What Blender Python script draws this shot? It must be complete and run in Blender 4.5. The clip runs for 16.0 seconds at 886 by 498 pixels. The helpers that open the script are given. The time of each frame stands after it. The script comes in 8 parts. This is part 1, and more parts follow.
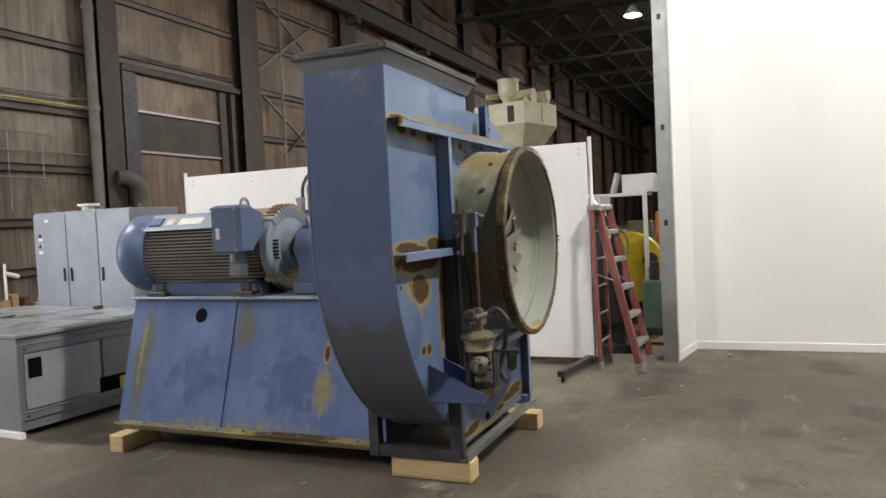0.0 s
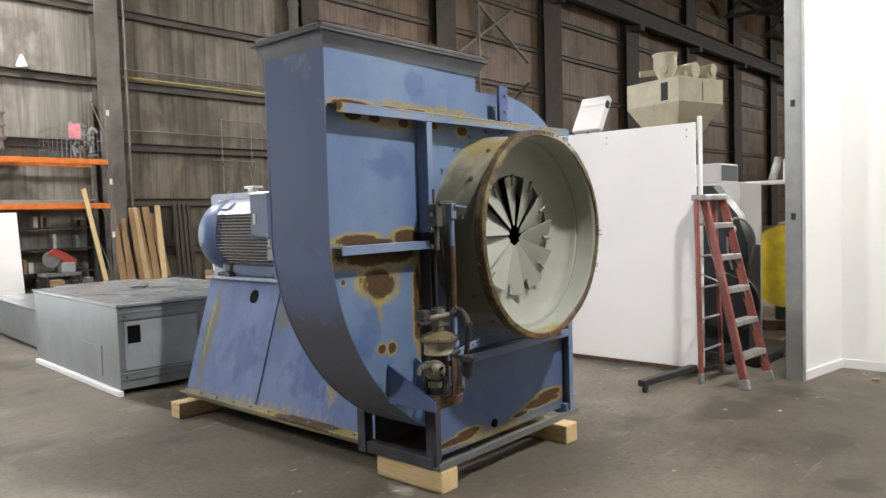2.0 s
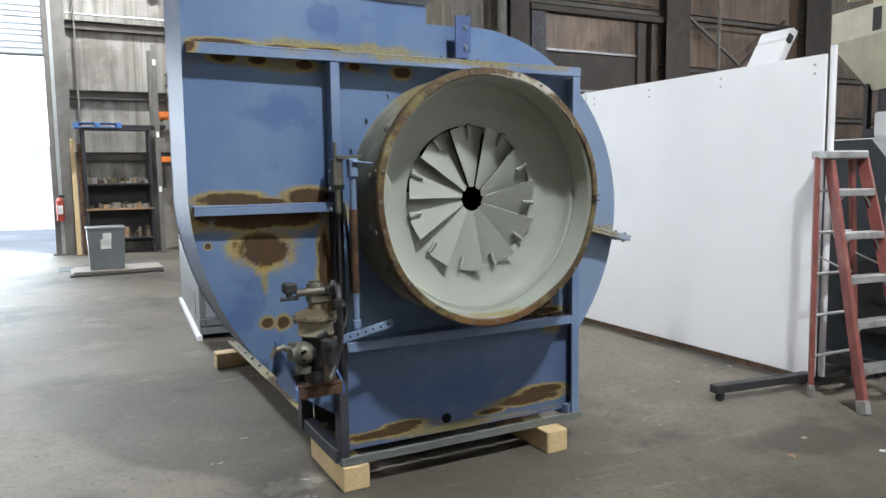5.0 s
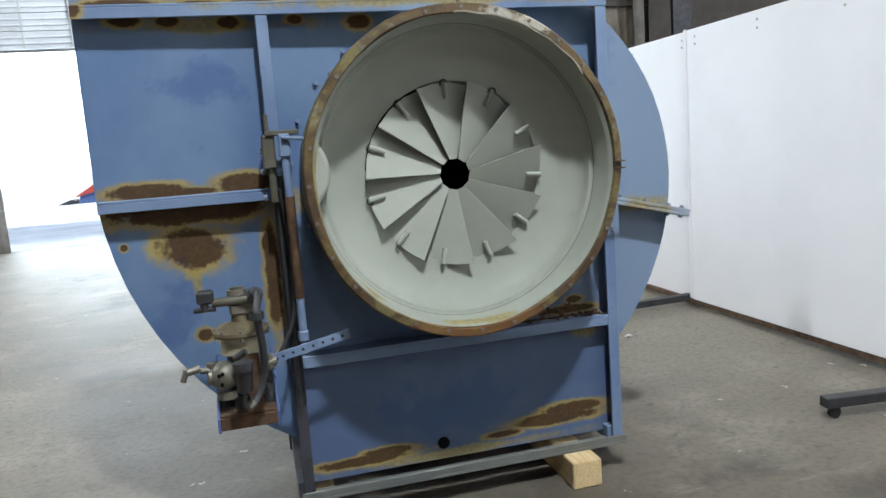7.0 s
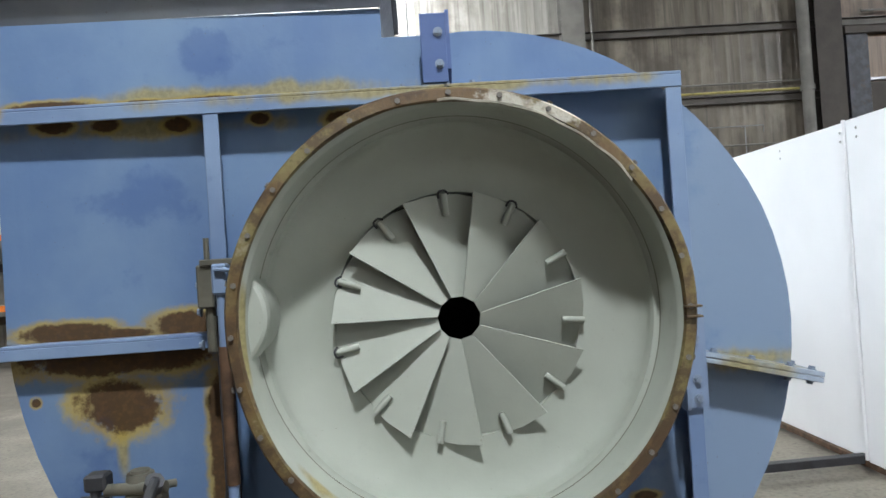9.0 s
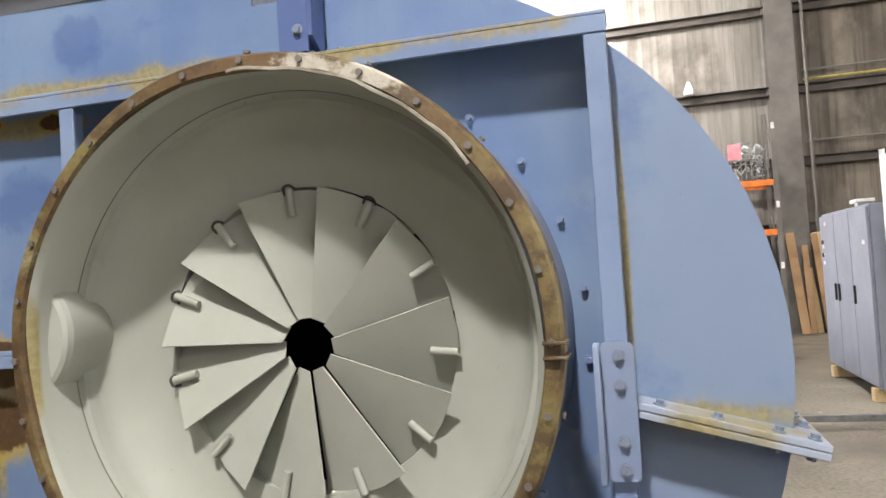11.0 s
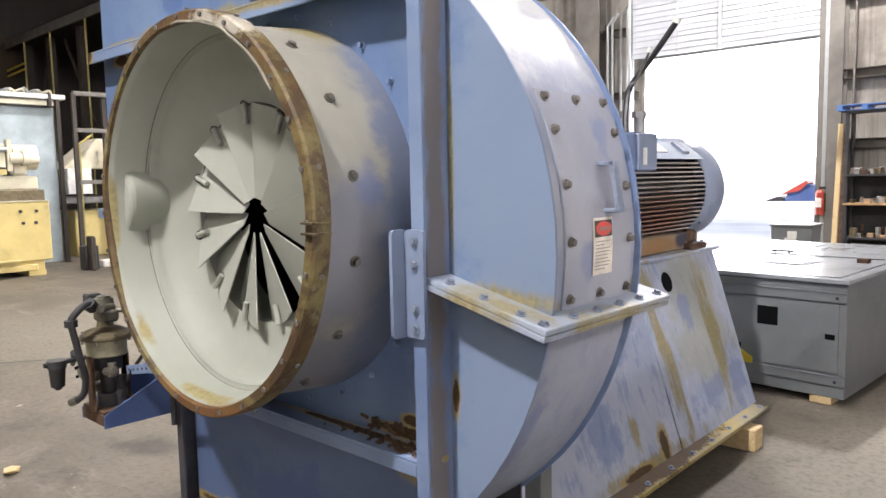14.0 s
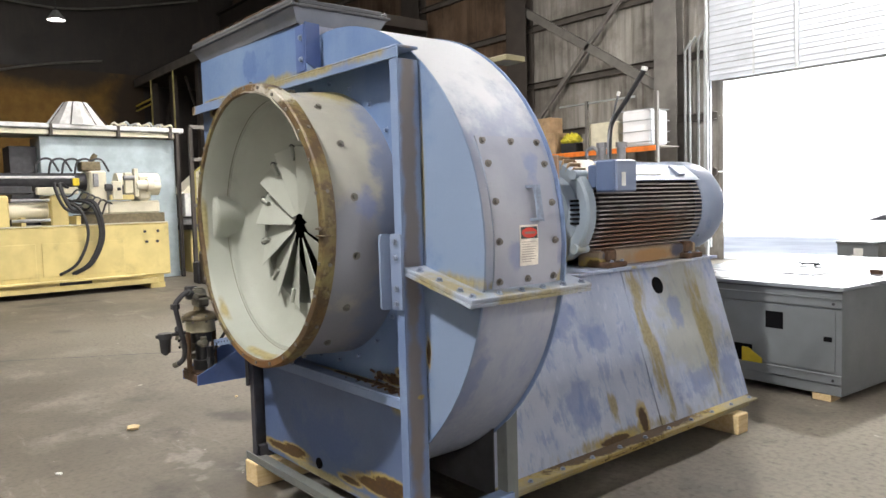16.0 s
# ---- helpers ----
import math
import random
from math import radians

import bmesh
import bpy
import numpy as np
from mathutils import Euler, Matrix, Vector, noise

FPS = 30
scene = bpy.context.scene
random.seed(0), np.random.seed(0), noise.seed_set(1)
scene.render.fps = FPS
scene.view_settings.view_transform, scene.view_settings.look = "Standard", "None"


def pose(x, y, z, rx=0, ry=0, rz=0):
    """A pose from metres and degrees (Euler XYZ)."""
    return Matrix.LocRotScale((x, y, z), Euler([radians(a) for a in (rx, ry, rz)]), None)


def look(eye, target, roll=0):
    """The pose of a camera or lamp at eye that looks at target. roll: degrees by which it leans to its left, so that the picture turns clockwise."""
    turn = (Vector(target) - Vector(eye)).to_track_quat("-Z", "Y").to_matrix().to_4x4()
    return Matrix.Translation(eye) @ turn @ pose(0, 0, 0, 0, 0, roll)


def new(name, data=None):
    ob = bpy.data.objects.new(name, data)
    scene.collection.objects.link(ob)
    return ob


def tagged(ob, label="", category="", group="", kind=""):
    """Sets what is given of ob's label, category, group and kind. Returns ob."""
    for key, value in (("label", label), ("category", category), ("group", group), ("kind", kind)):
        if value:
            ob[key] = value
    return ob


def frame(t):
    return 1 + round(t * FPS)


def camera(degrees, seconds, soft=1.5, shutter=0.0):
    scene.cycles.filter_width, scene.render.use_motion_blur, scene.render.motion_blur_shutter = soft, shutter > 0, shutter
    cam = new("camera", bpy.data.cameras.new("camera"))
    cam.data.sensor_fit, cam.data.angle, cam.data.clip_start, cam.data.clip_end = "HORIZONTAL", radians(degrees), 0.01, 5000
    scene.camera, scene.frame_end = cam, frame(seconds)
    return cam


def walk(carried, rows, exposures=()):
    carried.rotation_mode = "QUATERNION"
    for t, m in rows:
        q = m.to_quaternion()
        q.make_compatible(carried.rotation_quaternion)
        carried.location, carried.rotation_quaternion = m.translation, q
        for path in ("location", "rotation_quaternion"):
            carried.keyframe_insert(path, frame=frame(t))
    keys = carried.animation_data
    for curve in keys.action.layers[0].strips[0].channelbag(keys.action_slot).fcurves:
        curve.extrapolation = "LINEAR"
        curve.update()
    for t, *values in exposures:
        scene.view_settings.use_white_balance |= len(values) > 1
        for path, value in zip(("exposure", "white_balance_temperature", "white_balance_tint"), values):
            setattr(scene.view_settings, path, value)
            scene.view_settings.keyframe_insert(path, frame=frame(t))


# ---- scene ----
cam = camera(62.6, 16.0)
PATH = [
    (0, (-4.8, -1.775, 1.618), (-2.966, -0.982, 1.54), -2.8),
    (0.5, (-4.556, -2.06, 1.607), (-2.783, -1.136, 1.548), -0.5),
    (1, (-4.316, -2.368, 1.598), (-2.631, -1.293, 1.535), -1.8),
    (1.5, (-4.058, -2.659, 1.609), (-2.462, -1.457, 1.525), -2.1),
    (2, (-3.747, -2.864, 1.611), (-2.253, -1.538, 1.51), -1.7),
    (2.5, (-3.429, -3.134, 1.596), (-2.053, -1.685, 1.51), -0.8),
    (3, (-3.116, -3.305, 1.59), (-1.832, -1.776, 1.485), -1.6),
    (3.5, (-2.789, -3.391, 1.605), (-1.611, -1.78, 1.484), -1.4),
    (4, (-2.464, -3.492, 1.59), (-1.403, -1.803, 1.46), -1.1),
    (4.5, (-2.178, -3.524, 1.585), (-1.176, -1.799, 1.442), -1.2),
    (5, (-1.889, -3.461, 1.583), (-0.969, -1.697, 1.377), -0.8),
    (5.2, (-1.781, -3.428, 1.57), (-0.882, -1.661, 1.307), -1.6),
    (7.5, (-0.567, -2.904, 1.569), (-0.164, -0.96, 1.324), -3.2),
    (8, (-0.369, -2.706, 1.577), (-0.025, -0.74, 1.453), -2.2),
    (8.5, (-0.241, -2.508, 1.634), (-0.003, -0.523, 1.609), -3.1),
    (10.8, (0.711, -1.812, 1.609), (0.216, 0.124, 1.701), -3.6),
    (11, (0.814, -1.75, 1.602), (0.293, 0.18, 1.666), -3.6),
    (11.5, (1.02, -1.553, 1.586), (0.392, 0.345, 1.596), -0.8),
    (12, (1.242, -1.424, 1.576), (0.413, 0.394, 1.48), -1.5),
    (12.5, (1.502, -1.343, 1.571), (0.443, 0.349, 1.442), -1.3),
    (13, (1.71, -1.431, 1.549), (0.595, 0.221, 1.385), -1.4),
    (13.5, (1.898, -1.526, 1.57), (0.684, 0.047, 1.342), -1.6),
    (14, (2.173, -1.526, 1.57), (0.826, -0.061, 1.373), -1.1),
    (14.5, (2.378, -1.585, 1.571), (0.961, -0.185, 1.39), -1.7),
    (15, (2.59, -1.724, 1.576), (1.181, -0.314, 1.416), -1.4),
    (15.5, (2.831, -1.765, 1.563), (1.363, -0.412, 1.434), -1.9),
    (16, (3.118, -1.805, 1.552), (1.579, -0.535, 1.42), -1.6),
]
# the clip's automatic exposure and white balance
EXPOSURES = [(0, 0.07, 6600, 9), (1, 0.25, 6650, 9), (2.5, 0.33, 6300, 9), (3.5, 0.37, 6050, 8), (5, 0.23, 5850, 6), (7.5, 0.24, 5740, 4), (8.5, 0.25, 5700, 4),
             (11, 0.68, 6550, 12), (11.5, 0.57, 6500, 15), (12.5, 0.50, 6600, 16), (13.5, 0.56, 6450, 15), (14.5, 0.68, 6450, 13), (16, 0.54, 6450, 10)]
walk(cam, [(t, look(eye, target, roll)) for t, eye, target, roll in PATH], EXPOSURES)

# ---- world and light ----
world = bpy.data.worlds.new("world")
scene.world = world
world.use_nodes = True
_wn = world.node_tree
_sky = _wn.nodes.new("ShaderNodeTexSky")
_sky.sky_type, _sky.sun_disc = "NISHITA", False
_sky.sun_elevation, _sky.sun_rotation = radians(47), radians(-130)
_wn.links.new(_sky.outputs[0], _wn.nodes["Background"].inputs[0])
_wn.nodes["Background"].inputs[1].default_value = 0.15


def lamp(name, kind, m, power, colour, **more):
    data = bpy.data.lights.new(name, kind)
    data.energy, data.color = power, colour
    for key, value in more.items():
        if key == "radius":
            data.shadow_soft_size = value
        if key == "size":
            data.shape, data.size, data.size_y = "RECTANGLE", value[0], value[1]
        if key == "angle":
            data.angle = value
    ob = new(name, data)
    ob.matrix_world = m
    return ob


lamp("sun", "SUN", look((-14, -12, 20), (0, 0, 0)), 4.0, (1, 0.95, 0.88), angle=radians(0.5))
# daylight of the open loading door
lamp("door_daylight", "AREA", look((-3.92, 14.25, 2.1), (-3.92, 0, 1.7)), 320, (0.93, 0.97, 1.0), size=(3.6, 4.0))
# high-bay lamps: (x, y, watts), hung at BAY_Z, the far ones higher
# all but the first, third and fourth are unseen, added to fill
BAYS_AND_FILLS = [(0.25, -4.6, 2850), (-1.0, -12.0, 420), (20.9, 1.9, 1600), (-25.5, 4.5, 70), (-9.0, 4.2, 2300), (10.5, -3.3, 1700), (-1.0, 10.8, 2600), (14.5, 6.5, 2000), (42.0, -4.5, 7500), (72.0, -4.5, 7500)]
BAY_Z = 8.6


def bay_z(x):
    return 12.6 if x > 30 else BAY_Z


for _x, _y, _w in BAYS_AND_FILLS:
    lamp("bay_and_fill_light", "POINT", pose(_x, _y, bay_z(_x) - 0.30), _w, (1.0, 0.955, 0.905), radius=0.24)

# ---- materials ----
class Mat:
    """A small wrapper round one node material."""

    def __init__(self, name, colour=(0.5, 0.5, 0.5), rough=0.5, metal=0.0):
        self.m = bpy.data.materials.new(name)
        self.m.use_nodes = True
        self.t = self.m.node_tree
        self.b = self.t.nodes["Principled BSDF"]
        self.b.inputs["Base Color"].default_value = (*colour, 1)
        self.b.inputs["Roughness"].default_value = rough
        self.b.inputs["Metallic"].default_value = metal
        self.pos = self.node("ShaderNodeTexCoord").outputs["Object"]

    def node(self, kind, **values):
        n = self.t.nodes.new(kind)
        for key, v in values.items():
            n.inputs[key].default_value = v
        return n

    def link(self, a, b):
        self.t.links.new(a, b)

    def put(self, socket, value):
        if isinstance(value, bpy.types.NodeSocket):
            self.link(value, socket)
        else:
            socket.default_value = (*value, 1) if isinstance(value, tuple) and len(value) == 3 and socket.type == "RGBA" else value

    def noise(self, scale, detail=5, rough=0.55, stretch=None, seed=None, dist=0.0):
        n = self.node("ShaderNodeTexNoise", Scale=scale, Detail=detail, Roughness=rough, Distortion=dist)
        v = self.pos
        if stretch or seed:
            mp = self.node("ShaderNodeMapping")
            mp.inputs["Scale"].default_value = stretch or (1, 1, 1)
            mp.inputs["Location"].default_value = (seed or 0, (seed or 0) * 0.7, (seed or 0) * 1.3)
            self.link(v, mp.inputs[0])
            v = mp.outputs[0]
        self.link(v, n.inputs["Vector"])
        return n.outputs[0]

    def ramp(self, value, lo, hi):
        r = self.node("ShaderNodeMapRange")
        r.interpolation_type = "SMOOTHSTEP"
        r.inputs[1].default_value, r.inputs[2].default_value = lo, hi
        self.link(value, r.inputs[0])
        return r.outputs[0]

    def math(self, op, a, b=0.0):
        n = self.node("ShaderNodeMath")
        n.operation = op
        self.put(n.inputs[0], a)
        self.put(n.inputs[1], b)
        return n.outputs[0]

    def mix(self, fac, a, b):
        n = self.node("ShaderNodeMix")
        n.data_type = "RGBA"
        self.put(n.inputs[0], fac)
        self.put(n.inputs[6], a)
        self.put(n.inputs[7], b)
        return n.outputs[2]

    def blob(self, c, r):
        """1 at the centre of an ellipsoid, 0 on its skin, negative outside."""
        s = self.node("ShaderNodeVectorMath")
        s.operation = "SUBTRACT"
        self.link(self.pos, s.inputs[0])
        s.inputs[1].default_value = c
        d = self.node("ShaderNodeVectorMath")
        d.operation = "DIVIDE"
        self.link(s.outputs[0], d.inputs[0])
        d.inputs[1].default_value = r
        n = self.node("ShaderNodeVectorMath")
        n.operation = "LENGTH"
        self.link(d.outputs[0], n.inputs[0])
        return self.math("SUBTRACT", 1.0, n.outputs["Value"])

    def blobs(self, rows):
        out = None
        for c, r in rows:
            v = self.blob(c, r)
            out = v if out is None else self.math("MAXIMUM", out, v)
        return out

    def colour(self, value):
        self.put(self.b.inputs["Base Color"], value)
        return self

    def rough(self, value):
        self.put(self.b.inputs["Roughness"], value)
        return self

    def bump(self, height, strength=0.2, dist=0.01):
        n = self.node("ShaderNodeBump", Strength=strength, Distance=dist)
        self.link(height, n.inputs["Height"])
        self.link(n.outputs[0], self.b.inputs["Normal"])
        return self


def simple(name, colour, rough=0.5, metal=0.0, vary=0.25, scale=6.0, dirt=(0.05, 0.045, 0.04), dirty=0.35, bump=0.08):
    """A plain surface with grain, soft variation and a little dirt."""
    m = Mat(name, colour, rough, metal)
    a, g = m.noise(scale, 4), m.noise(scale * 14, 3, seed=3)
    c = m.mix(m.ramp(a, 0.3, 0.75), tuple(v * (1 - vary) for v in colour), tuple(min(1, v * (1 + vary * 0.5)) for v in colour))
    c = m.mix(m.math("MULTIPLY", m.ramp(m.noise(scale * 0.8, 6, 0.65, seed=7), 0.52, 0.78), dirty), c, dirt)
    m.colour(c)
    m.rough(m.math("ADD", m.math("MULTIPLY", g, 0.2), rough - 0.1))
    m.bump(g, bump, 0.004)
    return m.m


RUST, OCHRE = (0.045, 0.022, 0.010), (0.29, 0.21, 0.055)


def paint(name, base, light, dark, rust=(), streaks=(), rough=0.45, wear=0.55, touch=(), patches=(), brush=0.0):
    """Weathered paint with rust patches, each with a yellow rim, vertical ochre runs and darker touch-up brushing."""
    m = Mat(name, base, rough)
    m.b.inputs["Specular IOR Level"].default_value = 0.32
    big, mid, fine = m.noise(1.7, 5), m.noise(7, 6, 0.6, seed=2), m.noise(55, 4, seed=5)
    streak = m.noise(6, 4, 0.6, stretch=(1, 1, 0.12), seed=9)
    c = m.mix(m.ramp(big, 0.35, 0.7), base, light)
    c = m.mix(m.math("MULTIPLY", m.ramp(streak, 0.45, 0.8), 0.45), c, light)
    c = m.mix(m.math("MULTIPLY", m.ramp(mid, 0.6, 0.78), 0.55), c, dark)
    if brush:
        drag = m.noise(15, 5, 0.65, stretch=(1, 1, 0.22), seed=21)
        c = m.mix(m.math("MULTIPLY", m.ramp(drag, 0.50, 0.66), brush), c, dark)
        c = m.mix(m.math("MULTIPLY", m.ramp(m.noise(22, 5, 0.65, stretch=(1, 1, 0.3), seed=27), 0.54, 0.70), brush), c, tuple(min(0.75, v * 1.12) for v in light))
        streak = m.noise(17, 4, 0.6, stretch=(1, 1, 0.07), seed=9)
    for rows, tint, amount in patches:
        pb = m.math("ADD", m.blobs(rows), m.math("MULTIPLY", m.math("SUBTRACT", mid, 0.5), 1.6))
        c = m.mix(m.math("MULTIPLY", m.ramp(pb, -0.05, 0.5), amount), c, tint)
    if touch:
        tb = m.math("ADD", m.blobs(touch), m.math("MULTIPLY", m.math("SUBTRACT", mid, 0.5), 2.6))
        c = m.mix(m.math("MULTIPLY", m.ramp(tb, 0.1, 0.6), 0.55), c, dark)
    if streaks:
        sb = m.math("ADD", m.blobs(streaks), m.math("MULTIPLY", m.math("SUBTRACT", streak, 0.5), 2.2))
        c = m.mix(m.math("MULTIPLY", m.ramp(sb, 0.0, 0.7), 0.85), c, m.mix(m.ramp(fine, 0.3, 0.7), (0.21, 0.17, 0.055), (0.30, 0.25, 0.10)))
    rg = m.math("ADD", fine, 0.0)
    if rust:
        n = m.math("ADD", m.math("MULTIPLY", m.math("SUBTRACT", mid, 0.5), 0.9), m.math("MULTIPLY", m.math("SUBTRACT", fine, 0.5), 0.35))
        rb = m.math("ADD", m.blobs(rust), n)
        rb = m.math("ADD", rb, m.math("MULTIPLY", m.math("SUBTRACT", m.noise(21, 7, 0.7, seed=31), 0.5), 0.72))
        c = m.mix(m.math("MULTIPLY", m.math("MULTIPLY", m.ramp(rb, -0.42, 0.12), m.ramp(m.noise(9, 6, 0.7, seed=37), 0.28, 0.46)), 0.85), c, m.mix(m.ramp(mid, 0.4, 0.6), OCHRE, (0.36, 0.27, 0.06)))
        inner = m.math("MULTIPLY", m.ramp(rb, 0.08, 0.34), 0.94)
        c = m.mix(inner, c, m.mix(m.ramp(fine, 0.4, 0.75), RUST, (0.078, 0.038, 0.015)))
        rg = m.math("ADD", rg, inner)
    # chipped flecks
    c = m.mix(m.math("MULTIPLY", m.ramp(m.noise(120, 2, seed=4), 0.72, 0.78), wear), c, (0.10, 0.075, 0.05))
    m.colour(c)
    m.rough(m.math("ADD", m.math("MULTIPLY", rg, 0.28), rough - 0.14))
    m.bump(m.math("ADD", fine, mid), 0.12, 0.004)
    return m.m


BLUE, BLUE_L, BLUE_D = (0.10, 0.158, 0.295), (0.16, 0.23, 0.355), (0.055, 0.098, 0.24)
front_rust = [
    ((-1.045, 0, 1.24), (0.15, 0.5, 0.095)), ((-1.05, 0, 1.39), (0.42, 0.5, 0.065)), ((-1.2, 0, 1.475), (0.17, 0.5, 0.04)), ((-1.0, 0, 1.462), (0.1, 0.5, 0.022)),
    ((-0.83, 0, 1.48), (0.14, 0.5, 0.045)), ((-1.20, 0, 2.185), (0.17, 0.5, 0.024)), ((-0.92, 0, 2.182), (0.12, 0.5, 0.016)), ((-0.72, 0, 2.182), (0.12, 0.5, 0.02)), ((-0.5, 0, 2.18), (0.09, 0.5, 0.012)),
    ((-1.20, 0, 2.125), (0.07, 0.5, 0.03)), ((-1.05, 0, 2.12), (0.06, 0.5, 0.03)), ((-0.82, 0, 2.11), (0.055, 0.5, 0.03)), ((-0.56, 0, 2.115), (0.04, 0.5, 0.022)),
    ((-0.30, 0, 2.10), (0.06, 0.5, 0.035)), ((-1.045, 0, 0.878), (0.036, 0.5, 0.032)), ((-0.965, 0, 0.875), (0.038, 0.5, 0.036)),
    ((-0.75, 0, 1.10), (0.04, 0.5, 0.30)), ((0.785, 0, 0.93), (0.014, 0.5, 0.07)), ((0.58, 0, 0.772), (0.16, 0.5, 0.022)), ((0.60, 0, 0.815), (0.05, 0.5, 0.02)), ((-1.305, 0, 1.266), (0.018, 0.5, 0.018)),
]
low_rust = [
    ((-0.46, 0, 0.226), (0.26, 0.5, 0.026)), ((-0.33, 0, 0.248), (0.14, 0.5, 0.026)), ((0.20, 0, 0.236), (0.10, 0.5, 0.022)), ((0.46, 0, 0.268), (0.26, 0.5, 0.034)), ((0.56, 0, 0.305), (0.17, 0.5, 0.034)),
]
M_FRONT = paint("blue_front_paint", BLUE, BLUE_L, BLUE_D, front_rust, streaks=[((-1.05, 0, 1.12), (0.03, 0.5, 0.16)), ((-0.65, 0, 2.20), (0.75, 0.5, 0.045)), ((-0.9, 0, 2.1), (0.5, 0.5, 0.04)), ((0.780, 0, 1.65), (0.014, 0.5, 0.5)), ((1.0, 0, 1.235), (0.26, 0.5, 0.05))],
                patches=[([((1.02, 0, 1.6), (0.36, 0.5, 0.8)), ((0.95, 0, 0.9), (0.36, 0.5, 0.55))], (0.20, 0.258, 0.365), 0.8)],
                touch=[((-0.95, 0, 1.88), (0.22, 0.5, 0.1)), ((-0.72, 0, 2.33), (0.1, 0.5, 0.12)), ((-1.15, 0, 1.0), (0.12, 0.5, 0.2))])
# darker than the front plate: the inlet's shade is put into this blue
M_LOW = paint("blue_lower_paint_shaded", (0.078, 0.114, 0.215), (0.105, 0.148, 0.255), BLUE_D, low_rust, streaks=[((0.0, 0, 0.19), (0.8, 0.5, 0.03)), ((0.62, 0, 0.68), (0.12, 0.5, 0.06))], touch=[((0.0, 0, 0.4), (0.5, 0.5, 0.2))])
# patches paint left-side shade and top glare; the grey lower left is dirt
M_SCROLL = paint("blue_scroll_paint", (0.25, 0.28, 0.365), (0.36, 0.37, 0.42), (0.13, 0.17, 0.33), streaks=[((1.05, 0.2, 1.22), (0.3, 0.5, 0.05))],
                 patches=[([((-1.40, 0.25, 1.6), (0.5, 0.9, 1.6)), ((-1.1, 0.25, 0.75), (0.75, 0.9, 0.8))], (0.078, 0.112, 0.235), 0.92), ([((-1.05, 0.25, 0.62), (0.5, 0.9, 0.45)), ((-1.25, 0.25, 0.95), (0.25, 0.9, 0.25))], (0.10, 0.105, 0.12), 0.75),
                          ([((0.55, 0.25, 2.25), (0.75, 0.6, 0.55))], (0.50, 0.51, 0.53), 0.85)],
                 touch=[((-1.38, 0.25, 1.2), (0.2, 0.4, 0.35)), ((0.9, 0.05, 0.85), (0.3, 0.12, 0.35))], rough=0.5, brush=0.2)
M_DOOR = paint("grey_access_door_paint", (0.27, 0.285, 0.345), (0.37, 0.38, 0.43), (0.15, 0.20, 0.37), touch=[((1.1, 0.36, 1.68), (0.2, 0.07, 0.1)), ((1.1, 0.22, 1.35), (0.2, 0.06, 0.08))], rough=0.5)
# near-black for the rusty post; on rear post, rail and jamb it paints shade
M_POST = simple("near_black_paint", (0.040, 0.042, 0.055), 0.6, scale=7, vary=0.4, dirty=0.8, dirt=(0.05, 0.026, 0.012), bump=0.2)
M_FRAME = paint("blue_frame_paint", (0.13, 0.185, 0.32), (0.20, 0.265, 0.395), (0.06, 0.09, 0.2),
                rust=[((-1.37, -0.03, 2.16), (0.05, 0.2, 0.04)), ((0.4, -0.005, 0.748), (0.4, 0.02, 0.012))],
                patches=[([((0.775, -0.03, 1.6), (0.02, 0.046, 1.2)), ((0.775, -0.03, 0.6), (0.02, 0.046, 0.7))], (0.17, 0.14, 0.115), 0.85)], streaks=[((0.0, -0.08, 2.16), (0.9, 0.05, 0.03))], wear=0.8)
ped_runs = [((-0.5, 2.72, 0.65), (0.3, 0.09, 0.55)), ((0.5, 2.0, 0.65), (0.3, 0.05, 0.6)), ((0.5, 2.62, 0.65), (0.3, 0.11, 0.6)),
            ((-0.5, 1.65, 0.8), (0.3, 0.12, 0.3)), ((0, 1.7, 0.2), (0.9, 1.3, 0.06))]
# one pedestal paint in two copies, light put in: pale right, dim left
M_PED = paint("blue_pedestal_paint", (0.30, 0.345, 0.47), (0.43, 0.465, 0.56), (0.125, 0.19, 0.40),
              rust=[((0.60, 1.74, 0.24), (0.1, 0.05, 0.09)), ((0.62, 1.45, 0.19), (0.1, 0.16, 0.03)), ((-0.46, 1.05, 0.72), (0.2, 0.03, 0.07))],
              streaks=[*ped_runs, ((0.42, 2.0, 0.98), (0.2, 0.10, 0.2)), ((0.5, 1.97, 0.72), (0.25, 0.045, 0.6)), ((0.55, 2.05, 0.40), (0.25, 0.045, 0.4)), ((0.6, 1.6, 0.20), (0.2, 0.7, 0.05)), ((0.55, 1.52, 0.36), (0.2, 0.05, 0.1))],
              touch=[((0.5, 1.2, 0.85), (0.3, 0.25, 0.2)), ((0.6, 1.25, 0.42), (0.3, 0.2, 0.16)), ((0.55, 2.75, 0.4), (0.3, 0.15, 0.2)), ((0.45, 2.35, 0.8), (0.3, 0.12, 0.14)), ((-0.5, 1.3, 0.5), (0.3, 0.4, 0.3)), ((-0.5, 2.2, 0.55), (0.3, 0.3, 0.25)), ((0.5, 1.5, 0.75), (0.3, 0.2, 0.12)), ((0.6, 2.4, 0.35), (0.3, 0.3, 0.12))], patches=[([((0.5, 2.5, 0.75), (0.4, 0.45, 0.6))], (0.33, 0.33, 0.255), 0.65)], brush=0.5)
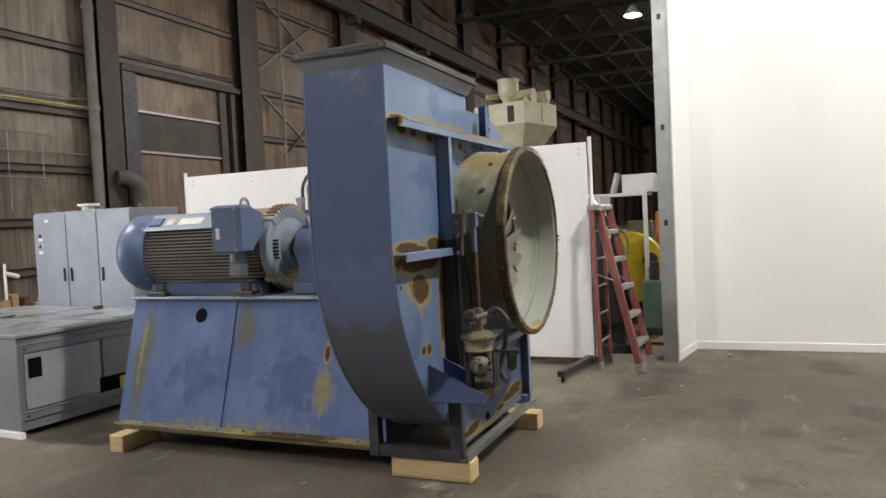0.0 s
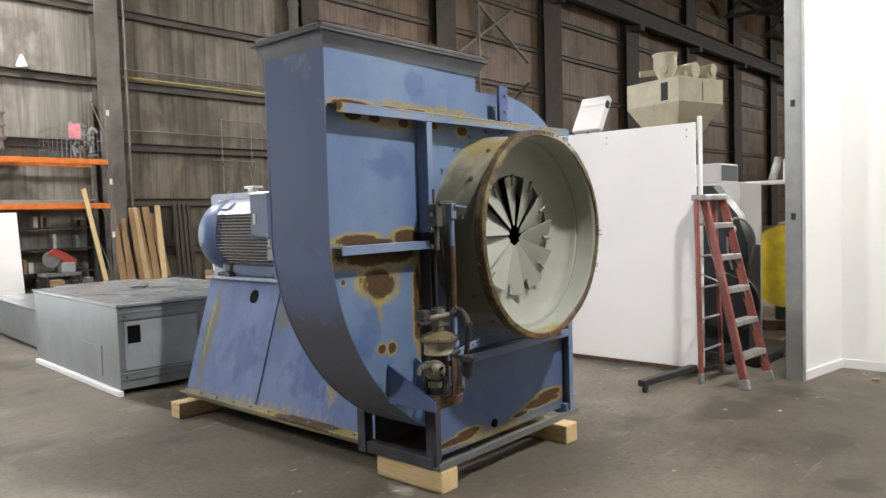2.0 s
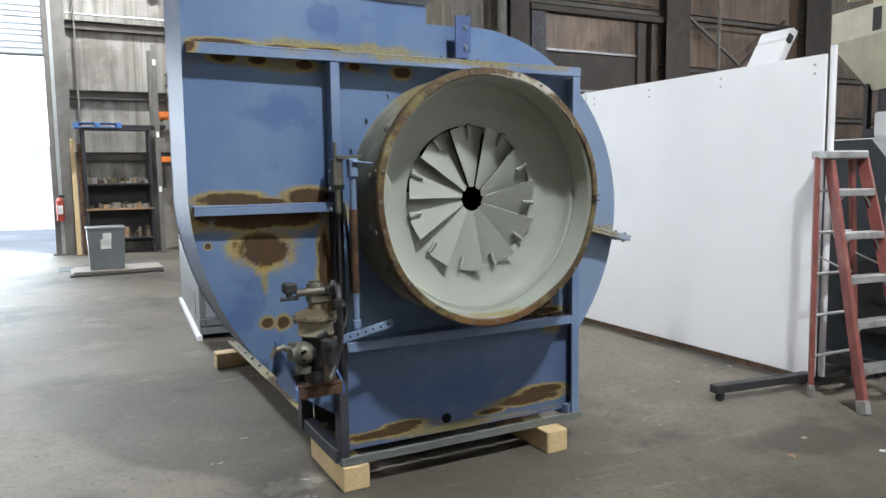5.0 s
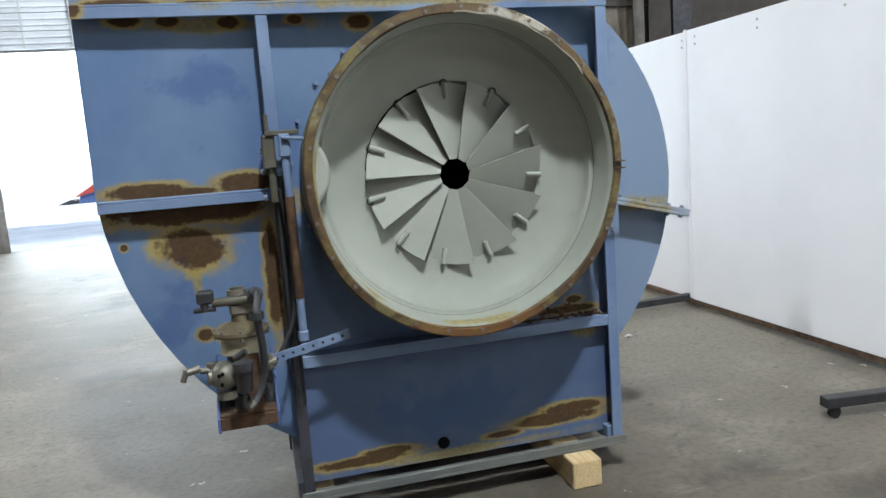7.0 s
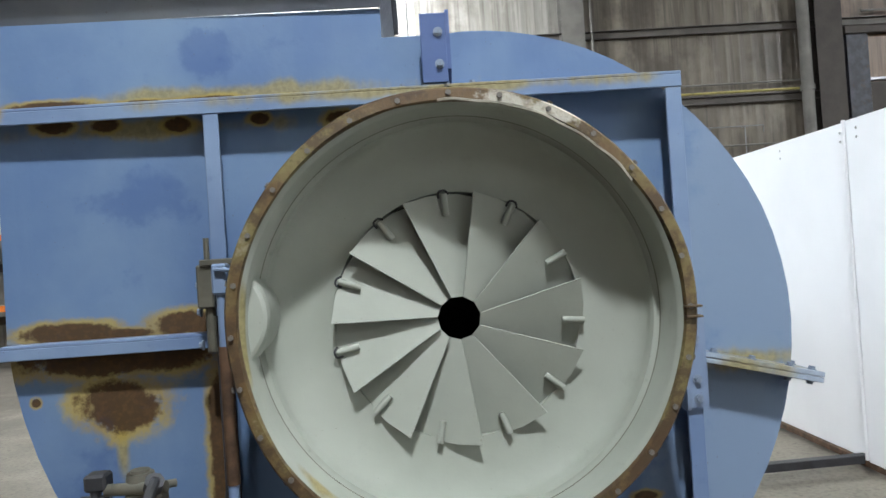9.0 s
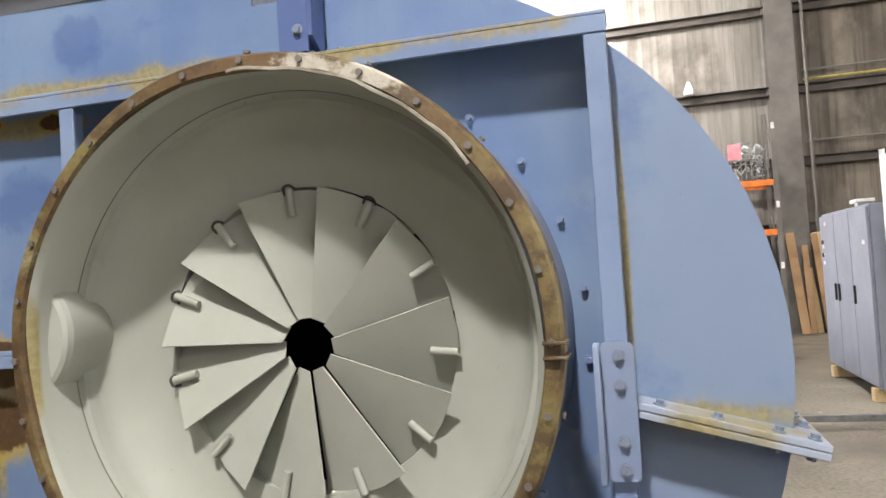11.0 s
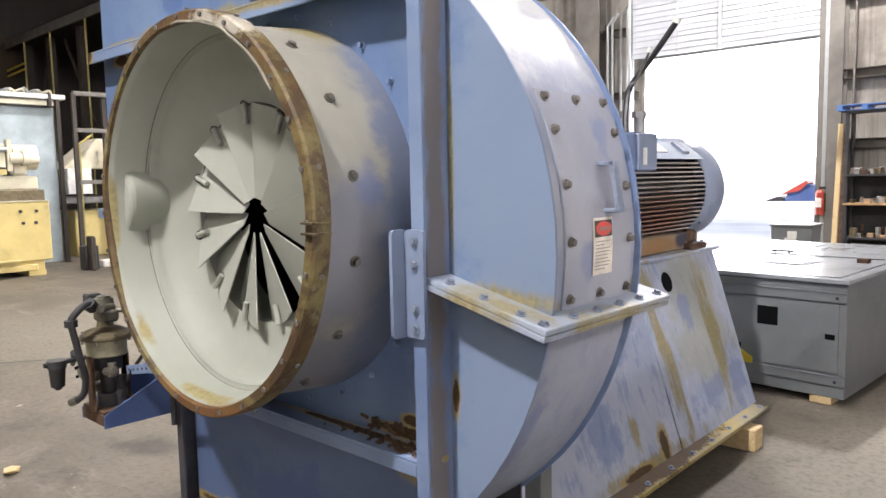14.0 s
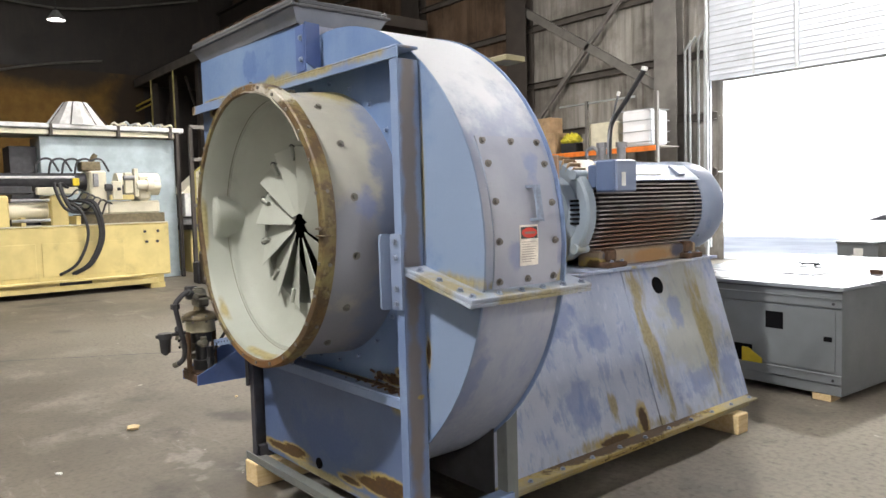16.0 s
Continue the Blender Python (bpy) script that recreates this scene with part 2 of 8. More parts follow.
M_PEDL = paint("dim_side_pedestal_paint", (0.07, 0.115, 0.265), (0.115, 0.165, 0.32), (0.035, 0.07, 0.22), rust=[((-0.46, 1.05, 0.72), (0.2, 0.03, 0.07))],
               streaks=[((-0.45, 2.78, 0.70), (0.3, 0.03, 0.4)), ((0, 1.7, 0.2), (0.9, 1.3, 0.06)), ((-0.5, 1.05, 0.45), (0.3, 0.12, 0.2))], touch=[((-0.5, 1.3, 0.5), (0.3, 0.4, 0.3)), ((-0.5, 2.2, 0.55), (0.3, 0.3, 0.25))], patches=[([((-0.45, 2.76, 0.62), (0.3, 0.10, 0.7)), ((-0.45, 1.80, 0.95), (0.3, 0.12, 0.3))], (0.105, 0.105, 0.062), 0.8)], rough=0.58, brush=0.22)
M_SILL = paint("mossy_sill_paint", (0.19, 0.165, 0.095), (0.31, 0.28, 0.18), (0.09, 0.062, 0.03), rust=[((0.65, 1.6, 0.17), (0.1, 0.9, 0.05)), ((-0.65, 1.2, 0.17), (0.1, 0.5, 0.02))], wear=0.8)
# the patch puts the dim light of the left side into the blue
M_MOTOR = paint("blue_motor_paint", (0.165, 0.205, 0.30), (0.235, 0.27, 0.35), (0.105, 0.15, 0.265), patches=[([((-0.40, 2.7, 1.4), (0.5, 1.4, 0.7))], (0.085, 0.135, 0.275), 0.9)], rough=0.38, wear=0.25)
M_FINS = paint("motor_fin_paint", (0.235, 0.22, 0.22), (0.33, 0.305, 0.285), (0.08, 0.08, 0.09), patches=[([((0.33, 2.3, 1.33), (0.25, 0.50, 0.19)), ((0.33, 1.95, 1.30), (0.25, 0.25, 0.2))], (0.16, 0.088, 0.052), 0.9)], wear=0.6)
M_FOOTRAIL = paint("olive_grey_rail_paint", (0.105, 0.115, 0.115), (0.165, 0.17, 0.15), (0.05, 0.05, 0.045), wear=0.9)
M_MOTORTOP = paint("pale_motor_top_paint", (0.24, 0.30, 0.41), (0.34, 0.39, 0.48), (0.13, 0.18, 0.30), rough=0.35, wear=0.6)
M_SHIELD = paint("grey_blue_shield_paint", (0.215, 0.255, 0.295), (0.29, 0.325, 0.35), (0.16, 0.19, 0.24), streaks=[((0.0, 1.65, 1.2), (0.4, 0.2, 0.2))], wear=0.7)
M_BOX = paint("deep_blue_box_paint", (0.085, 0.118, 0.205), (0.12, 0.155, 0.245), (0.06, 0.085, 0.16), rough=0.4, wear=0.3)
M_SADDLE = paint("orange_rust_paint", (0.21, 0.12, 0.07), (0.27, 0.22, 0.17), (0.10, 0.05, 0.025), wear=0.8)
M_FINRUST = simple("rusty_fin_paint", (0.33, 0.225, 0.125), 0.6, scale=5, vary=0.5, dirty=0.9, dirt=(0.13, 0.055, 0.02))
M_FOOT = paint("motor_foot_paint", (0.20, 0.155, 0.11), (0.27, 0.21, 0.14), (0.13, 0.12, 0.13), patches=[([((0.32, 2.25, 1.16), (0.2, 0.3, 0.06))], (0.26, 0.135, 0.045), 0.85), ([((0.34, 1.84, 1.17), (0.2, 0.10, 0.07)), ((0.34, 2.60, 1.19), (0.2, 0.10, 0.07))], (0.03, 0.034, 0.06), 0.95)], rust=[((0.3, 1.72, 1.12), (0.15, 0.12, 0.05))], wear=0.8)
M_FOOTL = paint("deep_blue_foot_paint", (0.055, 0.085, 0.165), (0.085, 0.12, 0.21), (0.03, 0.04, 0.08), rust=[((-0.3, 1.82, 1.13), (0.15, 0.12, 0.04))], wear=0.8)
M_GREYBLUE = paint("grey_blue_flange", (0.26, 0.31, 0.40), (0.36, 0.41, 0.50), (0.14, 0.18, 0.30), streaks=[((0.95, -0.02, 1.21), (0.34, 0.10, 0.07)), ((1.15, 0.3, 1.17), (0.08, 0.35, 0.05))],
                   rust=[((1.0, -0.01, 1.19), (0.03, 0.03, 0.02))], rough=0.42)
def ring_material():
    """Old olive paint, half gone, over brown rust with pale bare flakes."""
    m = Mat("rusty_ring", (0.15, 0.1, 0.04), 0.62)
    a, d, e, g = m.noise(5, 5, 0.6, seed=2), m.noise(13, 6, 0.65, seed=5), m.noise(8, 6, 0.7, seed=12), m.noise(70, 3, seed=8)
    c = m.mix(m.ramp(a, 0.38, 0.62), (0.165, 0.135, 0.052), (0.105, 0.062, 0.023))
    c = m.mix(m.math("MULTIPLY", m.ramp(d, 0.45, 0.58), 0.85), c, (0.055, 0.032, 0.016))
    c = m.mix(m.math("MULTIPLY", m.ramp(e, 0.60, 0.68), 0.45), c, (0.33, 0.30, 0.22))
    c = m.mix(m.math("MULTIPLY", m.ramp(m.math("ADD", m.blob((0.28, -0.36, 2.02), (0.26, 0.1, 0.12)), m.math("MULTIPLY", m.math("SUBTRACT", e, 0.5), 2.4)), 0.3, 0.6), 0.7), c, (0.50, 0.48, 0.42))
    c = m.mix(m.math("MULTIPLY", m.ramp(g, 0.5, 0.75), 0.4), c, (0.085, 0.05, 0.02))
    c = m.mix(m.math("MULTIPLY", m.ramp(m.math("ADD", m.blob((0.0, -0.36, 0.83), (0.5, 0.1, 0.10)), m.math("SUBTRACT", d, 0.5)), -0.1, 0.4), 0.5), c, (0.22, 0.10, 0.03))
    m.colour(c).rough(m.math("ADD", m.math("MULTIPLY", g, 0.3), 0.45)).bump(m.math("ADD", d, g), 0.35, 0.006)
    return m.m


M_RING = ring_material()
# patches: darker, olive left side, underside and root; shade put into the colour
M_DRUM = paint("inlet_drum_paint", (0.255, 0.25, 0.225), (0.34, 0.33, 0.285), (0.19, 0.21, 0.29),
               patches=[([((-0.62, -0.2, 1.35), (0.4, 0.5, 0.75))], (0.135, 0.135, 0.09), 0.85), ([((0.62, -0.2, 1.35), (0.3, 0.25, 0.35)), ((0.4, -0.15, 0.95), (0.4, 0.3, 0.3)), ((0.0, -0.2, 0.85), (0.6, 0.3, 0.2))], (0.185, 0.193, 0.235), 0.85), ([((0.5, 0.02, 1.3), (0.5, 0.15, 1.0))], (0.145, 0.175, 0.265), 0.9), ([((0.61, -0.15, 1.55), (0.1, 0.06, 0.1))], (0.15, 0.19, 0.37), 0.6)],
               streaks=[((-0.3, -0.2, 2.0), (0.4, 0.3, 0.16)), ((0.3, -0.05, 2.05), (0.4, 0.1, 0.12))], rust=[((-0.3, -0.2, 2.02), (0.05, 0.05, 0.05))])
M_BELL = paint("grey_green_inlet_paint", (0.275, 0.292, 0.255), (0.33, 0.345, 0.305), (0.235, 0.25, 0.215), streaks=[((-0.572, -0.350, 1.40), (0.02, 0.02, 0.50)), ((0.02, -0.34, 0.874), (0.42, 0.035, 0.024)), ((-0.40, -0.34, 1.03), (0.10, 0.03, 0.10))], rough=0.62, wear=0.35)
M_FLARE = paint("grey_blue_collar_paint", (0.15, 0.165, 0.20), (0.22, 0.235, 0.265), (0.06, 0.055, 0.05), wear=0.9)
M_TRIM = paint("grey_duct_flange", (0.075, 0.078, 0.088), (0.12, 0.12, 0.125), (0.03, 0.024, 0.02), rough=0.6, wear=0.9)
M_BOLT = simple("painted_bolt", (0.21, 0.255, 0.34), 0.45, 0.1, dirty=0.4, scale=30)
M_BRASS = simple("dirty_brass", (0.17, 0.14, 0.085), 0.5, 0.5, scale=18, dirty=0.6)
M_CAN = simple("aged_grey_casting", (0.15, 0.143, 0.115), 0.45, 0.3, scale=14, dirty=0.6, dirt=(0.10, 0.075, 0.04))
M_CANCREAM = simple("yellowed_cream_casting", (0.34, 0.31, 0.21), 0.5, scale=16, vary=0.3, dirty=0.6, dirt=(0.12, 0.08, 0.04))
M_GASKET = simple("torn_pale_gasket", (0.30, 0.28, 0.23), 0.8, scale=22, vary=0.4, dirty=0.7, dirt=(0.16, 0.10, 0.05))
M_STEEL = simple("worn_steel", (0.30, 0.30, 0.31), 0.42, 0.7, scale=10, dirty=0.5)
M_DARK = simple("dark_steel", (0.045, 0.045, 0.05), 0.55, 0.3, scale=10)
M_DARKBOLT = simple("brown_bolt", (0.17, 0.155, 0.14), 0.6, 0.2, scale=40)
M_DRUMBOLT = simple("grey_washer_bolt", (0.14, 0.132, 0.115), 0.5, 0.2, scale=30, dirty=0.6)
M_SPLICE = paint("pale_blue_splice_paint", (0.165, 0.215, 0.33), (0.225, 0.275, 0.38), (0.09, 0.12, 0.22), wear=0.8)
M_BRACKET = paint("deep_blue_bracket_paint", (0.05, 0.085, 0.22), (0.09, 0.13, 0.27), (0.03, 0.05, 0.12), wear=0.8)
M_RUST = simple("rust_steel", (0.10, 0.055, 0.03), 0.8, 0.1, scale=16, vary=0.5)
M_BLACK = simple("black_rubber", (0.018, 0.018, 0.02), 0.6, scale=12)
# near-black and matt: the dark inside openings is put into the colour
M_HOLE = simple("painted_hollow", (0.006, 0.006, 0.007), 0.9, vary=0.1, dirty=0.0)
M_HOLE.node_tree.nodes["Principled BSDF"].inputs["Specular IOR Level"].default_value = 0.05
M_CAB = simple("blue_grey_cabinet_paint", (0.25, 0.275, 0.34), 0.4, scale=3, dirty=0.2, vary=0.12, bump=0.03)
M_GALV = simple("galvanised", (0.46, 0.48, 0.49), 0.42, 0.6, scale=5, vary=0.12, dirty=0.15)
M_GREY = simple("grey_cabinet_paint", (0.175, 0.19, 0.20), 0.38, scale=3, dirty=0.2, vary=0.12, bump=0.03)
M_GREY2 = simple("grey_cabinet_lid", (0.30, 0.325, 0.35), 0.22, scale=2.5, dirty=0.3, vary=0.15, bump=0.03)
M_WHITE = simple("white_panel", (0.85, 0.85, 0.87), 0.45, scale=1.2, dirty=0.05, vary=0.04, bump=0.02)
M_WALLWHITE = simple("white_wall_board", (0.87, 0.88, 0.88), 0.5, scale=0.8, dirty=0.04, vary=0.03, bump=0.03)
M_CREAM = simple("cream_machine_paint", (0.64, 0.60, 0.46), 0.42, scale=4, dirty=0.3, vary=0.12)
M_YCREAM = simple("yellow_cream_paint", (0.63, 0.515, 0.215), 0.42, scale=3, dirty=0.3, vary=0.12)
M_YELLOW = simple("yellow_paint", (0.72, 0.55, 0.03), 0.4, scale=5, dirty=0.15)
M_GASPIPE = simple("dull_yellow_pipe", (0.40, 0.34, 0.10), 0.5, scale=5, dirty=0.6)
M_ORANGE = simple("orange_rack_paint", (0.75, 0.20, 0.03), 0.45, scale=5, dirty=0.2)
M_GREEN = simple("dark_slate_paint", (0.028, 0.036, 0.042), 0.35, scale=4, dirty=0.4)
M_MINT = simple("green_machine_paint", (0.16, 0.26, 0.20), 0.5, scale=4, dirty=0.4)
M_TEAL = simple("blue_green_board", (0.38, 0.45, 0.48), 0.4, scale=2, dirty=0.15)
M_RED = simple("red_fibreglass", (0.27, 0.085, 0.072), 0.55, scale=8, dirty=0.6, dirt=(0.32, 0.20, 0.16))
M_ALU = simple("dull_aluminium", (0.45, 0.45, 0.44), 0.45, 0.6, scale=12, dirty=0.4)
M_SIGNRED = simple("sign_red", (0.62, 0.05, 0.03), 0.4, dirty=0.1)
M_SAWRED = simple("worn_red_paint", (0.42, 0.055, 0.035), 0.45, dirty=0.5, scale=9)
M_PRINT = simple("faded_print", (0.36, 0.31, 0.27), 0.6)
M_SIGN = simple("sign_cream", (0.78, 0.73, 0.64), 0.5, dirty=0.2, scale=20)
M_INK = simple("sign_ink", (0.05, 0.05, 0.05), 0.6)
M_FADED = simple("faded_red_mark", (0.30, 0.17, 0.14), 0.7, dirty=0.4)
M_PAPER = simple("paper_label", (0.78, 0.78, 0.75), 0.6, dirty=0.05)
M_PINK = simple("pink_paper", (0.75, 0.28, 0.33), 0.6, dirty=0.05)
M_CARD = simple("cardboard", (0.40, 0.27, 0.15), 0.8, scale=5)
M_CRATE = simple("brown_crate", (0.19, 0.155, 0.13), 0.7, scale=5)
M_BLUEPAL = simple("blue_pallet_paint", (0.08, 0.18, 0.45), 0.6, scale=6)
M_SHINY = simple("bright_duct_metal", (0.66, 0.66, 0.65), 0.4, 0.15, scale=5, dirty=0.15)


def wood(name, a, b, scale=7):
    m = Mat(name, a, 0.7)
    g = m.noise(scale, 5, 0.6, stretch=(9, 0.7, 9), seed=1)
    c = m.mix(m.ramp(g, 0.3, 0.7), a, b)
    c = m.mix(m.math("MULTIPLY", m.ramp(m.noise(5, 4, seed=6), 0.55, 0.8), 0.4), c, tuple(v * 0.5 for v in a))
    m.colour(c).bump(g, 0.25, 0.004)
    return m.m


M_WOOD = wood("pine_timber", (0.55, 0.40, 0.20), (0.66, 0.52, 0.30))
M_BOARD = wood("brown_board", (0.30, 0.18, 0.09), (0.42, 0.27, 0.14))
M_PLY = wood("grey_plywood", (0.27, 0.24, 0.21), (0.36, 0.33, 0.29))


def floor_material():
    m = Mat("oil_stained_concrete", (0.2, 0.18, 0.15), 0.55)
    big, mid, fine = m.noise(0.35, 5), m.noise(1.6, 7, 0.62, seed=2), m.noise(28, 4, seed=5)
    c = m.mix(m.ramp(big, 0.35, 0.68), (0.110, 0.096, 0.076), (0.190, 0.166, 0.132))
    c = m.mix(m.math("MULTIPLY", m.ramp(mid, 0.52, 0.72), 0.55), c, (0.26, 0.238, 0.205))
    c = m.mix(m.math("MULTIPLY", m.ramp(m.noise(1.1, 6, 0.65, seed=11), 0.53, 0.70), 0.8), c, (0.052, 0.046, 0.040))
    # oil stains, and a long dark mark in front of the ladder
    dark_marks = m.blobs([((2.05, -3.0, 0), (0.45, 0.2, 1)), ((3.1, -2.4, 0), (0.4, 0.25, 1)), ((-0.9, -0.55, 0), (0.35, 0.25, 1)), ((1.5, -1.6, 0), (0.5, 0.2, 1)), ((2.0, -0.75, 0), (0.8, 0.35, 1)), ((0.51, -2.18, 0), (0.22, 0.16, 1)), ((0.83, -1.89, 0), (0.2, 0.14, 1)), ((1.43, -2.53, 0), (0.3, 0.2, 1)), ((-2.1, 0.3, 0), (0.4, 0.3, 1))])
    c = m.mix(m.math("MULTIPLY", m.ramp(m.math("ADD", dark_marks, m.math("MULTIPLY", m.math("SUBTRACT", mid, 0.5), 3)), 0.0, 0.7), 0.7), c, (0.038, 0.035, 0.032))
    lane = m.math("ADD", m.blobs([((2.0, 2.4, 0), (1.7, 3.2, 1)), ((-5.5, 3.0, 0), (4.0, 4.5, 1)), ((1.6, 7.0, 0), (2.6, 3.5, 1))]), m.math("MULTIPLY", m.math("SUBTRACT", mid, 0.5), 1.2))
    c = m.mix(m.math("MULTIPLY", m.ramp(lane, -0.1, 0.7), 0.6), c, (0.30, 0.272, 0.225))
    oily = m.math("ADD", m.blobs([((1.9, -2.0, 0), (2.3, 1.5, 1)), ((-0.2, -0.1, 0), (1.2, 0.7, 1))]), m.math("MULTIPLY", m.math("SUBTRACT", mid, 0.5), 1.6))
    c = m.mix(m.math("MULTIPLY", m.ramp(oily, -0.2, 0.6), 0.6), c, (0.062, 0.053, 0.042))
    pale = m.blobs([((-1.3, -0.25, 0), (0.4, 0.18, 1)), ((-0.9, 0.05, 0), (0.3, 0.12, 1))])
    c = m.mix(m.math("MULTIPLY", m.ramp(m.math("ADD", pale, m.math("MULTIPLY", m.math("SUBTRACT", m.noise(6, 5, seed=8), 0.5), 4)), 0.3, 0.9), 0.35), c, (0.36, 0.34, 0.30))
    c = m.mix(m.math("MULTIPLY", m.ramp(m.noise(9, 3, seed=14), 0.72, 0.76), 0.8), c, (0.5, 0.47, 0.42))
    c = m.mix(m.math("MULTIPLY", m.ramp(fine, 0.42, 0.68), 0.3), c, (0.058, 0.05, 0.042))
    scuff = m.noise(3.2, 6, 0.7, stretch=(0.35, 1.6, 1), seed=21)
    c = m.mix(m.math("MULTIPLY", m.ramp(scuff, 0.60, 0.74), 0.5), c, (0.30, 0.28, 0.245))
    c = m.mix(m.math("MULTIPLY", m.ramp(m.noise(14, 5, 0.65, seed=23), 0.58, 0.7), 0.5), c, (0.068, 0.06, 0.05))
    m.colour(c)
    m.rough(m.math("ADD", m.math("MULTIPLY", mid, 0.35), 0.44))
    m.b.inputs["Specular IOR Level"].default_value = 0.27
    m.bump(m.math("ADD", fine, mid), 0.15, 0.006)
    return m.m


def sheet_material(name, a, b, soot, streaky=0.75):
    m = Mat(name, a, 0.5, 0.1)
    st = m.noise(2.4, 6, 0.62, stretch=(1.2, 1.2, 0.16), seed=3)
    st2 = m.noise(9, 4, 0.6, stretch=(1.2, 1.2, 0.05), seed=8)
    c = m.mix(m.ramp(st, 0.35, 0.68), a, b)
    c = m.mix(m.math("MULTIPLY", m.ramp(st2, 0.46, 0.66), streaky), c, soot)
    c = m.mix(m.math("MULTIPLY", m.ramp(m.noise(0.7, 6, 0.62, seed=5), 0.46, 0.66), 0.7), c, soot)
    c = m.mix(m.math("MULTIPLY", m.ramp(m.noise(1.1, 5, 0.6, stretch=(1, 1, 0.5), seed=17), 0.56, 0.7), 0.5), c, tuple(min(1, v * 1.45) for v in b))
    m.colour(c)
    m.rough(m.math("ADD", m.math("MULTIPLY", st, 0.3), 0.35))
    m.bump(m.noise(40, 3), 0.1, 0.004)
    return m.m


M_FLOOR = floor_material()
M_SHEET = sheet_material("sooty_grey_sheeting", (0.235, 0.22, 0.195), (0.34, 0.32, 0.29), (0.095, 0.08, 0.065), 0.5)
M_SHEETM = sheet_material("brown_grey_sheeting", (0.118, 0.10, 0.076), (0.18, 0.155, 0.122), (0.046, 0.037, 0.028), 0.55)
M_SHEETB = sheet_material("rusty_brown_sheeting", (0.112, 0.072, 0.046), (0.165, 0.112, 0.076), (0.035, 0.023, 0.016), 0.45)
# near-black west wall: the dark of the far hall is put into the colour
M_DIMWALL = sheet_material("dim_end_sheeting", (0.018, 0.014, 0.011), (0.028, 0.021, 0.017), (0.009, 0.007, 0.006), 0.3)
M_COL = simple("grey_column_paint", (0.16, 0.15, 0.135), 0.6, scale=2, dirty=0.5)
M_COLB = simple("brown_column_paint", (0.046, 0.037, 0.031), 0.7, scale=2, dirty=0.5)
M_GIRT = simple("sooty_girt", (0.09, 0.078, 0.066), 0.6, scale=3, dirty=0.5)
M_ROOF = simple("dark_roof_deck", (0.05, 0.045, 0.04), 0.8, scale=1)
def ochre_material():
    """Ochre wall paint that ragged near-black blobs darken at its top and ends."""
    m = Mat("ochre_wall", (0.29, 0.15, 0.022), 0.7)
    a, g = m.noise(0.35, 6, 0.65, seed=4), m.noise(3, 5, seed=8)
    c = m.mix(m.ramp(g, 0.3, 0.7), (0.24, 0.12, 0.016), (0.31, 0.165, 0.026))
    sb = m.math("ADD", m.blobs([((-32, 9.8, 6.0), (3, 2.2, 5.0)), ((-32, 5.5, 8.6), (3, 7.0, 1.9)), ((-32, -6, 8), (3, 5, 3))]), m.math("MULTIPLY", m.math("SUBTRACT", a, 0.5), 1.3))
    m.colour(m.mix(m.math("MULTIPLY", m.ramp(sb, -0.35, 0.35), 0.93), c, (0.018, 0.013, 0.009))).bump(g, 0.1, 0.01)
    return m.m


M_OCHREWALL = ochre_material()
M_ROLLUP = simple("white_rollup_paint", (0.50, 0.53, 0.58), 0.5, scale=2, dirty=0.25, vary=0.1)
M_YARD = simple("pale_yard", (0.88, 0.88, 0.88), 0.7, scale=0.4, dirty=0.1)


def glow(name, colour, strength):
    m = Mat(name, colour)
    m.put(m.b.inputs["Emission Color"], colour)
    m.b.inputs["Emission Strength"].default_value = strength
    return m.m


M_LAMP = glow("lit_lamp_glass", (1.0, 0.95, 0.86), 30.0)
M_SKYGLOW = glow("white_distance", (1.0, 1.0, 1.0), 2.2)


# ---- mesh tools ----
def smooth(me, deg=32):
    for p in me.polygons:
        p.use_smooth = True
    me.set_sharp_from_angle(angle=radians(deg))


def part(name, bm, material, parent=None, label="", deg=32):
    """Links a bmesh as one mesh object under a thing or a part."""
    bmesh.ops.recalc_face_normals(bm, faces=bm.faces)
    me = bpy.data.meshes.new(name)
    bm.to_mesh(me)
    bm.free()
    smooth(me, deg)
    me.materials.append(material)
    ob = new(name, me)
    if parent:
        ob.parent = parent
    if label:
        ob["label"] = label
    return ob


def again(name, ob, m, parent, label=""):
    """One more piece on the mesh of ob, at the pose m under its parent."""
    o = new(name, ob.data)
    o.parent = parent
    o.matrix_basis = m
    if label:
        o["label"] = label
    return o


def thing(name, m=None, label="", category="", group="", kind=""):
    e = new(name)
    e.empty_display_size = 0.1
    if m is not None:
        e.matrix_basis = m
    return tagged(e, label, category, group, kind)


def whole(name, bm, material, label, category, group="", kind="", m=None):
    o = part(name, bm, material)
    if m is not None:
        o.matrix_basis = m
    return tagged(o, label, category, group, kind)


def bm_new():
    return bmesh.new()


def box(bm, x0, x1, y0, y1, z0, z1, bev=0.0, turn=None):
    """A block, with its edges worn off by bev; turn: a matrix laid on it."""
    m = Matrix.Translation(((x0 + x1) / 2, (y0 + y1) / 2, (z0 + z1) / 2)) @ Matrix.Diagonal((abs(x1 - x0), abs(y1 - y0), abs(z1 - z0), 1))
    vs = bmesh.ops.create_cube(bm, size=1, matrix=(turn @ m) if turn is not None else m)["verts"]
    if bev:
        es = list({e for v in vs for e in v.link_edges})
        bmesh.ops.bevel(bm, geom=es, offset=bev, segments=1, affect="EDGES", clamp_overlap=True)
    return bm


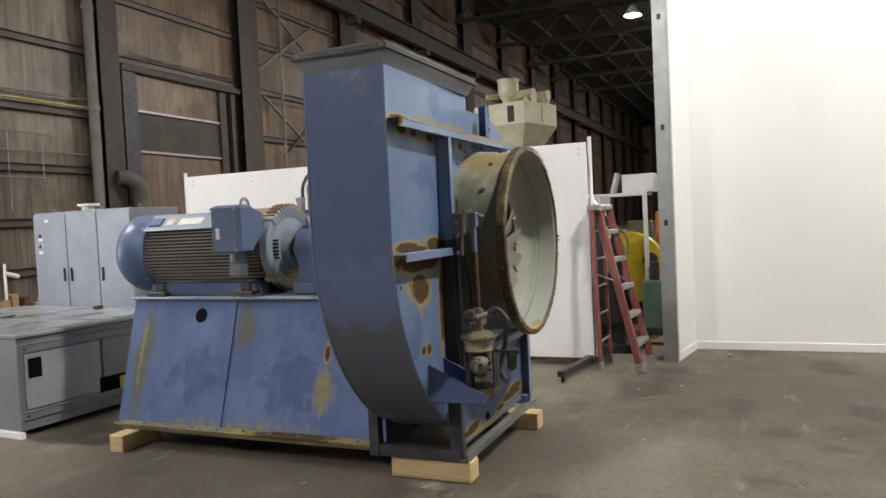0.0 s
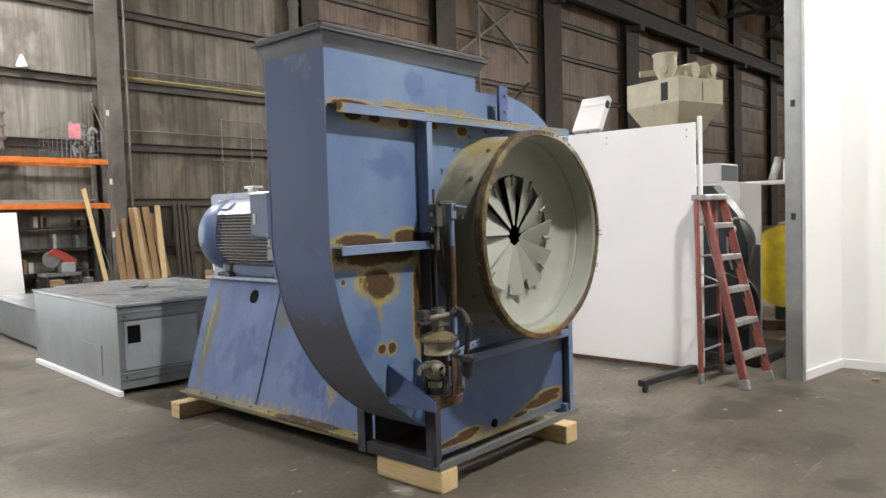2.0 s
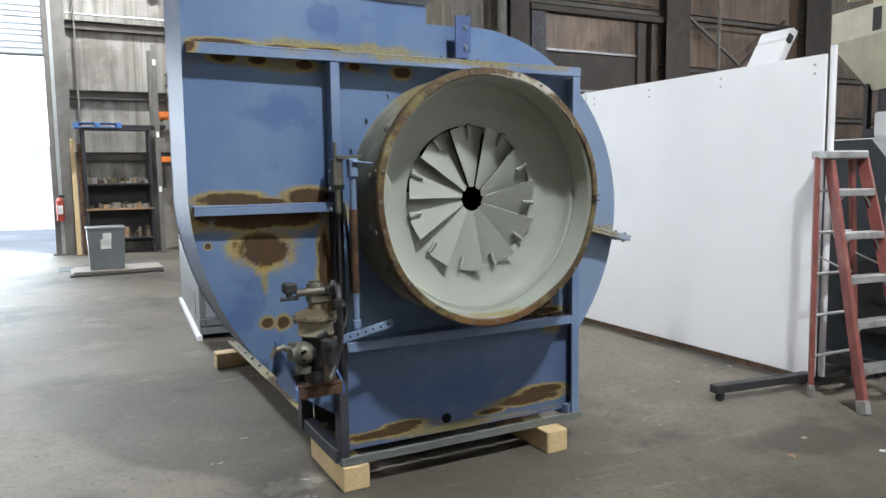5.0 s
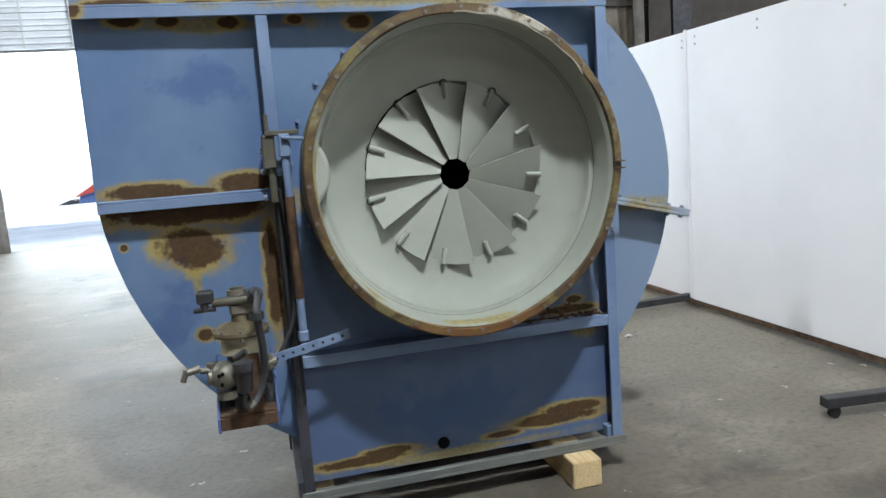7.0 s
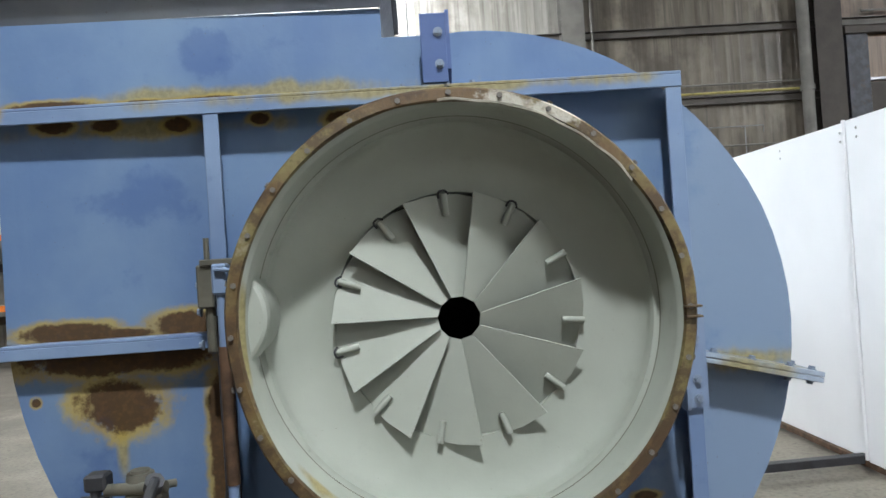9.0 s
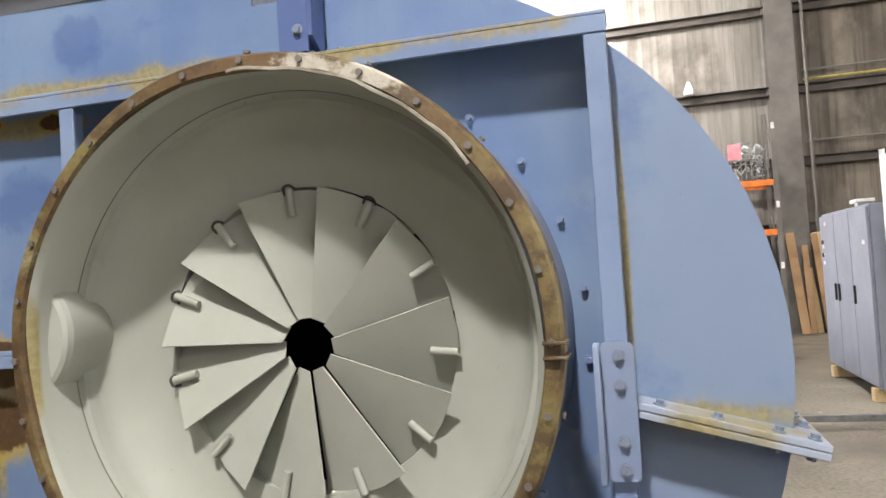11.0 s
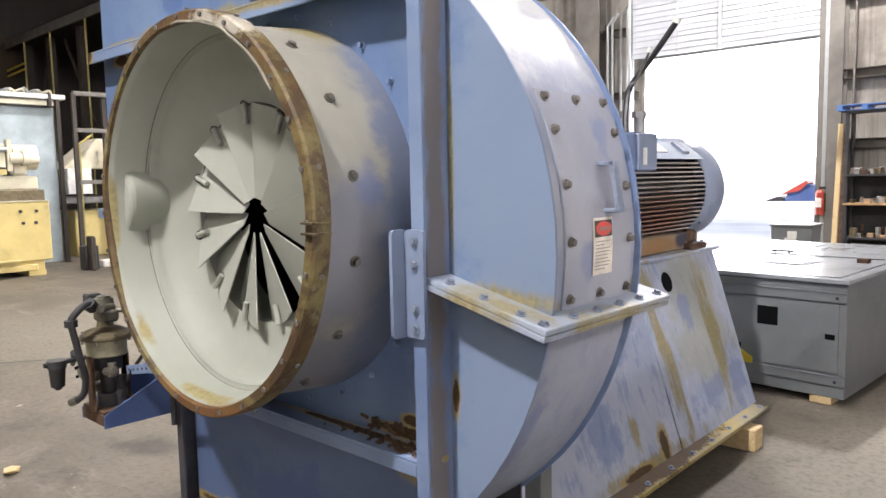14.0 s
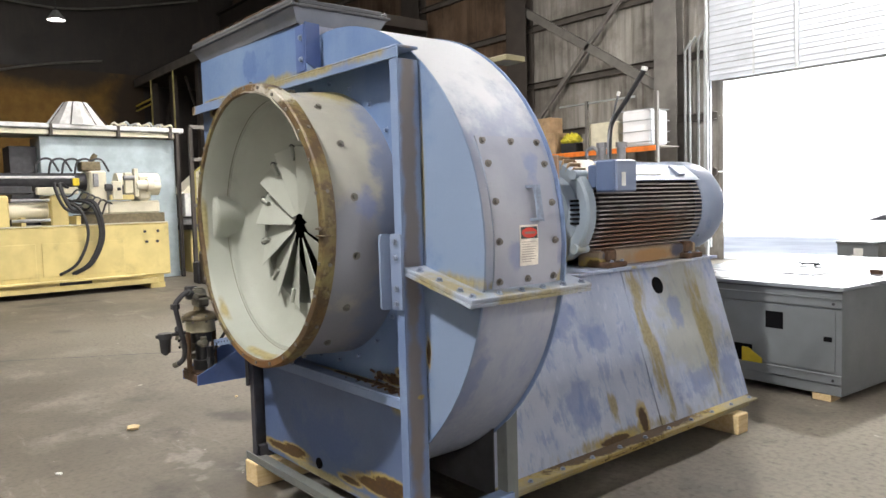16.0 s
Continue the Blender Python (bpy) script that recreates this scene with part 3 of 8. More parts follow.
def cyl(bm, p0, p1, r, seg=16, r2=None, cap=True):
    p0, p1 = Vector(p0), Vector(p1)
    d = p1 - p0
    m = Matrix.Translation((p0 + p1) / 2) @ d.to_track_quat("Z", "Y").to_matrix().to_4x4()
    bmesh.ops.create_cone(bm, cap_ends=cap, segments=seg, radius1=r, radius2=r if r2 is None else r2, depth=d.length, matrix=m)
    return bm


def tube(bm, pts, r, seg=8):
    """A round pipe or hose along points."""
    pts = [Vector(p) for p in pts]
    rings, side = [], None
    for i, p in enumerate(pts):
        d = (pts[min(i + 1, len(pts) - 1)] - pts[max(i - 1, 0)]).normalized()
        if side is None:
            side = d.orthogonal().normalized()
        side = (side - d * side.dot(d)).normalized()
        up = d.cross(side)
        rings.append([bm.verts.new(p + r * (math.cos(a) * side + math.sin(a) * up)) for a in (2 * math.pi * k / seg for k in range(seg))])
    for a, b in zip(rings, rings[1:]):
        for k in range(seg):
            bm.faces.new((a[k], a[(k + 1) % seg], b[(k + 1) % seg], b[k]))
    bm.faces.new(rings[0][::-1])
    bm.faces.new(rings[-1])
    return bm


def curve_pts(ctrl, n=6):
    """A smooth line through control points."""
    ctrl = [Vector(c) for c in ctrl]
    out = []
    for i in range(len(ctrl) - 1):
        a, b, c, d = ctrl[max(i - 1, 0)], ctrl[i], ctrl[i + 1], ctrl[min(i + 2, len(ctrl) - 1)]
        for k in range(n):
            t = k / n
            out.append(0.5 * (2 * b + (c - a) * t + (2 * a - 5 * b + 4 * c - d) * t * t + (3 * b - a - 3 * c + d) * t ** 3))
    return out + [ctrl[-1]]


def lathe(bm, prof, seg=64, centre=(0, 0), a0=0.0, a1=360.0):
    """Turns (radius, y) rows round an axis along y through centre (x, z)."""
    full = abs(a1 - a0) > 359.9
    n = seg if full else seg + 1
    rings = []
    for r, y in prof:
        rings.append([bm.verts.new((centre[0] + r * math.cos(a), y, centre[1] + r * math.sin(a))) for a in (radians(a0 + (a1 - a0) * k / seg) for k in range(n))])
    for a, b in zip(rings, rings[1:]):
        for k in range(seg):
            j = (k + 1) % n
            bm.faces.new((a[k], a[j], b[j], b[k]))
    return bm


def sheet(bm, outer, holes, y0, y1):
    """A plate in the x-z plane with holes, from y0 to y1."""
    edges = []
    for loop in [outer, *holes]:
        vs = [bm.verts.new((x, y0, z)) for x, z in loop]
        edges += [bm.edges.new((vs[i], vs[(i + 1) % len(vs)])) for i in range(len(vs))]
    fs = [g for g in bmesh.ops.triangle_fill(bm, edges=edges, use_beauty=True)["geom"] if isinstance(g, bmesh.types.BMFace)]
    ext = bmesh.ops.extrude_face_region(bm, geom=fs)["geom"]
    bmesh.ops.translate(bm, vec=(0, y1 - y0, 0), verts=[v for v in ext if isinstance(v, bmesh.types.BMVert)])
    return bm


def prism(bm, pts, axis, a, b):
    """A flat polygon thickened along an axis; pts are the two other coordinates in order."""
    def at(p, q):
        return {"x": (q, p[0], p[1]), "y": (p[0], q, p[1]), "z": (p[0], p[1], q)}[axis]
    lo = [bm.verts.new(at(p, a)) for p in pts]
    hi = [bm.verts.new(at(p, b)) for p in pts]
    n = len(pts)
    bm.faces.new(lo)
    bm.faces.new(hi[::-1])
    for i in range(n):
        bm.faces.new((lo[i], hi[i], hi[(i + 1) % n], lo[(i + 1) % n]))
    return bm


def ribbon(bm, pts, y0, y1, th):
    """A strip with thickness that follows (x, z) points."""
    n = len(pts)
    rows = []
    for i, (x, z) in enumerate(pts):
        ax, az = pts[max(i - 1, 0)]
        bx, bz = pts[min(i + 1, n - 1)]
        d = math.hypot(bx - ax, bz - az)
        nx, nz = -(bz - az) / d * th, (bx - ax) / d * th
        rows.append([bm.verts.new(p) for p in ((x, y0, z), (x, y1, z), (x + nx, y1, z + nz), (x + nx, y0, z + nz))])
    for a, b in zip(rows, rows[1:]):
        for k in range(4):
            bm.faces.new((a[k], a[(k + 1) % 4], b[(k + 1) % 4], b[k]))
    bm.faces.new(rows[0])
    bm.faces.new(rows[-1][::-1])
    return bm


def hexbolt(bm, r=0.010, h=0.012, washer=True):
    """A bolt head that sits on z = 0 and points along z."""
    if washer:
        cyl(bm, (0, 0, 0), (0, 0, 0.003), r * 1.5, 12)
    cyl(bm, (0, 0, 0.002), (0, 0, h), r, 6)
    return bm


def aim(p, way):
    """A pose at p whose z axis points along way."""
    return Matrix.Translation(p) @ Vector(way).to_track_quat("Z", "Y").to_matrix().to_4x4()


# ---- the hall ----
WALL_Y, ROOF_Z = 14.0, 14.6
X_WEST, X_EAST, Y_SOUTH = -32.0, 112.0, -16.0
DOOR_X0, DOOR_X1, DOOR_TOP = -5.8, -2.06, 4.1
COLUMNS = [(-17.0, 1.0), (-12.0, 0.8), (-7.05, 0.62), (-1.83, 0.42), (3.72, 0.52), (9.5, 0.62), (15.35, 1.0), (22.0, 1.3), (29.0, 1.3), *[(36.0 + 7.0 * k, 1.3) for k in range(11)]]
GIRTS = (0.9, 2.05, 3.35, 4.78, 6.4, 8.0, 9.4, 12.4)


def ribbed(bm, x0, x1, z0, z1, y, pitch=0.30):
    """Trapezoid-ribbed sheeting that faces -y."""
    prof, x = [], x0
    while x < x1 - 1e-6:
        for dx, d in ((0, 0), (pitch * 0.70, 0), (pitch * 0.78, 0.006), (pitch * 0.92, 0.006)):
            if x + dx < x1:
                prof.append((x + dx, y - d))
        x += pitch
    prof.append((x1, y))
    back = [bm.verts.new((x0, y + 0.06, z0)), bm.verts.new((x1, y + 0.06, z0)), bm.verts.new((x0, y + 0.06, z1)), bm.verts.new((x1, y + 0.06, z1))]
    lo = [bm.verts.new((px, py, z0)) for px, py in prof]
    hi = [bm.verts.new((px, py, z1)) for px, py in prof]
    for i in range(len(prof) - 1):
        bm.faces.new((lo[i], lo[i + 1], hi[i + 1], hi[i]))
    bm.faces.new((back[1], back[0], back[2], back[3]))
    return bm


b = bm_new()
box(b, X_WEST - 0.3, X_EAST + 0.3, Y_SOUTH - 0.3, WALL_Y + 0.3, -0.3, 0.0)
whole("floor", b, M_FLOOR, "oil-stained grey-brown concrete floor with pale scuffs", "floor", kind="structure")
b = bm_new()
box(b, -400, 400, WALL_Y + 0.3, 600, -0.35, -0.02)
whole("ground", b, M_YARD, "pale sunlit yard outside the open door", "ground", kind="structure")

wall_n = thing("wall_north", None, "soot-streaked ribbed metal sheeting of the hall wall", "wall", kind="structure")
rows_z = (0.0, *GIRTS, ROOF_Z)
edges_x = [X_WEST, *[c for c, _ in COLUMNS], X_EAST]
for i in range(len(edges_x) - 1):
    xa, xb = edges_x[i], edges_x[i + 1]
    mat = M_SHEETM if 3.0 < xa and xb < 9.6 else M_SHEET if xb < 9.6 and xa > -13 else M_SHEETB
    for za, zb in zip(rows_z, rows_z[1:]):
        segs = [(xa, xb, za, zb)]
        if xa < DOOR_X0 and xb > DOOR_X0 - 0.01 and za < DOOR_TOP:
            segs = [(xa, DOOR_X0, za, zb)] + ([(DOOR_X0, xb, DOOR_TOP, zb)] if zb > DOOR_TOP else [])
            segs = [s for s in segs if s[1] - s[0] > 0.05 and s[3] - s[2] > 0.05]
        for s in segs:
            if s[0] < DOOR_X1 - 0.3 and s[1] > DOOR_X1 and s[2] < DOOR_TOP and s[0] >= DOOR_X0 - 0.01:
                s = (DOOR_X1, s[1], s[2], s[3])
            part("sheeting", ribbed(bm_new(), s[0] + 0.004, s[1] - 0.004, s[2] + 0.004, s[3] - 0.004, WALL_Y, 1.05 if mat is M_SHEETB else 0.30), mat, wall_n, deg=15)

for name, (xa, xb, ya, yb), mat in (("wall_west", (X_WEST - 0.3, X_WEST, Y_SOUTH, WALL_Y + 0.3), M_DIMWALL), ("wall_east", (X_EAST, X_EAST + 0.3, Y_SOUTH, WALL_Y + 0.3), M_SHEETB), ("wall_south", (X_WEST, X_EAST, Y_SOUTH - 0.3, Y_SOUTH), M_SHEETB)):
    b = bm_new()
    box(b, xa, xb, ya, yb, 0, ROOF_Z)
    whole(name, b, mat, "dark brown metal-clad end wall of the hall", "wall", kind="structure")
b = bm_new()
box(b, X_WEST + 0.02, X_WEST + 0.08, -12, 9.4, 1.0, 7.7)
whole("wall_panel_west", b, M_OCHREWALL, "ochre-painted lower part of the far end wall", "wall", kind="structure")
b = bm_new()
box(b, X_WEST - 0.3, X_EAST + 0.3, Y_SOUTH - 0.3, WALL_Y + 0.3, ROOF_Z, ROOF_Z + 0.3)
for k in range(14):
    y = -15 + k * 2.2
    box(b, X_WEST, X_EAST, y, y + 0.12, ROOF_Z - 0.22, ROOF_Z - 0.004)
for k in range(14):
    x = -29.0 + k * 7.0
    box(b, x - 0.09, x + 0.09, Y_SOUTH, WALL_Y - 0.4, ROOF_Z - 0.45, ROOF_Z - 0.22)
    box(b, x - 0.09, x + 0.09, Y_SOUTH, WALL_Y - 0.4, ROOF_Z - 1.9, ROOF_Z - 1.7)
    for q in range(10):
        y0 = Y_SOUTH + 0.5 + q * 2.9
        for ya, yb in ((y0, y0 + 1.45), (y0 + 2.9, y0 + 1.45)):
            ln = math.hypot(1.45, 1.3)
            m = Matrix.Translation((x, (ya + yb) / 2, ROOF_Z - 1.08)) @ Matrix.Rotation(math.copysign(math.atan2(1.3, 1.45), yb - ya), 4, "X")
            box(b, -0.05, 0.05, -ln / 2, ln / 2, -0.05, 0.05, 0, m)
whole("ceiling", b, M_ROOF, "dark roof deck with purlins and trusses", "ceiling", kind="structure")

# columns, girts, trusses
def column(x, w, mat):
    c = thing("steel_column", pose(x, WALL_Y - 0.36, 0), "tall painted steel wall column with flanges", "column", "wall columns", "structure")
    b = bm_new()
    box(b, -w / 2, w / 2, -0.02, 0.0, 0, ROOF_Z - 0.25, 0.003)
    box(b, -w / 2, w / 2, 0.28, 0.30, 0, ROOF_Z - 0.25, 0.003)
    box(b, -0.02, 0.02, 0, 0.28, 0, ROOF_Z - 0.25)
    part("shaft", b, mat, c)
    b = bm_new()
    box(b, -w / 2 - 0.06, w / 2 + 0.06, -0.06, 0.34, 0.002, 0.03, 0.004)
    part("base_plate", b, mat, c)
    return c


for x, w in COLUMNS:
    column(x, w, M_COL if -8 < x < 9 else M_COLB)
for i in range(len(edges_x) - 1):
    xa, xb = edges_x[i] + 0.02, edges_x[i + 1] - 0.02
    for z in GIRTS:
        spans = [(xa, xb)]
        if z < DOOR_TOP and xa < DOOR_X0 < xb:
            spans = [(xa, DOOR_X0 - 0.1)] if DOOR_X0 - 0.1 > xa + 0.2 else []
        for sa, sb in spans:
            if z < DOOR_TOP and sa < DOOR_X1 and sb > DOOR_X1 - 1 and sa > DOOR_X0 - 2:
                continue
            b = bm_new()
            box(b, sa, sb, WALL_Y - 0.055, WALL_Y - 0.03, z - 0.09, z + 0.09, 0.003)
            box(b, sa, sb, WALL_Y - 0.14, WALL_Y - 0.055, z + 0.078, z + 0.09)
            box(b, sa, sb, WALL_Y - 0.14, WALL_Y - 0.055, z - 0.09, z - 0.078)
            whole("girt", b, M_GIRT, "sooty steel girt across the wall sheeting", "girt", "wall girts", "structure")
# columns and girts of the east end wall
for y in (-12.0, -7.0, -2.0, 3.0, 8.0, 12.5):
    b = bm_new()
    box(b, X_EAST - 0.50, X_EAST - 0.47, y - 0.3, y + 0.3, 0, ROOF_Z - 0.25, 0.003)
    box(b, X_EAST - 0.47, X_EAST - 0.02, y - 0.02, y + 0.02, 0, ROOF_Z - 0.25)
    whole("steel_column", b, M_COLB, "dark brown steel column of the end wall", "column", "end wall columns", "structure")
for z in GIRTS:
    b = bm_new()
    box(b, X_EAST - 0.20, X_EAST - 0.02, Y_SOUTH + 0.1, WALL_Y - 0.5, z - 0.09, z + 0.09, 0.003)
    whole("girt", b, M_GIRT, "sooty steel girt across the end wall", "girt", "end wall girts", "structure")
# yellow pipe on one girt
b = bm_new()
cyl(b, (4.1, WALL_Y - 0.18, 4.93), (9.1, WALL_Y - 0.18, 4.93), 0.028, 10)
whole("wall_pipe", b, M_GASPIPE, "thin yellow gas pipe along the wall girt", "pipe", kind="structure")

# diagonal bracing in two bays
def brace(x0, z0, x1, z1, w=0.10, mat=M_COLB):
    b = bm_new()
    d = Vector((x1 - x0, 0, z1 - z0))
    m = Matrix.Translation(((x0 + x1) / 2, WALL_Y - 0.24, (z0 + z1) / 2)) @ Matrix.Rotation(-math.atan2(z1 - z0, x1 - x0), 4, "Y")
    box(b, -d.length / 2, d.length / 2, -0.05, 0.05, -w / 2, w / 2, 0.006, m)
    whole("diagonal_brace", b, mat, "steel diagonal wall brace between two columns", "brace", "wall braces", "structure")


brace(-11.9, 7.0, -7.2, 4.1, 0.22, M_COL)
brace(-11.7, 3.4, -7.3, 7.6, 0.12, M_COL)
brace(15.85, 7.05, 19.4, 9.25, 0.08, M_COL)
brace(16.4, 9.6, 20.4, 7.4, 0.08, M_COL)
brace(15.85, 6.4, 18.4, 4.9, 0.07, M_COL)
brace(17.2, 4.2, 20.4, 6.6, 0.07)
b = bm_new()
cyl(b, (17.15, WALL_Y - 0.34, 0.0), (17.15, WALL_Y - 0.34, 9.9), 0.05, 10)
whole("wall_pole", b, M_COL, "thin pale upright pipe between the wall braces", "pipe", kind="structure")

# roll-up door over the opening
door = thing("door_1", None, "white ribbed roll-up loading door, rolled most of the way up", "door", kind="structure")
for k in range(9):
    z = DOOR_TOP + k * 0.36
    b = bm_new()
    box(b, DOOR_X0 - 0.12, DOOR_X1 + 0.12, WALL_Y - 0.34, WALL_Y - 0.30, z + 0.006, z + 0.354, 0.006)
    for zz in (0.12, 0.24):
        box(b, DOOR_X0 - 0.12, DOOR_X1 + 0.12, WALL_Y - 0.355, WALL_Y - 0.335, z + zz - 0.022, z + zz + 0.022, 0.008)
    sec = part("door_section", b, M_ROLLUP, door)
    for q in range(1, 4):
        b = bm_new()
        xs = DOOR_X0 + q * (DOOR_X1 - DOOR_X0) / 4
        box(b, xs - 0.025, xs + 0.025, WALL_Y - 0.362, WALL_Y - 0.356, z + 0.01, z + 0.35, 0.002)
        part("stile", b, M_GALV, sec)
for x in (DOOR_X0 - 0.16, DOOR_X0 + 1.87, DOOR_X1 + 0.16):
    b = bm_new()
    box(b, x - 0.035, x + 0.035, WALL_Y - 0.40, WALL_Y - 0.362, DOOR_TOP if abs(x + 3.93) < 1 else 0.01, DOOR_TOP + 3.24, 0.004)
    part("guide_rail", b, M_GALV, door)

# conduits beside the door
for x in (-6.62, -6.5, -6.28, -6.12, -5.98):
    b = bm_new()
    tube(b, [(x, WALL_Y - 0.2, 0.3), (x, WALL_Y - 0.2, 5.0 + 0.6 * (x + 6.5)), (x + 0.15, WALL_Y - 0.2, 5.2 + 0.6 * (x + 6.5))], 0.03)
    whole("conduit", b, M_GALV, "grey electrical conduit on the wall beside the door", "conduit", "wall conduits", "structure")
for x, r in ((-1.45, 0.02), (8.96, 0.13), (4.15, 0.03)):
    b = bm_new()
    cyl(b, (x, WALL_Y - 0.3, 0.0), (x, WALL_Y - 0.3, 9.4), r, 16)
    for z in (2.2, 4.85, 7.4):
        cyl(b, (x, WALL_Y - 0.3, z), (x, WALL_Y - 0.3, z + 0.12), r * 1.25, 16)
    whole("downpipe", b, M_COL, "painted vertical pipe beside a wall column", "pipe", kind="structure")

# boarded-up old doorway in the brown bay
oldd = thing("door_2", None, "boarded-over brown doorway with a track above it", "door", kind="structure")
for xa, xb, za, zb, d in ((9.9, 10.4, 0, 6.15, 0.34), (13.75, 14.05, 1.2, 6.0, 0.34), (14.25, 14.42, 0.0, 6.0, 0.38), (9.85, 14.7, 6.05, 6.22, 0.40), (10.4, 13.75, 3.88, 3.95, 0.30), (10.4, 13.75, 4.99, 5.06, 0.30)):
    b = bm_new()
    box(b, xa, xb, WALL_Y - d, WALL_Y - 0.15, za, zb, 0.008)
    # the one at 9.9 is a dark gap's shade, put into a near-black rail
    part("rail", b, M_POST if xa == 9.9 else M_COLB if d > 0.3 else M_STEEL, oldd)
b = bm_new()
box(b, 10.4, 13.75, WALL_Y - 0.22, WALL_Y - 0.16, 0, 6.05)
part("boarding", b, M_SHEETB, oldd)
part("dark_board", box(bm_new(), 10.44, 13.71, WALL_Y - 0.236, WALL_Y - 0.2235, 3.97, 4.97), M_COLB, oldd, "darker brown board")

# brown duct elbow, cable trays and a crane runway on the wall
b = bm_new()
tube(b, curve_pts([(10.05, WALL_Y - 0.62, 0.0), (10.05, WALL_Y - 0.62, 2.2), (10.0, WALL_Y - 0.62, 2.85), (9.75, WALL_Y - 0.55, 3.12), (9.5, WALL_Y - 0.40, 3.16)], 5), 0.21, 18)
for z in (1.0, 2.1):
    cyl(b, (10.05, WALL_Y - 0.62, z), (10.05, WALL_Y - 0.62, z + 0.08), 0.24, 18)
whole("wall_duct", b, M_GIRT, "brown round duct with an elbow beside the wall column", "duct", kind="structure")
b = bm_new()
box(b, X_WEST + 0.1, X_EAST - 0.2, WALL_Y - 0.95, WALL_Y - 0.55, 10.95, 11.0)
box(b, X_WEST + 0.1, X_EAST - 0.2, WALL_Y - 0.77, WALL_Y - 0.73, 10.25, 10.95)
box(b, X_WEST + 0.1, X_EAST - 0.2, WALL_Y - 0.90, WALL_Y - 0.60, 10.2, 10.25)
box(b, X_WEST + 0.1, X_EAST - 0.2, WALL_Y - 0.79, WALL_Y - 0.71, 11.0, 11.1)
for x, _w in COLUMNS:
    box(b, x - 0.2, x + 0.2, WALL_Y - 0.9, WALL_Y - 0.38, 9.95, 10.195)
whole("crane_runway", b, M_COLB, "dark steel crane runway girder along the hall wall", "crane girder", kind="structure")
for x0, x1, z0, z1 in ((4.1, 9.0, 5.12, 5.12), (10.4, 14.6, 6.62, 6.62), (15.9, 21.2, 6.15, 6.15), (4.1, 9.0, 3.72, 3.72)):
    b = bm_new()
    cyl(b, (x0, WALL_Y - 0.16, z0), (x1, WALL_Y - 0.16, z1), 0.022, 8)
    whole("conduit", b, M_COL, "sooty conduit along a wall girt", "conduit", "wall conduits", "structure")

# high-bay lamps, most of them added out of sight
def high_bay(x, y):
    h = thing("bay_and_fill_lamp", pose(x, y, bay_z(x)), "lit bell-shaped high-bay lamp; most hang out of sight, added for light", "lamp", "hall lamps")
    b = bm_new()
    cyl(b, (0, 0, -0.06), (0, 0, ROOF_Z - bay_z(x)), 0.02, 8)
    part("hanger", b, M_DARK, h)
    b = bm_new()
    cyl(b, (0, 0, -0.34), (0, 0, -0.02), 0.30, 24, 0.10, cap=False)
    cyl(b, (0, 0, -0.021), (0, 0, -0.015), 0.10, 24)
    part("reflector", b, M_ALU, h)
    b = bm_new()
    bmesh.ops.create_uvsphere(b, u_segments=16, v_segments=8, radius=0.13, matrix=Matrix.Translation((0, 0, -0.2)))
    part("bulb", b, M_LAMP, h).visible_shadow = False
    return h


for _x, _y, _w in BAYS_AND_FILLS:
    high_bay(_x, _y)

# ---- white booth wall ----
booth = thing("wall_booth", None, "tall smooth white booth wall with a galvanised end stud", "wall", kind="structure")
b = bm_new()
box(b, 0, 0.845, -0.06, 0.06, 0, 6.2)
part("return_wall", b, M_WALLWHITE, booth).matrix_basis = pose(3.215, -0.90, 0, 0, 0, -9.5)
b = bm_new()
box(b, 0, 0.12, -14.5, 0, 0, 6.2)
part("main_wall", b, M_WALLWHITE, booth).matrix_basis = pose(4.0, -1.03, 0, 0, 0, 0.5)
b = bm_new()
box(b, -0.03, 0.0, -0.075, 0.075, 0, 6.2)
box(b, -0.03, 0.03, -0.078, -0.064, 0, 6.2)
part("end_stud", b, M_GALV, booth).matrix_basis = pose(3.215, -0.90, 0, 0, 0, -9.5)
b = bm_new()
for z in (2.45, 1.45, 3.6):
    box(b, -0.034, -0.028, -0.02, 0.02, z, z + 0.06)
part("stud_hole", b, M_DARK, booth).matrix_basis = pose(3.215, -0.90, 0, 0, 0, -9.5)
b = bm_new()
box(b, -0.018, -0.003, -14.4, -0.02, 0.0, 0.09, 0.004)
part("skirting", b, M_WHITE, booth).matrix_basis = pose(4.0, -1.03, 0, 0, 0, 0.5)
b = bm_new()
box(b, 0.01, 0.80, -0.078, -0.063, 0.0, 0.09, 0.004)
part("skirting", b, M_WHITE, booth).matrix_basis = pose(3.215, -0.90, 0, 0, 0, -9.5)

# bright distance outside the door
b = bm_new()
box(b, -140, 120, 119.9, 120, -1, 60)
whole("backdrop", b, M_SKYGLOW, "blown-out white daylight beyond the yard", "backdrop", kind="structure")


# ---- the centrifugal fan ----
CX, CZ = 0.022, 1.458
DEPTH = 0.48
fan = thing("centrifugal_fan", None, "large weathered blue blower with motor and pedestal on timber blocks", "industrial fan")


def scroll_r(phi):
    """Radius of the spiral casing, phi clockwise from the top in degrees."""
    return float(np.interp(phi, (0, 21, 53, 76, 92, 112, 140, 180, 215, 245, 270), (0.895, 0.934, 1.005, 1.060, 1.090, 1.118, 1.165, 1.243, 1.312, 1.362, 1.402)))


def scroll_at(phi, out=0.0):
    a, r = radians(90 - phi), scroll_r(phi) + out
    return CX + r * math.cos(a), CZ + r * math.sin(a)


DUCT_L, DUCT_R, DUCT_T = -1.38, -0.157, 2.45
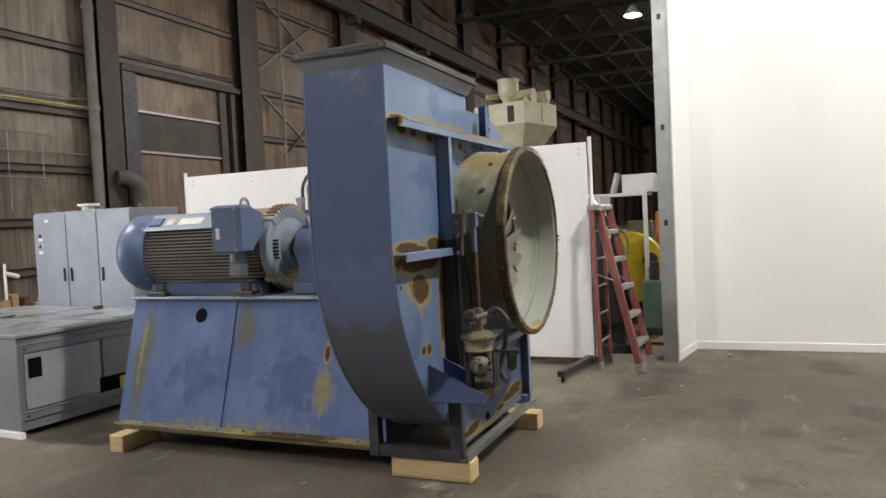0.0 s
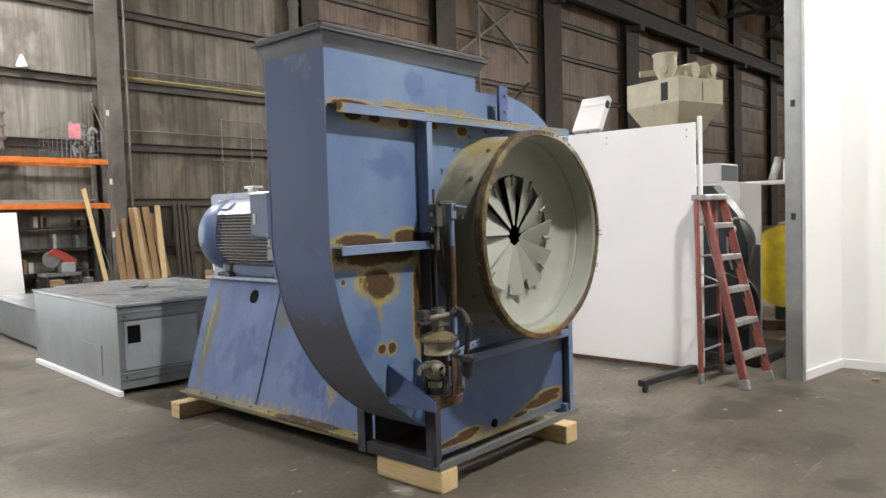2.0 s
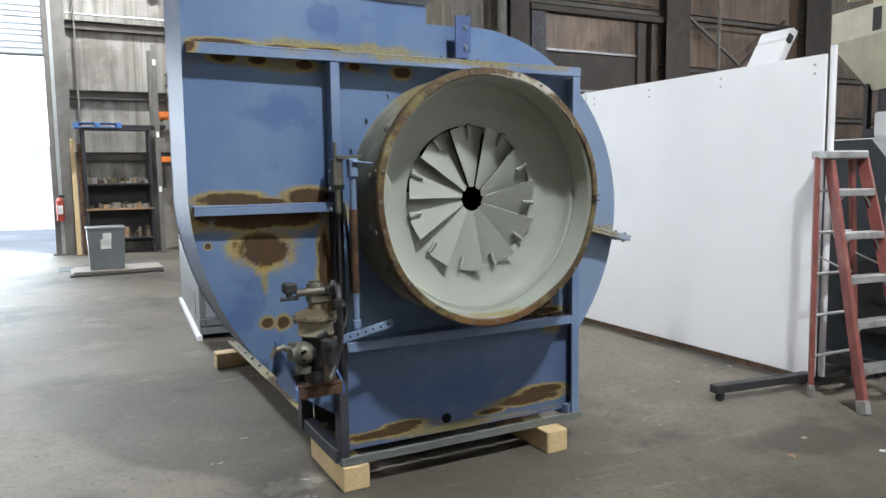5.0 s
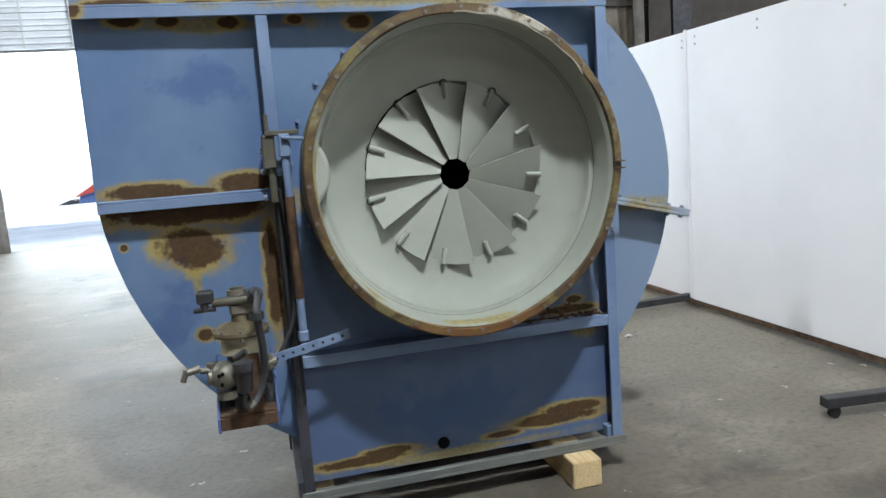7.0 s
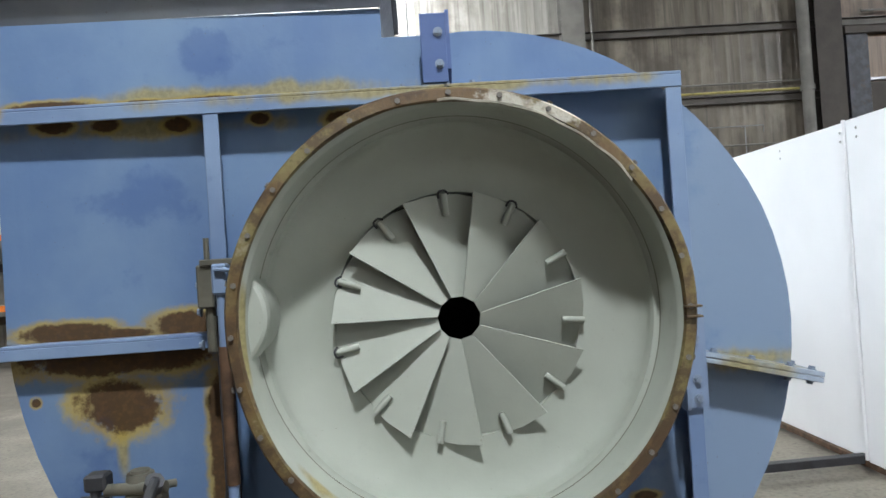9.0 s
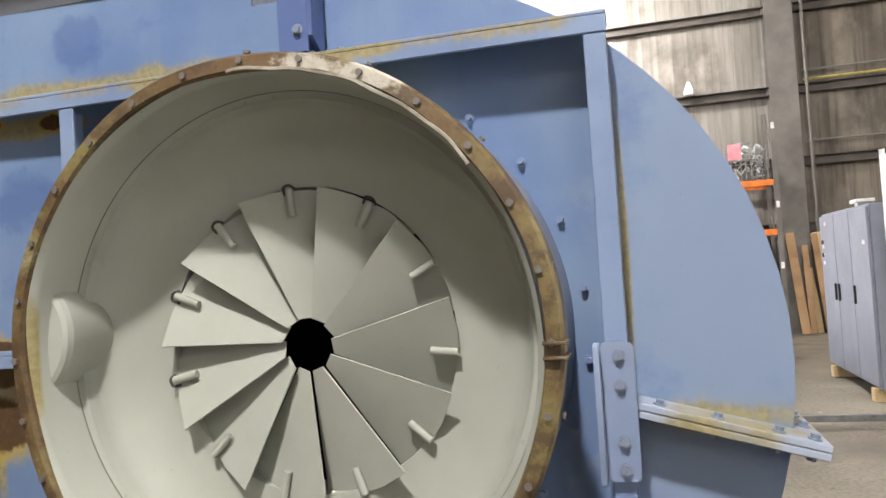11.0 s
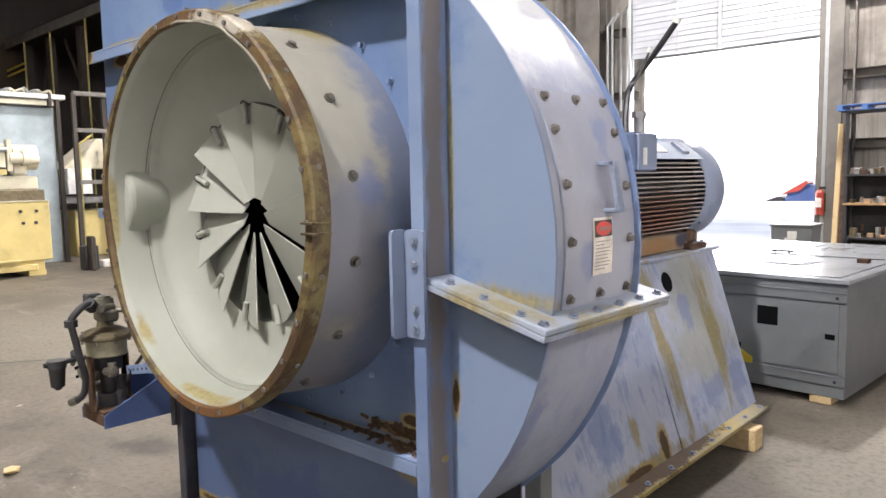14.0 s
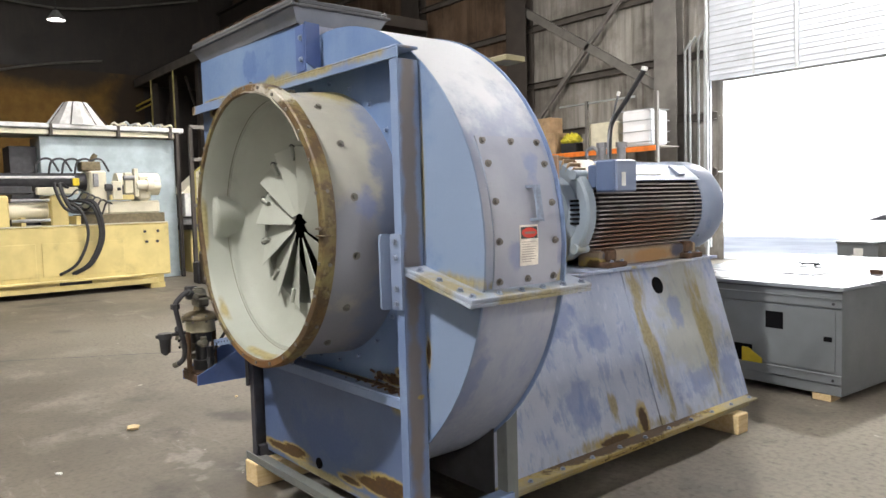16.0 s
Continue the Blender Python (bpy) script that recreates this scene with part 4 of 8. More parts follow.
spiral = [scroll_at(p) for p in range(270, -1, -5)]


def circle(r, n=64, c=(CX, CZ)):
    return [(c[0] + r * math.cos(2 * math.pi * k / n), c[1] + r * math.sin(2 * math.pi * k / n)) for k in range(n)]


def lip(phi):
    """How far the side plates stand past the wrapper."""
    return float(np.interp(phi, (0, 40, 75, 105, 150, 200), (0.003, 0.006, 0.016, 0.020, 0.012, 0.003)))


def set_back(bm):
    """The front edge of the casing runs a little askew to the frame."""
    for v in bm.verts:
        if v.co.y < 0.1:
            v.co.y += 0.020 + 0.017 * v.co.x
    return bm


rim = [scroll_at(p, lip(p)) for p in range(270, -1, -5)]
plate_outline = [(DUCT_R, DUCT_T), (DUCT_L, DUCT_T), *rim, (DUCT_R, 2.355)]
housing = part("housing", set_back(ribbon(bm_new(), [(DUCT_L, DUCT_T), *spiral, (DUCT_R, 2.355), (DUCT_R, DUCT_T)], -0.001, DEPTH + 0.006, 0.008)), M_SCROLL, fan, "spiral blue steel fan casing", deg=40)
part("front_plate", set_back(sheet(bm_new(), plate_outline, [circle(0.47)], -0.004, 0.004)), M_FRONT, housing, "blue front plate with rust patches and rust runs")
part("back_plate", sheet(bm_new(), plate_outline, [circle(0.15, 24)], DEPTH + 0.008, DEPTH + 0.016), M_FRAME, housing)

# outlet flare and flange
b = bm_new()
lo = [(DUCT_L, 0.0), (DUCT_R, 0.0), (DUCT_R, DEPTH), (DUCT_L, DEPTH)]
for k in range(4):
    (xa, ya), (xb, yb) = lo[k], lo[(k + 1) % 4]
    ox, oy = ((0, -1), (1, 0), (0, 1), (-1, 0))[k]
    e = 0.036
    def grow(x, y, s):
        return (x + s * (1 if x > -0.7 else -1), y + s * (1 if y > 0.2 else -1))
    q = [(*lo[k], DUCT_T), (*lo[(k + 1) % 4], DUCT_T), (*grow(*lo[(k + 1) % 4], e), DUCT_T + 0.065), (*grow(*lo[k], e), DUCT_T + 0.065)]
    vs = [b.verts.new(p) for p in q] + [b.verts.new((p[0], p[1], p[2] + 0.012)) for p in q]
    for f in ((0, 1, 2, 3), (7, 6, 5, 4), (0, 4, 5, 1), (1, 5, 6, 2), (2, 6, 7, 3), (3, 7, 4, 0)):
        b.faces.new([vs[i] for i in f])
part("outlet_flare", b, M_FLARE, fan, "grey-blue flared outlet collar")
b = bm_new()
e0, e1 = 0.018, 0.055
zt = DUCT_T + 0.072
for xa, xb, ya, yb in ((DUCT_L - e1, DUCT_R + e1, -e1, -e0), (DUCT_L - e1, DUCT_R + e1, DEPTH + e0, DEPTH + e1), (DUCT_L - e1, DUCT_L - e0, -e0, DEPTH + e0), (DUCT_R + e0, DUCT_R + e1, -e0, DEPTH + e0)):
    box(b, xa, xb, ya, yb, zt, zt + 0.014, 0.003)
    box(b, xa + 0.012, xb - 0.012, ya + 0.01, yb - 0.01, zt + 0.014, zt + 0.042, 0.008)
part("outlet_flange", b, M_TRIM, fan, "corroded outlet flange with old gasket")
b = bm_new()
for k in range(44):
    x = DUCT_L - 0.07 + k * 0.031 + random.uniform(-0.02, 0.02)
    box(b, x, x + random.uniform(0.03, 0.07), -e1 + 0.02, -e0 - 0.005, zt + 0.040, zt + 0.044 + random.uniform(0.001, 0.012), 0.002)
tagged(part("old_gasket", b, M_RUST, fan, "ragged old gasket scraps"), kind="stuff")

# front frame of angle steel
def angle_h(name, x0, x1, z, lip=0.045, depth=0.08, label=""):
    b = bm_new()
    box(b, x0, x1, -depth, 0.020 + 0.017 * (x0 if name == "shelf_beam" else x1) - 0.006, z - 0.010, z, 0.002)
    box(b, x0, x1, -depth, -depth + 0.010, z - lip, z - 0.010, 0.002)
    return part(name, b, M_FRAME, fan, label)


angle_h("top_beam", DUCT_L + 0.01, 0.775, 2.172, 0.05, 0.082, "blue angle-steel beam with yellow rust runs")
angle_h("cross_beam", -0.672, 0.722, 0.748, 0.05)
angle_h("shelf_beam", DUCT_L + 0.012, -0.718, 1.452, 0.045, 0.085)
for x0, x1, z1 in ((-0.718, -0.672, 2.120), (0.722, 0.772, 2.120)):
    b = bm_new()
    xs = (x1 - 0.010, x1) if x0 > 0 else (x0, x0 + 0.010)
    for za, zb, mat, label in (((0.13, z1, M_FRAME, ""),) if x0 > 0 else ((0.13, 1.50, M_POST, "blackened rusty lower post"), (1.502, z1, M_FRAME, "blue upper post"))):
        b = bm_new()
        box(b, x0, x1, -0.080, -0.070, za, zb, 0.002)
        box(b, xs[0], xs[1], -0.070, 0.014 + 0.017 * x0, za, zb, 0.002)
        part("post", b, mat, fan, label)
# left rear post and rail: the hollow's shade is put into their near-black
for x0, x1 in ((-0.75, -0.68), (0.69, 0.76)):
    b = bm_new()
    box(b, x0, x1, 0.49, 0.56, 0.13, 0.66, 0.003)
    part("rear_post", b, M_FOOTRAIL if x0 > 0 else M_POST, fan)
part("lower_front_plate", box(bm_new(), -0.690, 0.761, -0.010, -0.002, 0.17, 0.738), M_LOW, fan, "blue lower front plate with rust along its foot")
b = bm_new()
cyl(b, (-0.084, -0.018, 0.245), (-0.084, -0.008, 0.245), 0.027, 20)
part("drain_hole", b, M_HOLE, fan)
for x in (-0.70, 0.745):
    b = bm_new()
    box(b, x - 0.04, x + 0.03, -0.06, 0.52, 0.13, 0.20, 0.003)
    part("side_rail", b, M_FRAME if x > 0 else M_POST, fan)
b = bm_new()
box(b, -0.73, 0.775, -0.115, -0.02, 0.130, 0.142, 0.002)
box(b, -0.73, 0.775, -0.115, -0.104, 0.142, 0.172, 0.002)
part("front_foot_rail", b, M_FOOTRAIL, fan)
# added rear sheet; the shade inside the frame is put into its dark colour
b = bm_new()
box(b, -0.68, 0.69, 0.466, 0.474, 0.17, 0.56)
part("rear_lower_plate", b, M_DARK, fan, "unseen rear sheet, dark for the shade inside the frame")

# rust scale and dirt heaped on the end of the cross beam
random.seed(23)
b = bm_new()
for k in range(46):
    x = 0.71 - abs(random.gauss(0, 0.16))
    y = random.uniform(-0.055, 0.0)
    h = random.uniform(0.002, 0.009) * (1.6 if y > -0.02 else 1)
    m = Matrix.Translation((x, y, 0.7485 + h * 0.4)) @ Matrix.Rotation(random.uniform(0, 3), 4, "Z") @ Matrix.Rotation(random.uniform(-0.3, 0.3), 4, "X")
    w = random.uniform(0.005, 0.016)
    box(b, -w, w, -w * 0.5, w * 0.5, -h * 0.5, h * 0.5, 0, m)
for k in range(12):
    x = random.uniform(0.40, 0.62)
    m = Matrix.Translation((x, 0.006, random.uniform(0.765, 0.80))) @ Matrix.Rotation(random.uniform(-1.2, 1.2), 4, "Y")
    box(b, -random.uniform(0.008, 0.025), random.uniform(0.008, 0.025), -0.003, 0.004, -0.004, 0.005, 0, m)
tagged(part("rust_scale", b, M_RUST, fan, "brown rust scale heaped on the beam"), kind="stuff")

# radial split flange of the casing
TILT_F = Matrix.Translation((CX, 0, CZ)) @ Matrix.Rotation(radians(13.9), 4, "Y")
for z in (-0.009, 0.009):
    b = bm_new()
    box(b, 0.735, 1.182, -0.072, 0.605, z - 0.008, z + 0.008, 0.002, TILT_F)
    part("split_flange", b, M_GREYBLUE, fan, "grey-blue bolted split flange")
bolt0 = part("bolt", hexbolt(bm_new()), M_BOLT, fan)
bolt0.matrix_basis = TILT_F @ aim((0.83, -0.040, 0.017), (0, 0, 1))
for q in ((0.955, -0.042), (1.08, -0.042), (1.152, -0.042), (1.155, 0.09), (1.155, 0.21), (1.155, 0.33), (1.155, 0.45), (1.155, 0.565)):
    again("bolt", bolt0, TILT_F @ aim((*q, 0.017), (0, 0, 1)), fan)
    again("bolt", bolt0, TILT_F @ aim((*q, -0.017), (0, 0, -1)), fan)

# bolted bracket on the post
b = bm_new()
def strap(q0, q1, z0, z1, c=0.014):
    return [(q0, z0 + c), (q0 + c * 0.3, z0 + c * 0.3), (q0 + c, z0), (q1 - c, z0), (q1 - c * 0.3, z0 + c * 0.3), (q1, z0 + c), (q1, z1 - c), (q1 - c * 0.3, z1 - c * 0.3), (q1 - c, z1), (q0 + c, z1), (q0 + c * 0.3, z1 - c * 0.3), (q0, z1 - c)]
prism(b, strap(0.7125, 0.785, 1.118, 1.425), "y", -0.098, -0.086)
prism(b, strap(-0.146, -0.086, 1.118, 1.425), "x", 0.700, 0.712)
part("splice_bracket", b, M_SPLICE, fan, "pale grey-blue splice angle with four bolts")
for z in (1.395, 1.330, 1.205, 1.145):
    again("bolt", bolt0, aim((0.752, -0.099, z), (0, -1, 0)), fan)

# lifting lug and bolted joint above the beam
b = bm_new()
prism(b, [(-0.16, 2.172), (0.0, 2.172), (0.0, 2.40), (-0.075, 2.405), (-0.075, 2.30), (-0.075, 2.22)][1:] , "x", 0.045, 0.057)
part("lug", b, M_BRACKET, fan, "dark blue bolted joint lug")
b = bm_new()
box(b, -0.035, 0.045, -0.080, -0.068, 2.178, 2.395, 0.002)
part("lug", b, M_BRACKET, fan)
for z in (2.235, 2.335):
    again("bolt", bolt0, aim((0.02, -0.081, z), (0, -1, 0)), fan)
for x in (-0.10, -0.03, 0.04, 0.12):
    again("bolt", bolt0, aim((x, -0.05, 2.173), (0, 0, 1)), fan)
b = bm_new()
box(b, 0.68, 0.80, 0.50, 0.62, 2.165, 2.19, 0.003)
part("rear_clip", b, M_SILL, fan)

# access door on the casing
acc = part("access_door", ribbon(bm_new(), [scroll_at(p, 0.001) for p in range(103, 70, -2)], 0.10, 0.455, -0.005), M_DOOR, fan, "grey bolted access door on the casing", deg=40)
part("gasket", ribbon(bm_new(), [scroll_at(p / 10, 0.0005) for p in range(1031, 707, -18)], 0.0985, 0.4565, -0.004), M_GREYBLUE, acc, deg=40)
def on_scroll(phi, y, out=0.008):
    x, z = scroll_at(phi, out)
    return aim((x, y, z), (math.cos(radians(90 - phi)), 0, math.sin(radians(90 - phi))))
door_bolt = part("bolt", hexbolt(bm_new(), 0.010, 0.014), M_DARKBOLT, acc)
door_bolt.matrix_basis = on_scroll(72.3, 0.125, 0.009)
for phi, y in ( (72.3, 0.28), (72.3, 0.43), (77.5, 0.12), (85.5, 0.12), (93.5, 0.12), (101.5, 0.125), (101.5, 0.28), (101.5, 0.43), (77.5, 0.435), (86, 0.435), (94, 0.435)):
    again("bolt", door_bolt, on_scroll(phi, y, 0.009), acc)
b = bm_new()
h0, h1 = on_scroll(82.5, 0.32).translation, on_scroll(89.5, 0.32).translation
for hp in (h0, h1):
    box(b, hp.x - 0.004, hp.x + 0.050, 0.300, 0.328, hp.z - 0.006, hp.z + 0.006, 0.002)
prism(b, [(h0.x + 0.038, h0.z + 0.006), (h0.x + 0.050, h0.z + 0.006), (h1.x + 0.050, h1.z - 0.006), (h1.x + 0.038, h1.z - 0.006)], "y", 0.300, 0.328)
part("handle", b, M_BOLT, acc, "flat blue-grey strap handle")
def sign_plate(p0, p1, y0, y1, out):
    return ribbon(bm_new(), [scroll_at(p, out) for p in (p1, (p0 + p1) / 2, p0)], y0, y1, -0.0015)
part("warning_label", sign_plate(90.5, 98.8, 0.232, 0.335, 0.0102), M_SIGN, acc, "white warning label with a red oval in its dark head")
part("label_head", sign_plate(90.9, 93.3, 0.238, 0.329, 0.0118), M_INK, acc, "dark label head")
b = bm_new()
rim = []
for k in range(20):
    a = 2 * math.pi * k / 20
    x, z = scroll_at(92.1 + 1.05 * math.sin(a), 0.0138)
    rim.append(b.verts.new((x, 0.2835 + 0.043 * math.cos(a), z)))
face = b.faces.new(rim)
bmesh.ops.solidify(b, geom=[face], thickness=0.001)
part("label_oval", b, M_SIGNRED, acc, "red oval")
part("label_band", sign_plate(91.85, 92.35, 0.254, 0.313, 0.0155), M_FADED, acc, "pale worn band")
for k in range(9):
    w = random.uniform(0.045, 0.085)
    part("label_line", sign_plate(93.9 + k * 0.50, 94.02 + k * 0.50, 0.242, 0.242 + w, 0.0116), M_PRINT, acc)

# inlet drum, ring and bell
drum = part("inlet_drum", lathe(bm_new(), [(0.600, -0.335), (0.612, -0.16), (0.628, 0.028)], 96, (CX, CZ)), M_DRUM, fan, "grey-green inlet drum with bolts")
b = bm_new()
lathe(b, [(0.603, -0.366), (0.607, -0.376), (0.634, -0.374), (0.640, -0.366), (0.641, -0.318), (0.634, -0.312), (0.600, -0.318), (0.600, -0.340), (0.603, -0.366)], 128, (CX, CZ))
for v in b.verts:
    a = math.atan2(v.co.z - CZ, v.co.x - CX)
    k = 1 + 0.006 * math.sin(3 * a + 1) + 0.004 * math.sin(7 * a)
    v.co.x, v.co.z = CX + (v.co.x - CX) * k, CZ + (v.co.z - CZ) * k
g = bm_new()
lathe(g, [(0.5965, -0.374), (0.598, -0.3785), (0.6035, -0.3785), (0.605, -0.376)], 40, (CX, CZ), 36, 93)
for v in g.verts:
    a = math.atan2(v.co.z - CZ, v.co.x - CX)
    w = 1 + 0.005 * math.sin(23 * a) * math.sin(7 * a) - 0.003
    v.co.x, v.co.z = CX + (v.co.x - CX) * w, CZ + (v.co.z - CZ) * w
    v.co.y -= 0.004 * abs(math.sin(11 * a))
part("torn_gasket", g, M_GASKET, fan, "torn pale strip of old gasket")
ring = part("inlet_ring", b, M_RING, fan, "rusty flange ring round the inlet")
prof = [(0.604, -0.366), (0.594, -0.354), (0.590, -0.345), (0.584, -0.236), (0.580, -0.231), (0.566, -0.230), (0.5635, -0.222)]
for k in range(13):
    a = radians(90 * k / 12)
    prof.append((0.374 + 0.187 * math.cos(a), -0.218 + 0.096 * math.sin(a)))
prof += [(0.372, -0.09), (0.374, 0.0), (0.40, 0.06)]
part("inlet_bell", lathe(bm_new(), prof, 128, (CX, CZ)), M_BELL, fan, "pale grey-green curved inlet bell", deg=50)
part("bell_seam", lathe(bm_new(), [(0.5838, -0.2372), (0.5822, -0.2342)], 96, (CX, CZ)), M_CAN, fan, "thin dark joint round the bell lip")
b = bm_new()
lathe(b, [(0.06, -0.312), (0.148, -0.312), (0.158, -0.306), (0.163, -0.292), (0.165, -0.22), (0.172, -0.10)], 36, (CX - 0.693, CZ + 0.050), -62, 62)
for v in b.verts:
    d = math.hypot(v.co.x - CX, v.co.z - CZ)
    if d > 0.588:
        v.co.x, v.co.z = CX + (v.co.x - CX) * 0.588 / d, CZ + (v.co.z - CZ) * 0.588 / d
part("bell_boss", b, M_BELL, fan, "rounded boss in the inlet bell", deg=18)
# guide vanes
vanes = 11
v_me = None
for k in range(vanes):
    b = bm_new()
    pts = []
    for r, a, y in ((0.066, -17, -0.118), (0.372, -18, -0.088), (0.377, -6, -0.114), (0.379, 7, -0.143), (0.382, 19.5, -0.172), (0.066, 16, -0.140)):
        pts.append(Vector((r * math.cos(radians(a)), y, r * math.sin(radians(a)))))
    nrm = (pts[1] - pts[0]).cross(pts[5] - pts[0]).normalized() * 0.004
    lo_v, hi_v = [b.verts.new(p) for p in pts], [b.verts.new(p + nrm) for p in pts]
    b.faces.new(lo_v)
    b.faces.new(hi_v[::-1])
    for i in range(6):
        b.faces.new((lo_v[i], hi_v[i], hi_v[(i + 1) % 6], lo_v[(i + 1) % 6]))
    if v_me is None:
        v_me = part("guide_vane", b, M_BELL, fan)
        b = bm_new()
        cyl(b, (0.312, -0.142, 0), (0.378, -0.146, 0), 0.010, 12)
        pin = part("vane_pin", b, M_BELL, v_me)
        b = bm_new()
        tube(b, curve_pts([(0.366, -0.138, 0.016), (0.384, -0.146, 0.014), (0.387, -0.148, -0.004), (0.376, -0.138, -0.014)], 4), 0.0035, 6)
        hook = part("vane_hook", b, M_DARK, v_me)
        vane = v_me
    else:
        b.free()
        vane = again("guide_vane", v_me, Matrix.Identity(4), fan)
        again("vane_pin", pin, Matrix.Identity(4), vane)
        if (k + 3) % vanes in (2, 3, 4, 5, 6):
            again("vane_hook", hook, Matrix.Identity(4), vane)
    vane.matrix_basis = Matrix.Translation((CX + 0.003, 0.004, CZ - 0.009)) @ Matrix.Rotation(radians(-(-4.6 + ((k + 3) % vanes) * 360 / vanes)), 4, "Y")
# wheel in near-black, with an added mantle that stops light between the vanes
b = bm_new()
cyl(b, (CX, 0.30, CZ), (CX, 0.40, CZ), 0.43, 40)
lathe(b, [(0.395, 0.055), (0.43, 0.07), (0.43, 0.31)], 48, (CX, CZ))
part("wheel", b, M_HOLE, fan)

rb0 = part("bolt", hexbolt(bm_new(), 0.008, 0.008, False), M_DARKBOLT, ring)
rb0.matrix_basis = aim((CX + 0.62, -0.375, CZ), (0, -1, 0))
for k in range(1, 28):
    a = 2 * math.pi * k / 28
    again("bolt", rb0, aim((CX + 0.62 * math.cos(a), -0.374, CZ + 0.62 * math.sin(a)), (0, -1, 0)), ring)
    if k % 2:
        again("bolt", rb0, aim((CX + 0.642 * math.cos(a), -0.343, CZ + 0.642 * math.sin(a)), (math.cos(a), 0, math.sin(a))), ring)
drum_bolt = part("bolt", hexbolt(bm_new(), 0.0115, 0.013), M_DRUMBOLT, drum)
drum_bolt.matrix_basis = aim((CX, -0.20, CZ - 0.609), (0, 0, -1))
for k in range(16):
    a = 2 * math.pi * (k + 0.5) / 16
    again("bolt", drum_bolt, aim((CX + 0.609 * math.cos(a), -0.20, CZ + 0.609 * math.sin(a)), (math.cos(a), 0, math.sin(a))), drum)
small0 = part("bolt", hexbolt(bm_new(), 0.008, 0.016), M_FRAME, drum)
small0.matrix_basis = aim((CX + 0.662 * math.cos(0.13), 0.027, CZ + 0.662 * math.sin(0.13)), (0, -1, 0))
for k in range(1, 24):
    a = 2 * math.pi * (k + 0.5) / 24
    again("bolt", small0, aim((CX + 0.662 * math.cos(a), 0.016 + 0.017 * (CX + 0.662 * math.cos(a)), CZ + 0.662 * math.sin(a)), (0, -1, 0)), drum)
sm0 = part("screw", hexbolt(bm_new(), 0.005, 0.003, False), M_BELL, fan)
sm0.matrix_basis = aim((CX, -0.230, CZ + 0.573), (0, -1, 0))
for k in range(1, 12):
    a = 2 * math.pi * (k + 0.25) / 12
    again("screw", sm0, aim((CX + 0.573 * math.cos(a), -0.230, CZ + 0.573 * math.sin(a)), (0, -1, 0)), fan)
b = bm_new()
for dz in (-0.014, 0.014):
    b = bm_new()
    box(b, 0.625, 0.672, -0.388, -0.32, CZ - 0.015 + dz - 0.003, CZ - 0.015 + dz + 0.003, 0.001)
    part("ring_clamp", b, M_RING, ring)

# pedestal
def ped_x(z):
    return 0.62 - (z - 0.18) * 0.337


ped = part("pedestal", prism(bm_new(), [(CX - ped_x(0.18), 0.18), (CX + ped_x(0.18), 0.18), (CX + ped_x(1.09), 1.09), (CX - ped_x(1.09), 1.09)], "y", 2.885, 2.895), M_PED, fan, "sloping blue pedestal with ochre rust runs")
part("end_plate", prism(bm_new(), [(CX - ped_x(0.18), 0.18), (CX + ped_x(0.18), 0.18), (CX + ped_x(1.09), 1.09), (CX - ped_x(1.09), 1.09)], "y", 0.50, 0.51), M_PED, ped)
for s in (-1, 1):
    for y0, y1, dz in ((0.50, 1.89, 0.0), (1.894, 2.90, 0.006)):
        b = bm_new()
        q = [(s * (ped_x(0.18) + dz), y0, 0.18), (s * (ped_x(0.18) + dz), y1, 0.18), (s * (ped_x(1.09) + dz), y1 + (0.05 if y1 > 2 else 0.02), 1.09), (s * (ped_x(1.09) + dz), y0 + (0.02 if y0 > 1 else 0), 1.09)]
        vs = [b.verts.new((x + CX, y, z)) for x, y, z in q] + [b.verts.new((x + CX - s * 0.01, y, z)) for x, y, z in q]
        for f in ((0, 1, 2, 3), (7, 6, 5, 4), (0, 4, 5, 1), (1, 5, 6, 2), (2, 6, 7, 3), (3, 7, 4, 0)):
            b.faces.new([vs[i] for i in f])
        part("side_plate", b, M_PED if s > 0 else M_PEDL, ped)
part("top_plate", box(bm_new(), CX - 0.355, CX + 0.355, 0.50, 2.985, 1.092, 1.112, 0.003), M_PED, ped)
for s in (-1, 1):
    b = bm_new()
    x0, x1 = sorted((CX + s * 0.58, CX + s * 0.715))
    box(b, x0, x1, 0.52, 2.86, 0.162, 0.178, 0.003)
    box(b, x0 + 0.03, x1 - 0.03, 0.52, 2.80, 0.130, 0.162)
    part("sill", b, M_SILL, ped, "mossy rust-stained base sill")
    b = bm_new()
    hp, hn = Vector((CX + s * (ped_x(0.968) + 0.006), 2.24, 0.968)), Vector((s, 0, 0.337)).normalized()
    cyl(b, hp - hn * 0.01, hp + hn * 0.003, 0.056, 28)
    part("side_hole", b, M_HOLE, ped, "round black opening")
    for k in range(10):
        again("bolt", bolt0, aim((CX + s * 0.68, 0.7 + k * 0.235, 0.178), (0, 0, 1)), ped)

# motor
MZ = 1.462
# dark core: the shade between the fins is put into its colour
motor = part("motor", lathe(bm_new(), [(0.0, 1.66), (0.20, 1.66), (0.245, 1.70), (0.250, 1.74), (0.250, 2.88), (0.0, 2.88)], 64, (CX, MZ)), M_DARK, fan, "large blue finned electric motor")
def fin_pair(dz, y0, y1, side, reach=0.316):
    """One level cooling fin whose outer edge follows the round frame."""
    w = math.sqrt(max(reach ** 2 - dz ** 2, 0.01))
    b = bm_new()
    box(b, *sorted((CX + side * 0.16, CX + side * w)), y0, y1, MZ + dz - 0.0045, MZ + dz + 0.0045)
    return b
